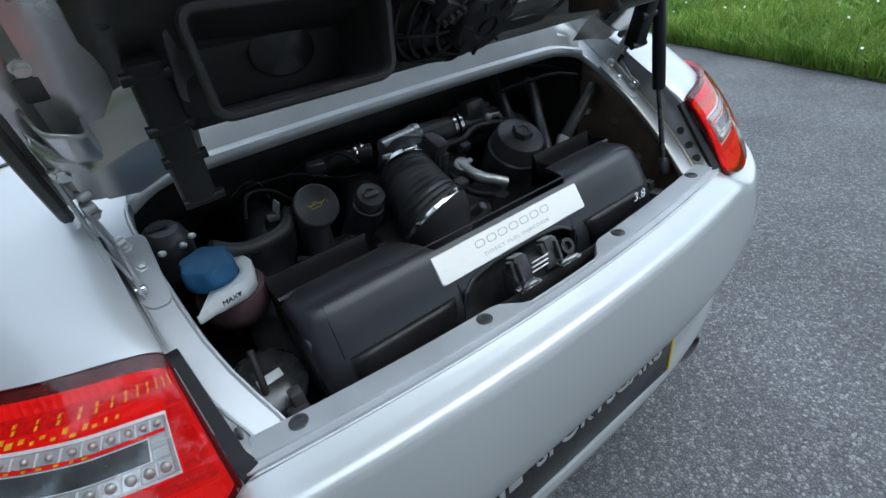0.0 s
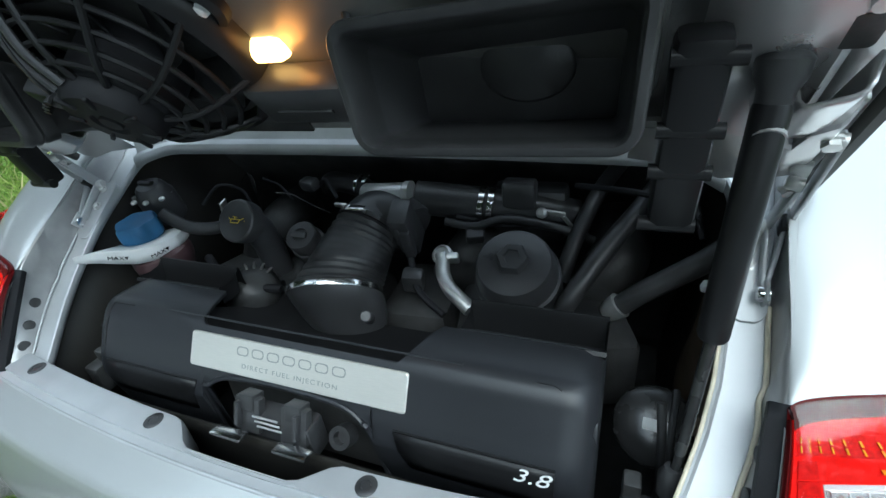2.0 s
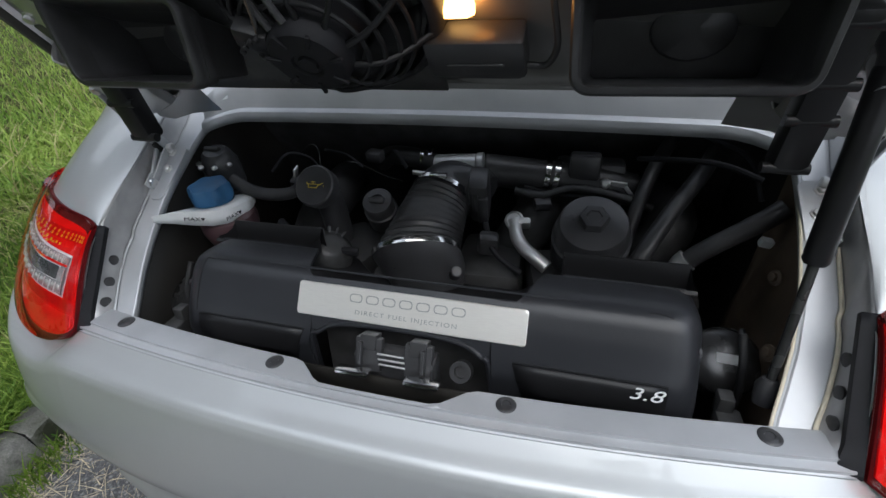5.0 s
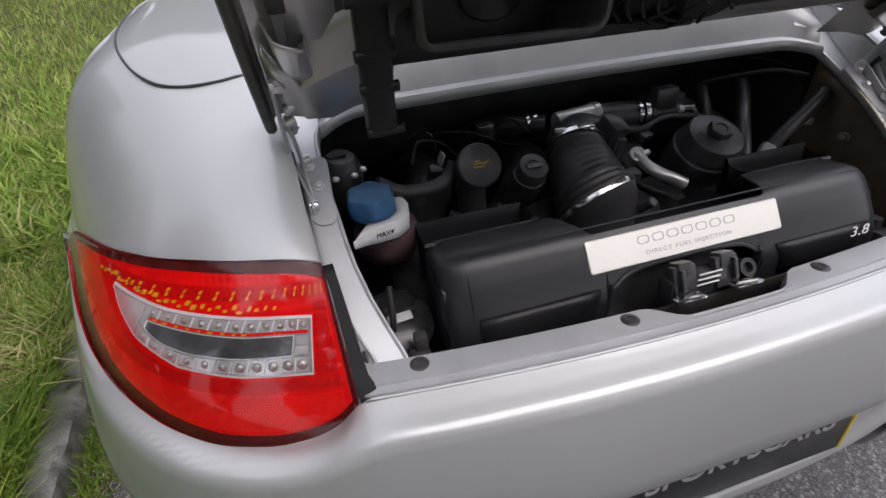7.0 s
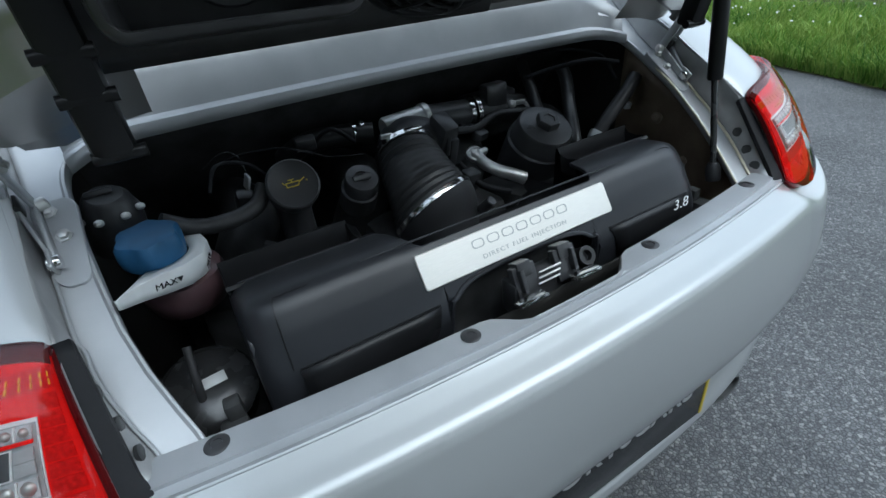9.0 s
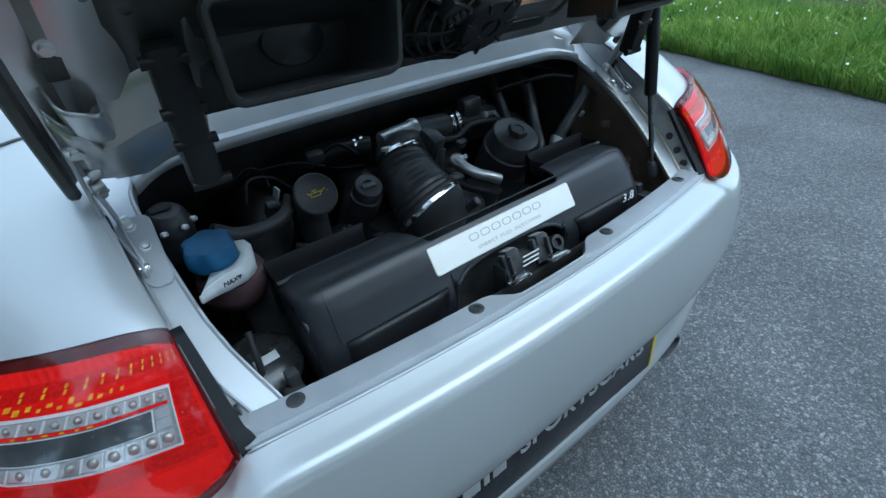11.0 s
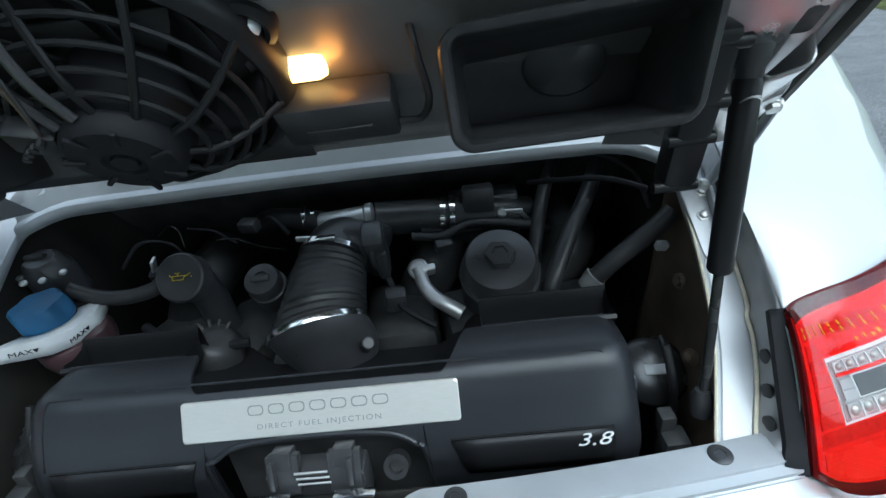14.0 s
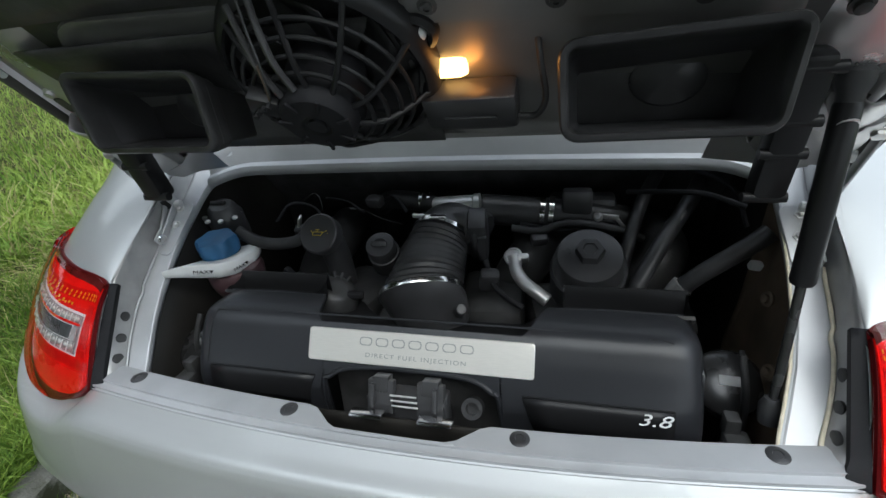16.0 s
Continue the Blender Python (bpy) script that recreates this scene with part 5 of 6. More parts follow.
box(bm, (-0.130, 0.3155, 0.866), (0.030, 0.006, 0.010), Euler((radians(-34), 0, 0)).to_matrix(), 0.002)
part("screw_cap", bm, PLASTIC, car, "small black screw cap")
fa = Vector((0.0, -0.50, 0.866)).normalized()
f0 = Vector((0.234, 0.304, 0.860))
bm = bmesh.new()
lathe(bm, f0, fa, [(0.062, -0.11), (0.062, -0.035), (0.058, -0.032), (0.058, -0.022), (0.055, -0.018), (0.0535, -0.001), (0.050, 0.004), (0.030, 0.0075), (0.024, 0.008), (0, 0.008)], 40)
filt = part("oil_filter_housing", bm, PLASTIC, car, "round black filter housing with a hexagon on top")
bm = bmesh.new()
lathe(bm, f0 + fa * 0.007, fa, [(0.0225, 0), (0.0225, 0.012), (0.0205, 0.0145), (0.012, 0.0145), (0.011, 0.0125), (0, 0.0125)], 6)
part("hexagon", bm, PLASTIC, filt)
bm = bmesh.new()
hose(bm, [(0.106, 0.354, 0.831), (0.110, 0.345, 0.822), (0.116, 0.328, 0.812), (0.130, 0.310, 0.802), (0.148, 0.298, 0.794), (0.170, 0.288, 0.782)], lambda k: 0.0110 + 0.001 * k, 14, 6)
pipe = part("alloy_coolant_pipe", bm, ALLOY, car, "bent bright alloy pipe with a bolted eye")
bm = bmesh.new()
lathe(bm, (0.107, 0.353, 0.830), (-0.1, -0.6, 0.8), [(0.0165, -0.006), (0.0165, 0.003), (0.013, 0.005), (0.012, 0.0035), (0.008, 0.0035), (0.0075, 0.007), (0, 0.007)], 24)
box(bm, (0.122, 0.356, 0.824), (0.024, 0.012, 0.026), Euler((0.6, 0, 0.2)).to_matrix(), 0.004)
part("eye", bm, ALLOY, pipe)

# hoses at the bay's right side
bm = bmesh.new()
hose(bm, [(0.300, 0.295, 0.790), (0.312, 0.305, 0.815), (0.35, 0.36, 0.862), (0.392, 0.415, 0.905), (0.42, 0.47, 0.93)], 0.0135, 14, 6)
part("hose", bm, RUBBER, car, "grey-black rubber hose")
bm = bmesh.new()
hose(bm, [(0.29, 0.36, 0.80), (0.305, 0.40, 0.85), (0.33, 0.46, 0.90), (0.36, 0.52, 0.93)], 0.012, 12, 6)
part("hose", bm, RUBBER, car, "grey-black rubber hose")
bm = bmesh.new()
hose(bm, [(0.375, 0.303, 0.812), (0.40, 0.303, 0.838), (0.455, 0.305, 0.884), (0.480, 0.31, 0.905)], 0.0140, 14, 6)
part("hose", bm, RUBBER, car, "grey-black rubber hose with an alloy end")
bm = bmesh.new()
lathe(bm, (0.358, 0.302, 0.797), (0.025, 0, 0.026), [(0, 0), (0.012, 0), (0.016, 0.012), (0.0175, 0.024), (0, 0.024)], 18)
part("hose_end", bm, ALLOY, car)
bm = bmesh.new()
hose(bm, [(0.10, 0.40, 0.865), (0.15, 0.40, 0.860), (0.20, 0.41, 0.872), (0.28, 0.41, 0.862), (0.33, 0.42, 0.84)], 0.007, 10, 8, 0.0007, 2)
part("corrugated_conduit", bm, RUBBER, car, "thin corrugated black conduit")
bm = bmesh.new()
lathe(bm, (0.252, 0.425, 0.878), (-0.2, -0.8, 0.5), [(0, 0), (0.0085, 0), (0.0085, 0.006), (0.005, 0.010), (0, 0.010)], 14)
box(bm, (0.270, 0.425, 0.879), (0.034, 0.004, 0.010), Euler((0.3, 0.1, 0)).to_matrix(), 0.001)
box(bm, (0.291, 0.421, 0.868), (0.022, 0.003, 0.007), Euler((0.3, 0.9, 0)).to_matrix(), 0.001)
part("bracket", bm, ALLOY, car, "small bright bracket")
bm = bmesh.new()
box(bm, (0.215, 0.435, 0.905), (0.052, 0.03, 0.045), None, 0.006)
box(bm, (0.225, 0.47, 0.86), (0.12, 0.05, 0.09), None, 0.01)
part("sensor_box", bm, PLASTIC, car, "small black box on the intake")

# alternator, manifold and belt side as dark castings
bm = bmesh.new()
lathe(bm, (-0.205, 0.255, 0.785), (0.5, -0.3, 0.75), [(0, 0.030), (0.016, 0.030), (0.024, 0.026), (0.034, 0.018), (0.044, 0.004), (0.046, -0.05), (0, -0.05)], 30)
alternator = part("alternator", bm, DARK, car, "dark finned alternator housing")
for i in range(17):
    a0 = 2 * math.pi * i / 17
    xx, yy, aa = basis((0.5, -0.3, 0.75))
    bm = bmesh.new()
    out, over = xx * math.cos(a0) + yy * math.sin(a0), yy * math.cos(a0) - xx * math.sin(a0)
    if out.z < 0.1:
        bm.free()
        continue
    box(bm, Vector((-0.205, 0.255, 0.785)) + aa * 0.016 + out * 0.036, (0.005, 0.014, 0.012), Matrix((over, out, aa)).transposed(), 0.0015)
    part("fin", bm, DARK, alternator)
for x, s in ((-0.33, 1), (-0.12, 1), (0.10, 1), (0.33, 1)):
    bm = bmesh.new()
    hose(bm, [(x - 0.05, 0.46, 0.60), (x, 0.42, 0.74), (x + 0.04, 0.45, 0.80), (x + 0.03, 0.55, 0.80)], 0.045, 16, 5)
    part("manifold_runner", bm, DARK, car)
for x in span(-0.33, 0.33, 5):
    bm = bmesh.new()
    box(bm, (x, 0.34 + 0.02 * math.sin(20 * x), 0.70), (0.12, 0.16, 0.12), Euler((0, 0, x)).to_matrix(), 0.02)
    part("engine_casting", bm, DARK, car, "dark oily engine casting", 30)
for pts, r in (([(-0.30, 0.46, 0.90), (-0.27, 0.42, 0.915), (-0.22, 0.40, 0.915), (-0.18, 0.38, 0.90)], 0.0035), ([(-0.16, 0.44, 0.90), (-0.13, 0.42, 0.92), (-0.10, 0.40, 0.895)], 0.006), ([(0.33, 0.50, 0.95), (0.38, 0.46, 0.96), (0.44, 0.38, 0.95), (0.46, 0.34, 0.90)], 0.006)):
    bm = bmesh.new()
    hose(bm, pts, 0.62 * r, 8, 8)
    part("cable", bm, STRIP, car, "thin black cable")
for pts in ([(-0.205, 0.372, 0.912), (-0.185, 0.385, 0.905), (-0.165, 0.390, 0.892), (-0.14, 0.385, 0.884), (-0.10, 0.37, 0.882)], [(-0.335, 0.43, 0.905), (-0.305, 0.42, 0.925), (-0.285, 0.41, 0.918), (-0.280, 0.40, 0.890)]):
    bm = bmesh.new()
    hose(bm, pts, 0.0010, 8, 8)
    part("steel_wire", bm, CANISTER, car, "thin bent steel wire")
bm = bmesh.new()
hose(bm, [(-0.405, 0.295, 0.895), (-0.37, 0.30, 0.872), (-0.33, 0.305, 0.865), (-0.29, 0.315, 0.87), (-0.27, 0.33, 0.89)], 0.0115, 12, 6)
part("vent_hose", bm, RUBBER, car, "bent black vent hose")

# coolant tank with blue cap and white collar
bm = bmesh.new()
lathe(bm, (-0.405, 0.268, 0.785), (0, -0.1, 1), [(0, 0), (0.030, 0.0), (0.044, 0.010), (0.050, 0.03), (0.051, 0.045), (0.048, 0.055), (0.040, 0.060), (0, 0.060)], 32)
tank = part("coolant_tank", bm, PINK_TANK, car, "translucent coolant tank with pink coolant")
BAND = [(0.0, -0.458, 0.157, 0.868, 0.012), (0.2, -0.440, 0.178, 0.858, 0.020), (0.4, -0.420, 0.194, 0.849, 0.025), (0.6, -0.394, 0.210, 0.842, 0.027), (0.8, -0.372, 0.236, 0.838, 0.026), (1.0, -0.364, 0.272, 0.840, 0.024), (1.2, -0.372, 0.305, 0.848, 0.020)]


def collar(u, v):
    x, y, z, tall = along(BAND, u)
    if v <= 1:
        return (x, y, z + tall * v)
    a = math.atan2(y - 0.256, x + 0.421)
    ring = (-0.421 + 0.036 * math.cos(a), 0.256 + 0.036 * math.sin(a), 0.869)
    return tuple(p + (q - p) * (v - 1) for p, q in zip((x, y, z + tall), ring))


bm = bmesh.new()
sheet(bm, collar, span(0, 1.2, 36), (0, 0.5, 0.96, 1.04, 1.5, 2))
coll = thick(part("tank_collar", bm, WHITE_PLASTIC, tank, "white plastic collar marked with the level"), 0.003)
for u in (0.42, 0.80):
    p, q = Vector(collar(u, 0.48)), Vector(collar(u + 0.05, 0.48))
    run = (q - p).normalized()
    n = Vector((run.y, -run.x, 0)).normalized()
    m = Matrix.LocRotScale(p + n * 0.0016, Matrix((run, n.cross(run), n)).transposed().to_quaternion(), None)
    letters("level_words", "MAX", 0.0070, m, PLATE_BLACK, tank, "black level marking", 0.0002, 1.0, 1.2)
    bm = bmesh.new()
    tri = [m @ Vector(p) for p in ((0.013, 0.003, 0.0004), (0.020, 0.003, 0.0004), (0.0165, -0.003, 0.0004), (0.013, 0.003, -0.0004), (0.020, 0.003, -0.0004), (0.0165, -0.003, -0.0004))]
    vs = [bm.verts.new(p) for p in tri]
    bm.faces.new(vs[:3]); bm.faces.new(vs[3:][::-1])
    part("level_mark", bm, PLATE_BLACK, tank)
bm = bmesh.new()
ca = Vector((0, -0.12, 1)).normalized()
cc = Vector((-0.421, 0.258, 0.868))
def cap_wave(u, v):
    r, h = [(0.030, 0.0), (0.034, 0.0), (0.0355, 0.004), (0.0350, 0.016), (0.0340, 0.028), (0.0315, 0.0325), (0.026, 0.034), (0.012, 0.0345), (0.0001, 0.0345)][v]
    a = 2 * math.pi * u
    r *= 1 + ((0.0, 0.0, 0.03, 0.09, 0.09, 0.07, 0.03, 0.0, 0.0)[v] * math.cos(6 * a + 0.6))
    xx, yy, aa = basis(ca)
    return cc + xx * (r * math.cos(a)) + yy * (r * math.sin(a)) + aa * h
sheet(bm, cap_wave, span(0, 1, 72), range(9))
part("blue_cap", bm, BLUE, tank, "blue plastic screw cap")
# black breather with small bolts behind the tank
bm = bmesh.new()
lathe(bm, (-0.452, 0.330, 0.912), (0.1, -0.3, 1), [(0.034, -0.05), (0.034, 0.0), (0.030, 0.008), (0.026, 0.020), (0.020, 0.026), (0, 0.026)], 28)
box(bm, (-0.455, 0.325, 0.940), (0.030, 0.012, 0.008), Euler((-0.3, 0, 0.1)).to_matrix(), 0.003)
breather = part("breather_housing", bm, PLASTIC, car, "black breather housing with small bolts")
for i in range(5):
    a = radians(200 + 50 * i)
    bm = bmesh.new()
    lathe(bm, (-0.452 + 0.033 * math.cos(a), 0.322 + 0.030 * math.sin(a), 0.912), (0.1, -0.3, 1), [(0.0055, 0), (0.0055, 0.003), (0.003, 0.005), (0, 0.005)], 12)
    part("bolt", bm, ALLOY, breather)

# round vacuum canisters in the rear corners of the bay
for side in (-1, 1):
    bm = bmesh.new()
    spot = Vector((-0.421, 0.160, 0.735)) if side < 0 else Vector((0.425, 0.192, 0.726))
    face = Vector((side * -0.05, -0.62, 0.78)).normalized() if side > 0 else Vector((0.05, -0.45, 0.90)).normalized()
    size = 0.86 if side > 0 else 1.0
    lathe(bm, spot, face, [(r * size, h) for r, h in ((0, 0.005), (0.020, 0.0045), (0.034, 0.002), (0.046, -0.002), (0.052, -0.005), (0.0555, -0.009), (0.0555, -0.014), (0.053, -0.016), (0.051, -0.06), (0, -0.06))], 36)
    can = part("vacuum_canister", bm, CANISTER, car, "dull alloy canister with a paper label" if side > 0 else "dark plastic canister with a small label")
    bm = bmesh.new()
    xx, yy, zz = basis(face)
    box(bm, spot + face * 0.0050 + xx * 0.004, (0.036, 0.014, 0.002), Matrix((xx, yy, zz)).transposed(), 0.0005)
    part("paper_label", bm, WHITE_PLASTIC, can)
    if side > 0:
        bm = bmesh.new()
        hose(bm, [spot + face * h + xx * (0.016 + 0.03 * (w + 0.05)) + yy * w for w, h in ((-0.050, -0.008), (-0.020, 0.004), (0.020, 0.005), (0.046, -0.006))], 0.0045, 8, 6)
        part("strap", bm, RUBBER, can, "black rubber strap")
    bm = bmesh.new()
    hose(bm, [(side * 0.424, 0.170, 0.79), (side * 0.428, 0.148, 0.75), (side * 0.432, 0.145, 0.70), (side * 0.435, 0.16, 0.64)], 0.005, 10, 6)
    part("vacuum_hose", bm, RUBBER, car)
    bm = bmesh.new()
    box(bm, (side * 0.405, 0.085, 0.705), (0.03, 0.03, 0.05), None, 0.005)
    box(bm, (side * 0.400, 0.10, 0.735), (0.018, 0.02, 0.03), None, 0.003)
    part("connector", bm, DARK, car)

# lid latch on the sill
bm = bmesh.new()
box(bm, (-0.002, 0.052, 0.752), (0.11, 0.03, 0.05), None, 0.004)
latch = part("lid_latch", bm, PLASTIC, car, "black lid latch with bright wire catches")
lean = Euler((radians(-24), 0, 0)).to_matrix()
for x in (-0.036, 0.032):
    for name, spot, size in (("latch_plate", (x, 0.044, 0.775), (0.036, 0.012, 0.044)), ("latch_block", (x, 0.052, 0.790), (0.022, 0.020, 0.020)), ("latch_tab", (x * 1.25, 0.036, 0.782), (0.006, 0.010, 0.030))):
        bm = bmesh.new()
        box(bm, spot, size, lean, 0.0015)
        part(name, bm, PLASTIC, latch)
for x in (-0.048, 0.044):
    bm = bmesh.new()
    box(bm, (x, 0.016, 0.768), (0.046, 0.018, 0.006), Euler((radians(-12), 0, 0)).to_matrix(), 0.003)
    part("striker", bm, STEEL, latch)
for z in (0.786, 0.777, 0.768):
    bm = bmesh.new()
    rod(bm, (-0.020, 0.034, z), (0.016, 0.034, z), 0.0014, None, 10)
    part("catch_bar", bm, ALLOY, latch)
bm = bmesh.new()
lathe(bm, (0.084, 0.050, 0.762), (0, -0.8, 0.6), [(0.014, -0.02), (0.014, 0.0), (0.008, 0.0), (0.008, -0.01), (0, -0.01)], 20)
part("rubber_stop", bm, RUBBER, latch)
bm = bmesh.new()
sheet(bm, lambda x, v: (x, (0.09, 0.095, 0.10)[v], (0.66, 0.74, 0.82)[v]), span(-0.13, 0.12, 6), range(3))
part("latch_backing", bm, DARK, car)

# small fittings among the hoses
for name, spot, size, turn, mat, lab in (("wire_clip", (0.474, 0.318, 0.846), (0.018, 0.012, 0.014), (0.3, 0.2, 0.1), WHITE_PLASTIC, "pale plastic wire clip"),
                                         ("plug", (0.150, 0.395, 0.846), (0.030, 0.022, 0.020), (0.4, 0, 0.3), PLASTIC, ""), ("plug", (-0.300, 0.345, 0.872), (0.024, 0.020, 0.030), (0.5, 0.2, 0), PLASTIC, ""),
                                         ("plug", (-0.175, 0.430, 0.905), (0.034, 0.024, 0.022), (0.2, 0, -0.2), PLASTIC, ""), ("bracket", (-0.290, 0.330, 0.902), (0.004, 0.016, 0.020), (0.2, 0.3, 0.2), ALLOY, "small bright bracket"),
                                         ("bracket", (-0.062, 0.355, 0.905), (0.022, 0.005, 0.008), (0.3, 0.1, 0.1), ALLOY, ""), ("plug", (0.068, 0.318, 0.800), (0.034, 0.026, 0.040), (0.3, 0.1, 0.2), PLASTIC, "")):
    bm = bmesh.new()
    box(bm, spot, size, Euler(turn).to_matrix(), min(size) * 0.25)
    part(name, bm, mat, car, lab)
for pts, r in (([(0.06, 0.335, 0.83), (0.075, 0.31, 0.80), (0.095, 0.295, 0.785), (0.13, 0.28, 0.77)], 0.0055), ([(0.115, 0.41, 0.868), (0.16, 0.418, 0.858), (0.21, 0.425, 0.853), (0.27, 0.44, 0.86)], 0.0055),
               ([(-0.34, 0.33, 0.90), (-0.32, 0.36, 0.925), (-0.28, 0.37, 0.915), (-0.255, 0.36, 0.89)], 0.0028), ([(-0.30, 0.27, 0.83), (-0.26, 0.25, 0.815), (-0.21, 0.245, 0.80), (-0.15, 0.26, 0.79)], 0.0075),
               ([(0.30, 0.44, 0.92), (0.34, 0.40, 0.935), (0.40, 0.36, 0.945), (0.45, 0.33, 0.935)], 0.0045)):
    bm = bmesh.new()
    hose(bm, pts, r, 8, 8)
    part("cable", bm, STRIP, car, "thin black cable")

# dusty pressed shield on the bay's right wall
bm = bmesh.new()
def shield(y, v):
    top = gutter_base(y) - 0.016
    z = 0.60 + (top - 0.60) * v
    rib = 0.006 * max(0.0, math.sin(y * 55 + 6 * v)) ** 3
    return (opening_x(y) + 0.016 - 0.022 * (1 - v) - rib, y, z)
sheet(bm, shield, span(0.055, 0.345, 40), span(0, 1, 12))
thick(part("heat_shield", bm, SHIELD, car, "dusty brown pressed shield on the bay wall", 50), 0.002)
for y, z in ((0.24, 0.835), (0.17, 0.765)):
    bm = bmesh.new()
    lathe(bm, (opening_x(y) - 0.004, y, z), (-1, -0.3, 0.3), [(0.011, 0), (0.011, 0.003), (0.007, 0.004), (0.006, 0.008), (0, 0.009)], 14)
    part("shield_stud", bm, SHIELD, car)


# ---- the raised lid ----
LID_D = Vector((0, -0.665, 0.747)).normalized()
LID_N = Vector((0, -LID_D.z, LID_D.y))


def lid(x, w, d=0.0):
    """A place by the lid's underside: x, metres up from its hinge edge, metres off the underside towards the bay."""
    return Vector((x, 0.275, 1.008)) + LID_D * w + LID_N * d


lid_root = new("engine_lid")
lid_root.parent = car
lid_root["label"] = "raised silver engine lid with black fittings underneath"


def lid_start(u):
    """Where the lid begins: further up in its middle than at the hinges."""
    return 0.012 - 0.010 * smooth01((1 - abs(u)) / 0.14)


def lid_skin(u, w):
    half = 0.535 - 0.02 * (w / 0.56) ** 2
    crown = 0.045 * (1 - u * u) + 0.02 * math.sin(math.pi * max(w, 0.0) / 0.56) + 0.055 * (1 - u ** 6) * max(0.0, 1 - max(w, 0.0) / 0.15) ** 1.5
    return lid(u * half, w, -0.020 - crown)


bm = bmesh.new()
sheet(bm, lambda u, k: lid_skin(u, lid_start(u) + (0.56 - lid_start(u)) * k), span(-1, 1, 28), span(0.0, 1.0, 14))
thick(part("lid_skin", bm, PAINT, lid_root, "silver outer skin", 60), 0.003)
# turned-down rim and pressed inner frame
for side in (-1, 1):
    bm = bmesh.new()
    def rim(w, v, side=side):
        half = 0.535 - 0.02 * (w / 0.56) ** 2
        rows = [(half, -0.022), (half + 0.001, -0.004), (half - 0.003, 0.001), (half - 0.010, -0.002), (half - 0.016, -0.010), (half - 0.040, -0.011), (half - 0.052, 0.004), (half - 0.085, 0.008), (half - 0.115, -0.004), (half - 0.17, -0.012)]
        a, d = rows[v]
        return lid(side * a, w, d)
    sheet(bm, rim, [0.012, 0.016, *span(0.03, 0.56, 14)], range(10))
    part("side_frame", bm, LID_PAINT, lid_root, "dark silver pressed side frame", 30)
bm = bmesh.new()
def inner(u, w):
    press = 0.010 * math.sin(12 * u) * math.sin(9 * w + 1)
    return lid(0.44 * u, w, -0.014 + 0.5 * press)
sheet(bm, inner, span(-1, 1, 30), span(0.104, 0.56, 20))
thick(part("inner_panel", bm, LID_PAINT_SHADED, lid_root, "silver pressed inner panel in a shaded colour", 40), 0.002)
bm = bmesh.new()
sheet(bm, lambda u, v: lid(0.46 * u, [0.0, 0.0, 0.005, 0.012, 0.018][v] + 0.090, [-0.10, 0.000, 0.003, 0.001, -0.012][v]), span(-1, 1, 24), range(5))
part("front_rim", bm, LID_PAINT_SHADED, lid_root, "", 30)
# black liner, and the two bare oblong panels in it
bm = bmesh.new()
sheet(bm, lambda u, w: lid(0.402 * u, w, -0.004 + 0.003 * math.sin(w * 22)), span(-1, 1, 20), span(0.108, 0.56, 16))
thick(part("lid_liner", bm, DARK, lid_root, "black liner under the lid"), 0.002)
for x0, x1 in ((0.028, 0.378), (-0.378, -0.10)):
    bm = bmesh.new()
    ring = ring_rect(bm, lambda u, v, d: lid((x0 + x1) / 2 + u, 0.212 + v - 0.03 * u, d), x1 - x0, 0.220, 0.055, [(-0.003, -0.003), (0.0, 0.0045), (0.004, 0.0050), (0.010, 0.0020), (0.020, 0.0015)], 8)
    bm.faces.new(ring[-1])
    part("bare_panel", bm, LID_PAINT_SHADED, lid_root, "bare silver oblong panel")
# flat bar across the underside with bolts
bm = bmesh.new()
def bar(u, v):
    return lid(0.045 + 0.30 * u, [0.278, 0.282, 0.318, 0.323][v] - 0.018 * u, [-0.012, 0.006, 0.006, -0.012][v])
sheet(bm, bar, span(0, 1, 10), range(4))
part("cross_bar", bm, LID_PAINT_SHADED, lid_root, "silver cross bar with bolts in a shaded colour", 30)
for x, w in ((0.066, 0.300), (0.180, 0.294), (0.300, 0.284)):
    bm = bmesh.new()
    lathe(bm, lid(x, w, 0.005), LID_N, [(0.0095, 0), (0.0095, 0.002), (0.0058, 0.0025), (0.0058, 0.006), (0.003, 0.006), (0.003, 0.004), (0, 0.004)], 14)
    part("bolt", bm, DARK, lid_root)
# black shield over the upper lid
bm = bmesh.new()
sheet(bm, lambda u, w: lid(0.42 * u, w, 0.010 + 0.010 * math.sin(w * 30) * (1 - u * u)), span(-1, 1, 20), span(0.332, 0.55, 12))
thick(part("upper_shield", bm, DARK, lid_root, "black plastic shield"), 0.003)
bm = bmesh.new()
sheet(bm, lambda u, w: lid(-0.44 + 0.48 * u, w, 0.004 + 0.006 * math.sin(w * 25)), span(0, 1, 14), span(0.10, 0.30, 10))
thick(part("fan_shroud", bm, DARK, lid_root, "black plastic fan shroud"), 0.003)
bm = bmesh.new()
box(bm, lid(0.300, 0.362, 0.030), (0.072, 0.001, 0.050), Matrix((Vector((1, 0, 0)), -LID_N, LID_D)).transposed())
label = part("printed_label", bm, WHITE_PLASTIC, lid_root, "white printed label with lines of small print")
for i in range(6):
    bm = bmesh.new()
    box(bm, lid(0.300 - 0.001 * i, 0.378 - 0.0060 * i, 0.0308), (0.058 - 0.004 * (i % 3), 0.0006, 0.0018), Matrix((Vector((1, 0, 0)), -LID_N, LID_D)).transposed())
    part("print_line", bm, PLATE_GREY, label)

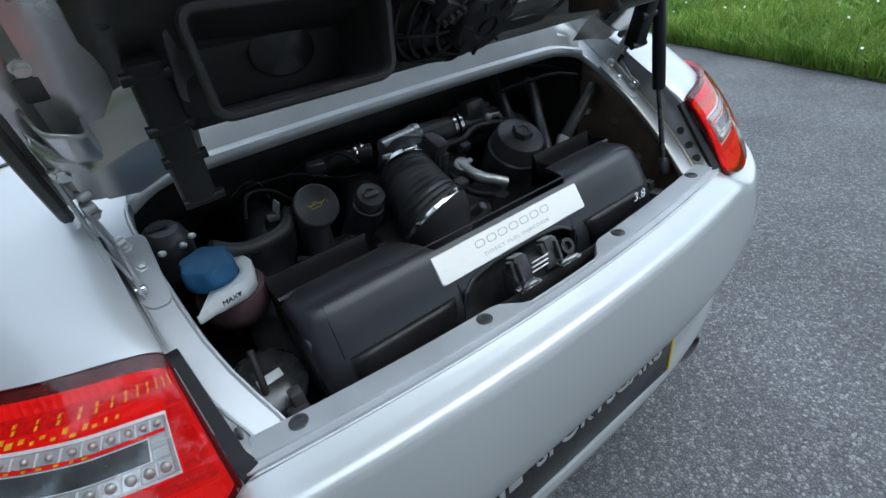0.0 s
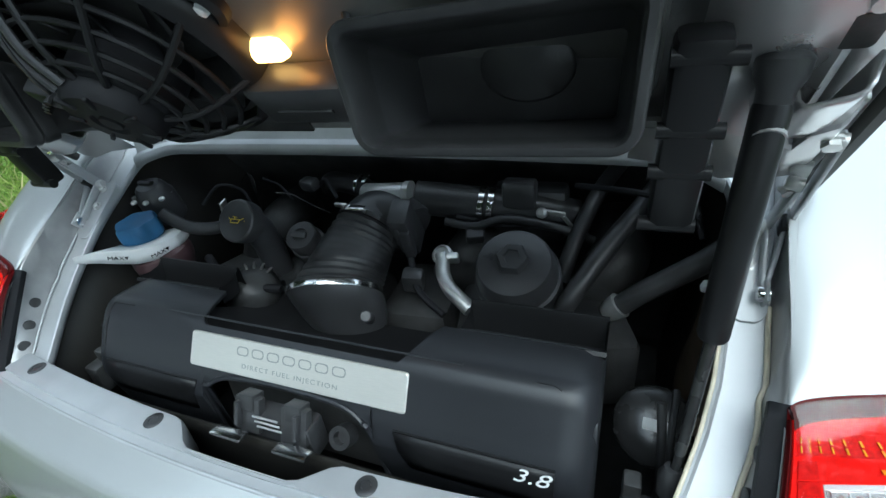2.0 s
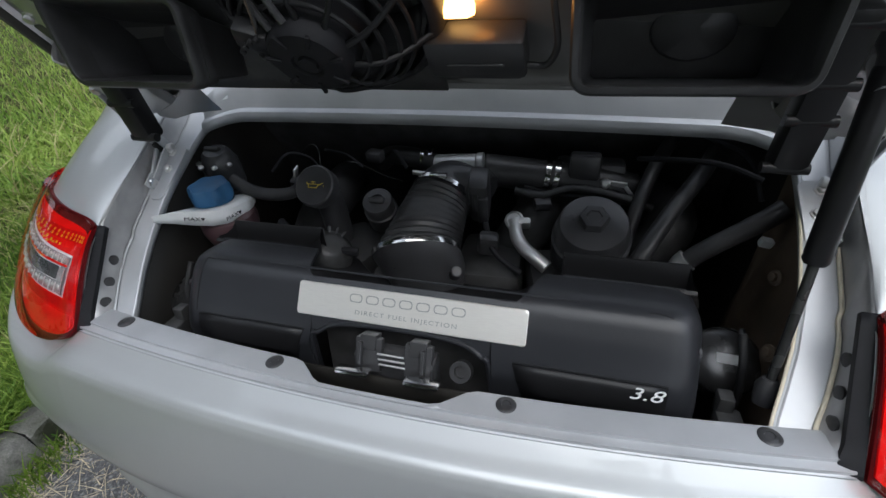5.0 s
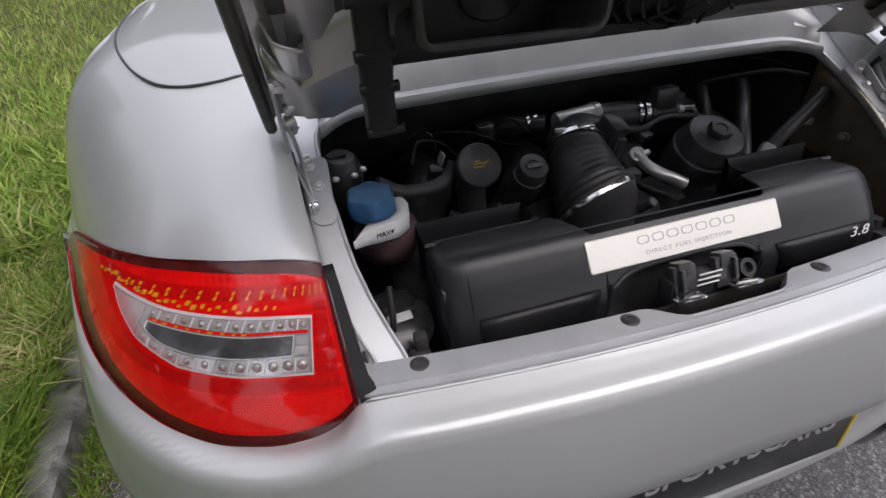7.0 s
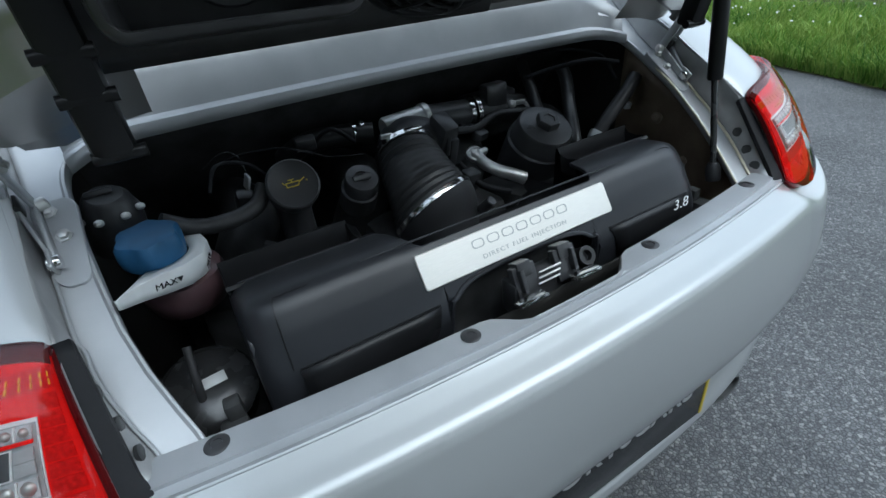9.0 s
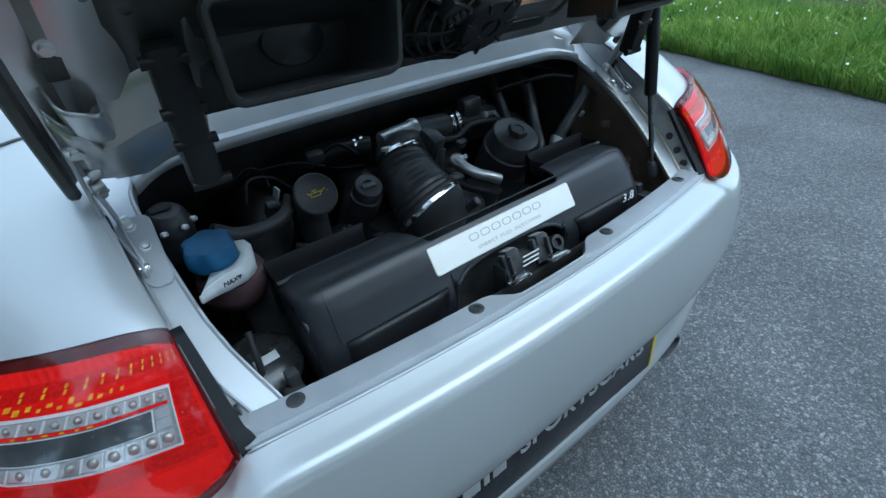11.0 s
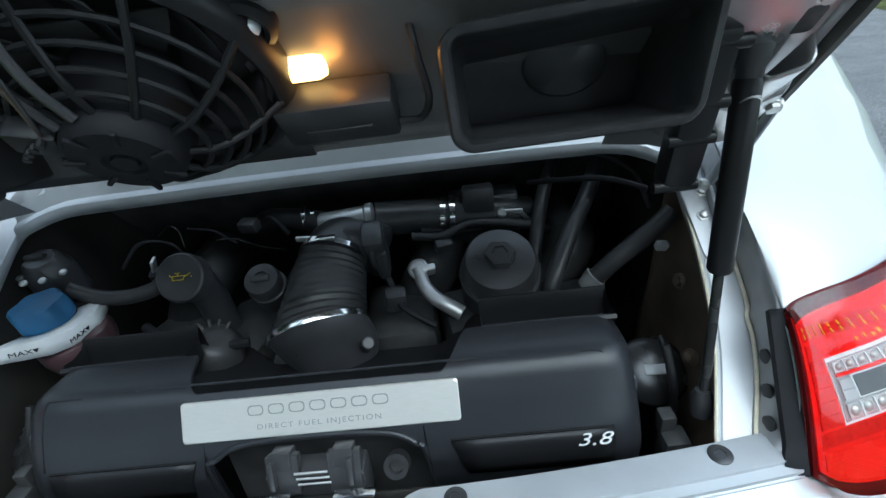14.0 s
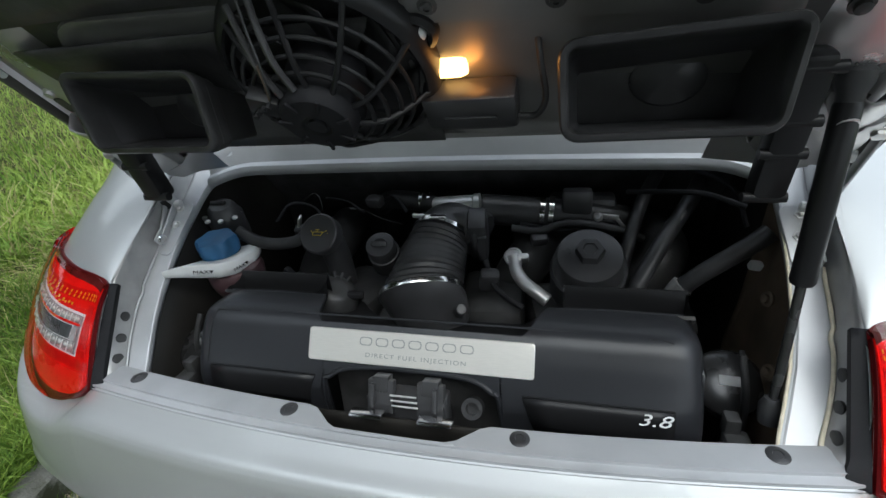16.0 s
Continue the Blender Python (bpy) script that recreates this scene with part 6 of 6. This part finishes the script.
# two air ducts with open mouths
for side in (-1, 1):
    c = Vector((side * 0.2785, 0.054, 1.150))
    def mouth(u, v, d, c=c, side=side):
        tilt = 0.06
        keystone = 1 + 0.02 * v / 0.042
        slope = -side * 0.014 * (u * side / 0.09) * (-1 if v > 0 else 0)
        return c + Vector((u * keystone, -0.10 * v + 0.05 * u * side, v + (0.004 * (u * side) / 0.09 if v > 0 else 0.0))) + Vector((0, d, -0.22 * d))
    bm = bmesh.new()
    rings = ring_rect(bm, mouth, 0.186, 0.090, 0.016, [(0.004, 0.034), (0.001, 0.022), (0.002, 0.018), (-0.001, 0.014), (0.0, 0.010), (-0.002, 0.006), (-0.001, 0.0), (0.0005, -0.002), (0.0050, -0.002), (0.0068, 0.001), (0.0075, 0.018), (0.012, 0.060), (0.016, 0.095)], 6)
    bm.faces.new(rings[-1])
    duct = part("air_duct", bm, RUBBER, lid_root, "black rubber air duct with an open mouth", 50)
    bm = bmesh.new()
    ring_rect(bm, mouth, 0.180, 0.084, 0.016, [(0.006, 0.03), (0.010, 0.06), (0.014, 0.10)], 6)
    part("duct_body", bm, PLASTIC, duct)
    bm = bmesh.new()
    lathe(bm, mouth(0.010, 0.014, 0.094), (0, -1, -0.1), [(0.036, -0.01), (0.036, 0.004), (0.033, 0.006), (0, 0.006)], 24, 0.75)
    part("flap", bm, PLASTIC, duct)
    # drain box hanging beside the duct
    bm = bmesh.new()
    top, low = Vector((side * 0.405, 0.118, 1.165)), Vector((side * 0.398, 0.160, 1.012))
    mid = (top + low) / 2
    ang = math.atan2(low.y - top.y, top.z - low.z)
    box(bm, mid, (0.034, 0.030, (top - low).length), Euler((ang, 0, 0)).to_matrix(), 0.007)
    part("drain_box", bm, GLOSS, lid_root, "black plastic water drain", 30)
    for k in (0.10, 0.42, 0.64, 0.97):
        bm = bmesh.new()
        p = top.lerp(low, k)
        rod(bm, p + Vector((-0.021, -0.010, 0)), p + Vector((0.021, -0.010, 0)), 0.0060, None, 12)
        part("drain_rib", bm, GLOSS, lid_root)

# cooling fan behind a domed cage
FC = lid(-0.058, 0.236, 0.012)
FX = Vector((1, 0, 0))
def dome(r, a, up):
    return FC + (FX * math.cos(a) + LID_D * math.sin(a)) * r + LID_N * up
bm = bmesh.new()
lathe(bm, FC, LID_N, [(0.120, -0.03), (0.121, -0.004), (0.119, 0.006), (0.114, 0.013), (0.109, 0.016), (0.1065, 0.0145), (0.106, 0.006), (0.107, -0.015)], 48)
fan = part("fan_cage", bm, GLOSS, lid_root, "domed black cage of the engine bay fan")
for i, r in enumerate((0.056, 0.070, 0.083, 0.095)):
    bm = bmesh.new()
    up = 0.056 - 0.042 * ((r - 0.045) / 0.063) ** 1.6
    pts = [dome(r, 2 * math.pi * k / 40, up) for k in range(40)]
    loop(bm, pts, 0.0026, 6)
    part("cage_ring", bm, GLOSS, fan)
for i in range(10):
    a = 2 * math.pi * (i + 0.3) / 10
    bm = bmesh.new()
    hose(bm, [dome(0.040, a, 0.057), dome(0.064, a + 0.07, 0.051), dome(0.086, a + 0.13, 0.036), dome(0.110, a + 0.20, 0.013)], 0.0032, 8, 4)
    part("cage_spoke", bm, GLOSS, fan)
bm = bmesh.new()
lathe(bm, FC, LID_N, [(0.046, 0.0), (0.046, 0.048), (0.0445, 0.053), (0.042, 0.055), (0.041, 0.066), (0.037, 0.072), (0.016, 0.074), (0.014, 0.071), (0.010, 0.071), (0.009, 0.074), (0, 0.074)], 36)
part("fan_motor", bm, STRIP, fan, "black fan motor with moulded ribs")
for i in range(7):
    a = 0.9 * i + 0.2
    bm = bmesh.new()
    box(bm, dome(0.033, a, 0.073), (0.016, 0.004, 0.004), Matrix((FX * math.cos(a) + LID_D * math.sin(a), LID_D * math.cos(a) - FX * math.sin(a), LID_N)).transposed(), 0.001)
    part("motor_rib", bm, STRIP, fan)
# the broad arm that carries the cables from the motor to the rim
for off in (-0.13, 0.13):
    bm = bmesh.new()
    hose(bm, [dome(0.042, 1.95 + off * 1.8, 0.062), dome(0.070, 1.95 + off * 1.2, 0.052), dome(0.095, 1.95 + off, 0.032), dome(0.116, 1.95 + off, 0.012)], 0.0036, 8, 5)
    part("cable_arm", bm, PLASTIC, fan)
for off, mat in ((0.0, RUBBER), (0.05, SHIELD)):
    bm = bmesh.new()
    hose(bm, [dome(0.050, 2.5 + off, 0.062), dome(0.056, 2.2 + off, 0.062), dome(0.075, 1.98 + off, 0.053), dome(0.096, 1.95 + off, 0.034), dome(0.116, 1.92 + off, 0.014)][:(3 if mat is SHIELD else 5)], 0.0014, 8, 6)
    part("wire", bm, mat, fan)
for i in range(7):
    a = 2 * math.pi * i / 7
    bm = bmesh.new()
    sheet(bm, lambda u, v, a=a: dome(0.050 + 0.048 * u, a + 0.30 * u + 0.55 * v, 0.020 - 0.024 * v), span(0, 1, 5), span(0, 1, 3))
    thick(part("fan_blade", bm, GLOSS, fan), 0.002)
bm = bmesh.new()
box(bm, dome(0.056, 2.75, 0.054), (0.034, 0.022, 0.026), Euler((0.8, 0.3, 0.2)).to_matrix(), 0.003)
for k in range(4):
    rod(bm, dome(0.050 + 0.005 * k, 2.55 + 0.12 * k, 0.064), dome(0.050 + 0.005 * k, 2.55 + 0.12 * k, 0.071), 0.003, None, 8)
part("plug", bm, GLOSS, fan)
bm = bmesh.new()
lathe(bm, lid(0.048, 0.272, 0.010), LID_N, [(0.024, -0.02), (0.022, 0.0), (0.017, 0.004), (0.013, 0.002), (0.012, -0.004), (0, -0.004)], 24)
part("buffer_socket", bm, GLOSS, lid_root)
bm = bmesh.new()
lathe(bm, lid(0.048, 0.272, 0.006), LID_N, [(0.0105, 0.0), (0.0105, 0.004), (0.009, 0.009), (0.005, 0.012), (0, 0.0125)], 20)
part("rubber_buffer", bm, WHITE_PLASTIC, lid_root, "pale round buffer in a black socket")

# bay lamp: a black housing whose bulb shines up on the lid
bm = bmesh.new()
fr = Matrix((Vector((1, 0, 0)), -LID_N, LID_D)).transposed()
box(bm, lid(0.088, 0.178, 0.018), (0.104, 0.032, 0.052), fr, 0.005)
housing = part("lamp_housing", bm, PLASTIC, lid_root, "black housing of the bay lamp")
for name, w, d, size in (("housing_foot", 0.150, 0.016, (0.094, 0.024, 0.014)), ("housing_rib", 0.174, 0.0345, (0.060, 0.003, 0.005))):
    bm = bmesh.new()
    box(bm, lid(0.088, w, d), size, fr, min(size) * 0.3)
    part(name, bm, PLASTIC, housing)
bm = bmesh.new()
lathe(bm, lid(0.052, 0.221, 0.003), Vector((1, 0, 0)), [(0, 0), (0.008, 0.001), (0.0115, 0.006), (0.0115, 0.030), (0.009, 0.037), (0, 0.038)], 18)
part("lamp_bulb", bm, BULB, housing, "glowing warm bulb")
glow = new("bay_lamp_light", bpy.data.lights.new("bay_lamp_light", "POINT"))
glow.data.energy, glow.data.color, glow.data.shadow_soft_size = 0.06, (1.0, 0.36, 0.07), 0.016
glow.location = lid(0.094, 0.226, 0.007)
bm = bmesh.new()
lathe(bm, lid(0.162, 0.250, -0.012), LID_N, [(0.026, 0), (0.026, 0.006), (0.020, 0.010), (0.010, 0.010), (0.009, 0.006), (0, 0.006)], 24)
part("cable_grommet", bm, RUBBER, lid_root, "round rubber cable grommet")
bm = bmesh.new()
hose(bm, [lid(0.162, 0.250, -0.004), lid(0.166, 0.232, 0.018), lid(0.170, 0.195, 0.028), lid(0.160, 0.168, 0.028), lid(0.138, 0.165, 0.026)], 0.0035, 8, 6)
part("lamp_cable", bm, RUBBER, lid_root)

# gas struts, hinge arms and plates
for side in (-1, 1):
    top, low, knee = Vector((side * 0.452, 0.150, 1.112)), Vector((side * 0.432, 0.088, 0.770)), Vector((side * 0.4445, 0.125, 0.925))
    if side > 0:
        bm = bmesh.new()
        lathe(bm, top, knee - top, [(0, 0), (0.0115, 0.0), (0.0125, 0.004), (0.0125, (knee - top).length - 0.004), (0.0105, (knee - top).length), (0, (knee - top).length)], 22)
        strut = part("gas_strut", bm, GLOSS, car, "black gas strut holding up the lid")
        bm = bmesh.new()
        rod(bm, knee, low, 0.0052, None, 14)
        part("strut_rod", bm, CANISTER, strut, "dark steel strut rod")
        bm = bmesh.new()
        lathe(bm, top + (top - knee).normalized() * -0.004, top - knee, [(0.011, 0), (0.012, 0.012), (0.016, 0.02), (0.017, 0.032), (0.010, 0.042), (0, 0.043)], 18)
        part("ball_socket", bm, PLASTIC, strut)
        bm = bmesh.new()
        lathe(bm, low, (0, 0.2, 1), [(0, -0.012), (0.012, -0.010), (0.013, 0.012), (0.008, 0.022), (0, 0.022)], 16)
        part("ball_socket", bm, PLASTIC, strut)
    # hinge plate bolted into the gutter
    def plate_at(u, v, d, side=side):
        base = Vector((side * 0.4945, 0.245, gutter_base(0.245) + 0.004))
        run, across = Vector((side * -0.10, 1.0, 0.745)).normalized(), Vector((side, 0, 0))
        nn = Vector((0, -0.745, 1.0)).normalized()
        return base + run * u + across * v + nn * d
    bm = bmesh.new()
    rings = ring_rect(bm, lambda u, v, d: plate_at(u, v * (1 + 7.0 * min(u + 0.010, 0.0)) + 0.006 * min(u / 0.03, 0.0), d), 0.110, 0.042, 0.014, [(0, -0.006), (0, 0.002), (0.0010, 0.003)], 6)
    bm.faces.new(rings[-1])
    hinge = part("hinge_plate", bm, BAY_PAINT, car, "silver hinge plate with bolts")
    for u, v in ((0.006, -0.006), (0.040, 0.004)):
        bm = bmesh.new()
        lathe(bm, plate_at(u, v, 0.003), (0, -0.745, 1.0), [(0.0080, 0), (0.0080, 0.0015), (0.0056, 0.002), (0.0056, 0.006), (0.004, 0.007), (0, 0.007)], 6)
        part("bolt", bm, ALLOY, hinge)
    # turned-up ear with the pivot, two flat links up to the lid, and their rubber stop
    pivot = plate_at(-0.028, 0.002, 0.012)
    bm = bmesh.new()
    box(bm, plate_at(-0.026, 0.004, 0.010), (0.004, 0.024, 0.024), Matrix.Rotation(0.64, 3, "X"), 0.002)
    part("hinge_ear", bm, BAY_PAINT, hinge)
    bm = bmesh.new()
    lathe(bm, pivot - Vector((side * 0.006, 0, 0)), (side, 0, 0), [(0, 0), (0.007, 0.0005), (0.0078, 0.002), (0.0078, 0.012), (0, 0.0125)], 16)
    part("hinge_pin", bm, STEEL, hinge)
    stop, arm_top = Vector((side * 0.517, 0.268, 0.962)), lid(side * 0.512, 0.104, 0.018)
    low_pin, top_pin = Vector((side * 0.503, 0.276, 0.957)), lid(side * 0.508, 0.036, 0.020)
    for a, b, wide, name in ((pivot, stop, 0.009, "hinge_link"), (stop, arm_top, 0.013, "hinge_arm"), (low_pin, top_pin, 0.016, "hinge_link"), (pivot + Vector((0, 0.012, 0.004)), low_pin, 0.014, "hinge_link")):
        bm = bmesh.new()
        d = b - a
        x, y, k = basis(d, (1, 0, 0))
        box(bm, (a + b) / 2, (wide, 0.0045, d.length + 0.010), Matrix((x, y, k)).transposed(), 0.002)
        part(name, bm, BAY_PAINT, hinge, "flat silver hinge link")
    for p in (low_pin, top_pin, arm_top, lid(side * 0.505, 0.060, 0.018)):
        bm = bmesh.new()
        lathe(bm, p - Vector((side * 0.008, 0, 0)), (-side, 0.2, 0.2), [(0.0072, -0.010), (0.0075, 0.001), (0.006, 0.003), (0.003, 0.0035), (0, 0.0035)], 14)
        part("hinge_pin", bm, ALLOY, hinge)
    bm = bmesh.new()
    x, y, k = basis(arm_top - stop, (1, 0, 0))
    box(bm, stop, (0.017, 0.012, 0.022), Matrix((x, y, k)).transposed(), 0.003)
    part("hinge_stop", bm, RUBBER, hinge)
    for w, xx in ((0.225, 0.484), (0.122, 0.504)):
        bm = bmesh.new()
        lathe(bm, lid(side * xx, w, 0.002), LID_N, [(0.0085, 0), (0.0085, 0.002), (0.0058, 0.0025), (0.0058, 0.007), (0, 0.0075)], 12)
        part("bolt", bm, ALLOY, lid_root)
    if side > 0:
        bm = bmesh.new()
        rod(bm, lid(side * 0.452, 0.150, 0.0), lid(side * 0.452, 0.150, 0.045), 0.011, None, 14)
        part("strut_bracket", bm, LID_PAINT, lid_root)
    # seal along the lid's edge
    bm = bmesh.new()
    def edge_seal(w, v, side=side):
        half = 0.535 - 0.02 * (max(w, 0.0) / 0.56) ** 2
        a, d = [(0.001, -0.034), (0.004, -0.020), (0.004, 0.000), (0.001, 0.005), (-0.007, 0.006), (-0.011, 0.001), (-0.011, -0.006)][v]
        return lid(side * (half + a), w, d)
    sheet(bm, edge_seal, span(-0.006, 0.56, 16), range(7))
    thick(part("edge_seal", bm, SEAL, lid_root, "black rubber seal along the lid's edge", 50), 0.002)
    # end of the lid's frame: a dark lower panel, a slanting facet above its crease, and the pocket for the strut
    def end_panel(u, v, side=side):
        x = 0.400 + 0.113 * u
        low = along([(0.400, 0.066), (0.412, 0.060), (0.440, 0.046), (0.463, 0.036), (0.486, 0.033), (0.500, 0.039), (0.507, 0.048), (0.513, 0.060)], x)[0]
        crease = along([(0.400, 0.134), (0.436, 0.121), (0.470, 0.103), (0.482, 0.098), (0.488, 0.118), (0.513, 0.140)], x)[0]
        facet = smooth01((0.482 - x) / 0.012)
        rows = [(low + 0.006, -0.030), (low, 0.002), (low + 0.002, 0.012), (low + 0.006, 0.016), (0.5 * (low + crease), 0.020), (crease - 0.003, 0.0225), (crease, 0.0225),
                (crease + 0.003, 0.021), (crease + 0.004 + 0.030 * facet, 0.016 - 0.008 * facet), (crease + 0.008 + 0.058 * facet, 0.012 - 0.018 * facet)]
        w, d = rows[v]
        edge = 0.016 * smooth01((x - 0.500) / 0.013) + 0.010 * smooth01((0.412 - x) / 0.012)
        return lid(side * x, w, d - edge)
    bm = bmesh.new()
    sheet(bm, end_panel, span(0, 1, 36), range(10))
    thick(part("end_panel", bm, LID_PAINT, lid_root, "creased silver panel at the lid's hinge end", 25), 0.002)
    bm = bmesh.new()
    def pocket(u, v, side=side):
        rows = [(0.4600, 0.000), (0.4615, 0.022), (0.4640, 0.0275), (0.4690, 0.0300), (0.4870, 0.0300), (0.4930, 0.0280), (0.4965, 0.0220), (0.5010, 0.002)]
        a, d = rows[v]
        return lid(side * (a + 0.004 * u), 0.112 + 0.050 * u + 0.016 * (a - 0.466) / 0.030 * u, d - 0.008 * (1 - u))
    sheet(bm, pocket, span(0, 1, 8), range(8))
    thick(part("strut_pocket", bm, LID_PAINT, lid_root, "bent silver bracket that takes the strut", 35), 0.0028)
    for x0, w0, sx, sw, d0 in ((0.452, 0.196, 0.020, 0.046, 0.004), (0.482, 0.200, 0.026, 0.028, 0.0030), (0.420, 0.104, 0.009, 0.007, 0.0212)):
        bm = bmesh.new()
        ring = ring_rect(bm, lambda u, v, d: lid(side * x0 + u, w0 + v, d0 + d), sx, sw, 0.0034, [(0, 0.0), (0, 0.0012), (0.0012, 0.0014)], 3)
        bm.faces.new(ring[-1])
        part("slot", bm, DARK, lid_root)
    bm = bmesh.new()
    lathe(bm, lid(side * 0.420, 0.255, 0.000), LID_N, [(0.010, 0), (0.010, 0.002), (0.0065, 0.0025), (0.0065, 0.007), (0.005, 0.008), (0, 0.008)], 12)
    part("bolt", bm, DARK, lid_root)
    bm = bmesh.new()
    box(bm, lid(side * 0.512, 0.268, 0.006), (0.008, 0.006, 0.014), fr, 0.001)
    part("clip", bm, WHITE_PLASTIC, lid_root)
    for w in (0.106, 0.022):
        bm = bmesh.new()
        lathe(bm, lid(side * 0.504, w, 0.020), LID_N, [(0.0095, 0), (0.0095, 0.002), (0.0068, 0.0025), (0.0068, 0.007), (0, 0.008)], 6)
        part("bolt", bm, ALLOY, lid_root)
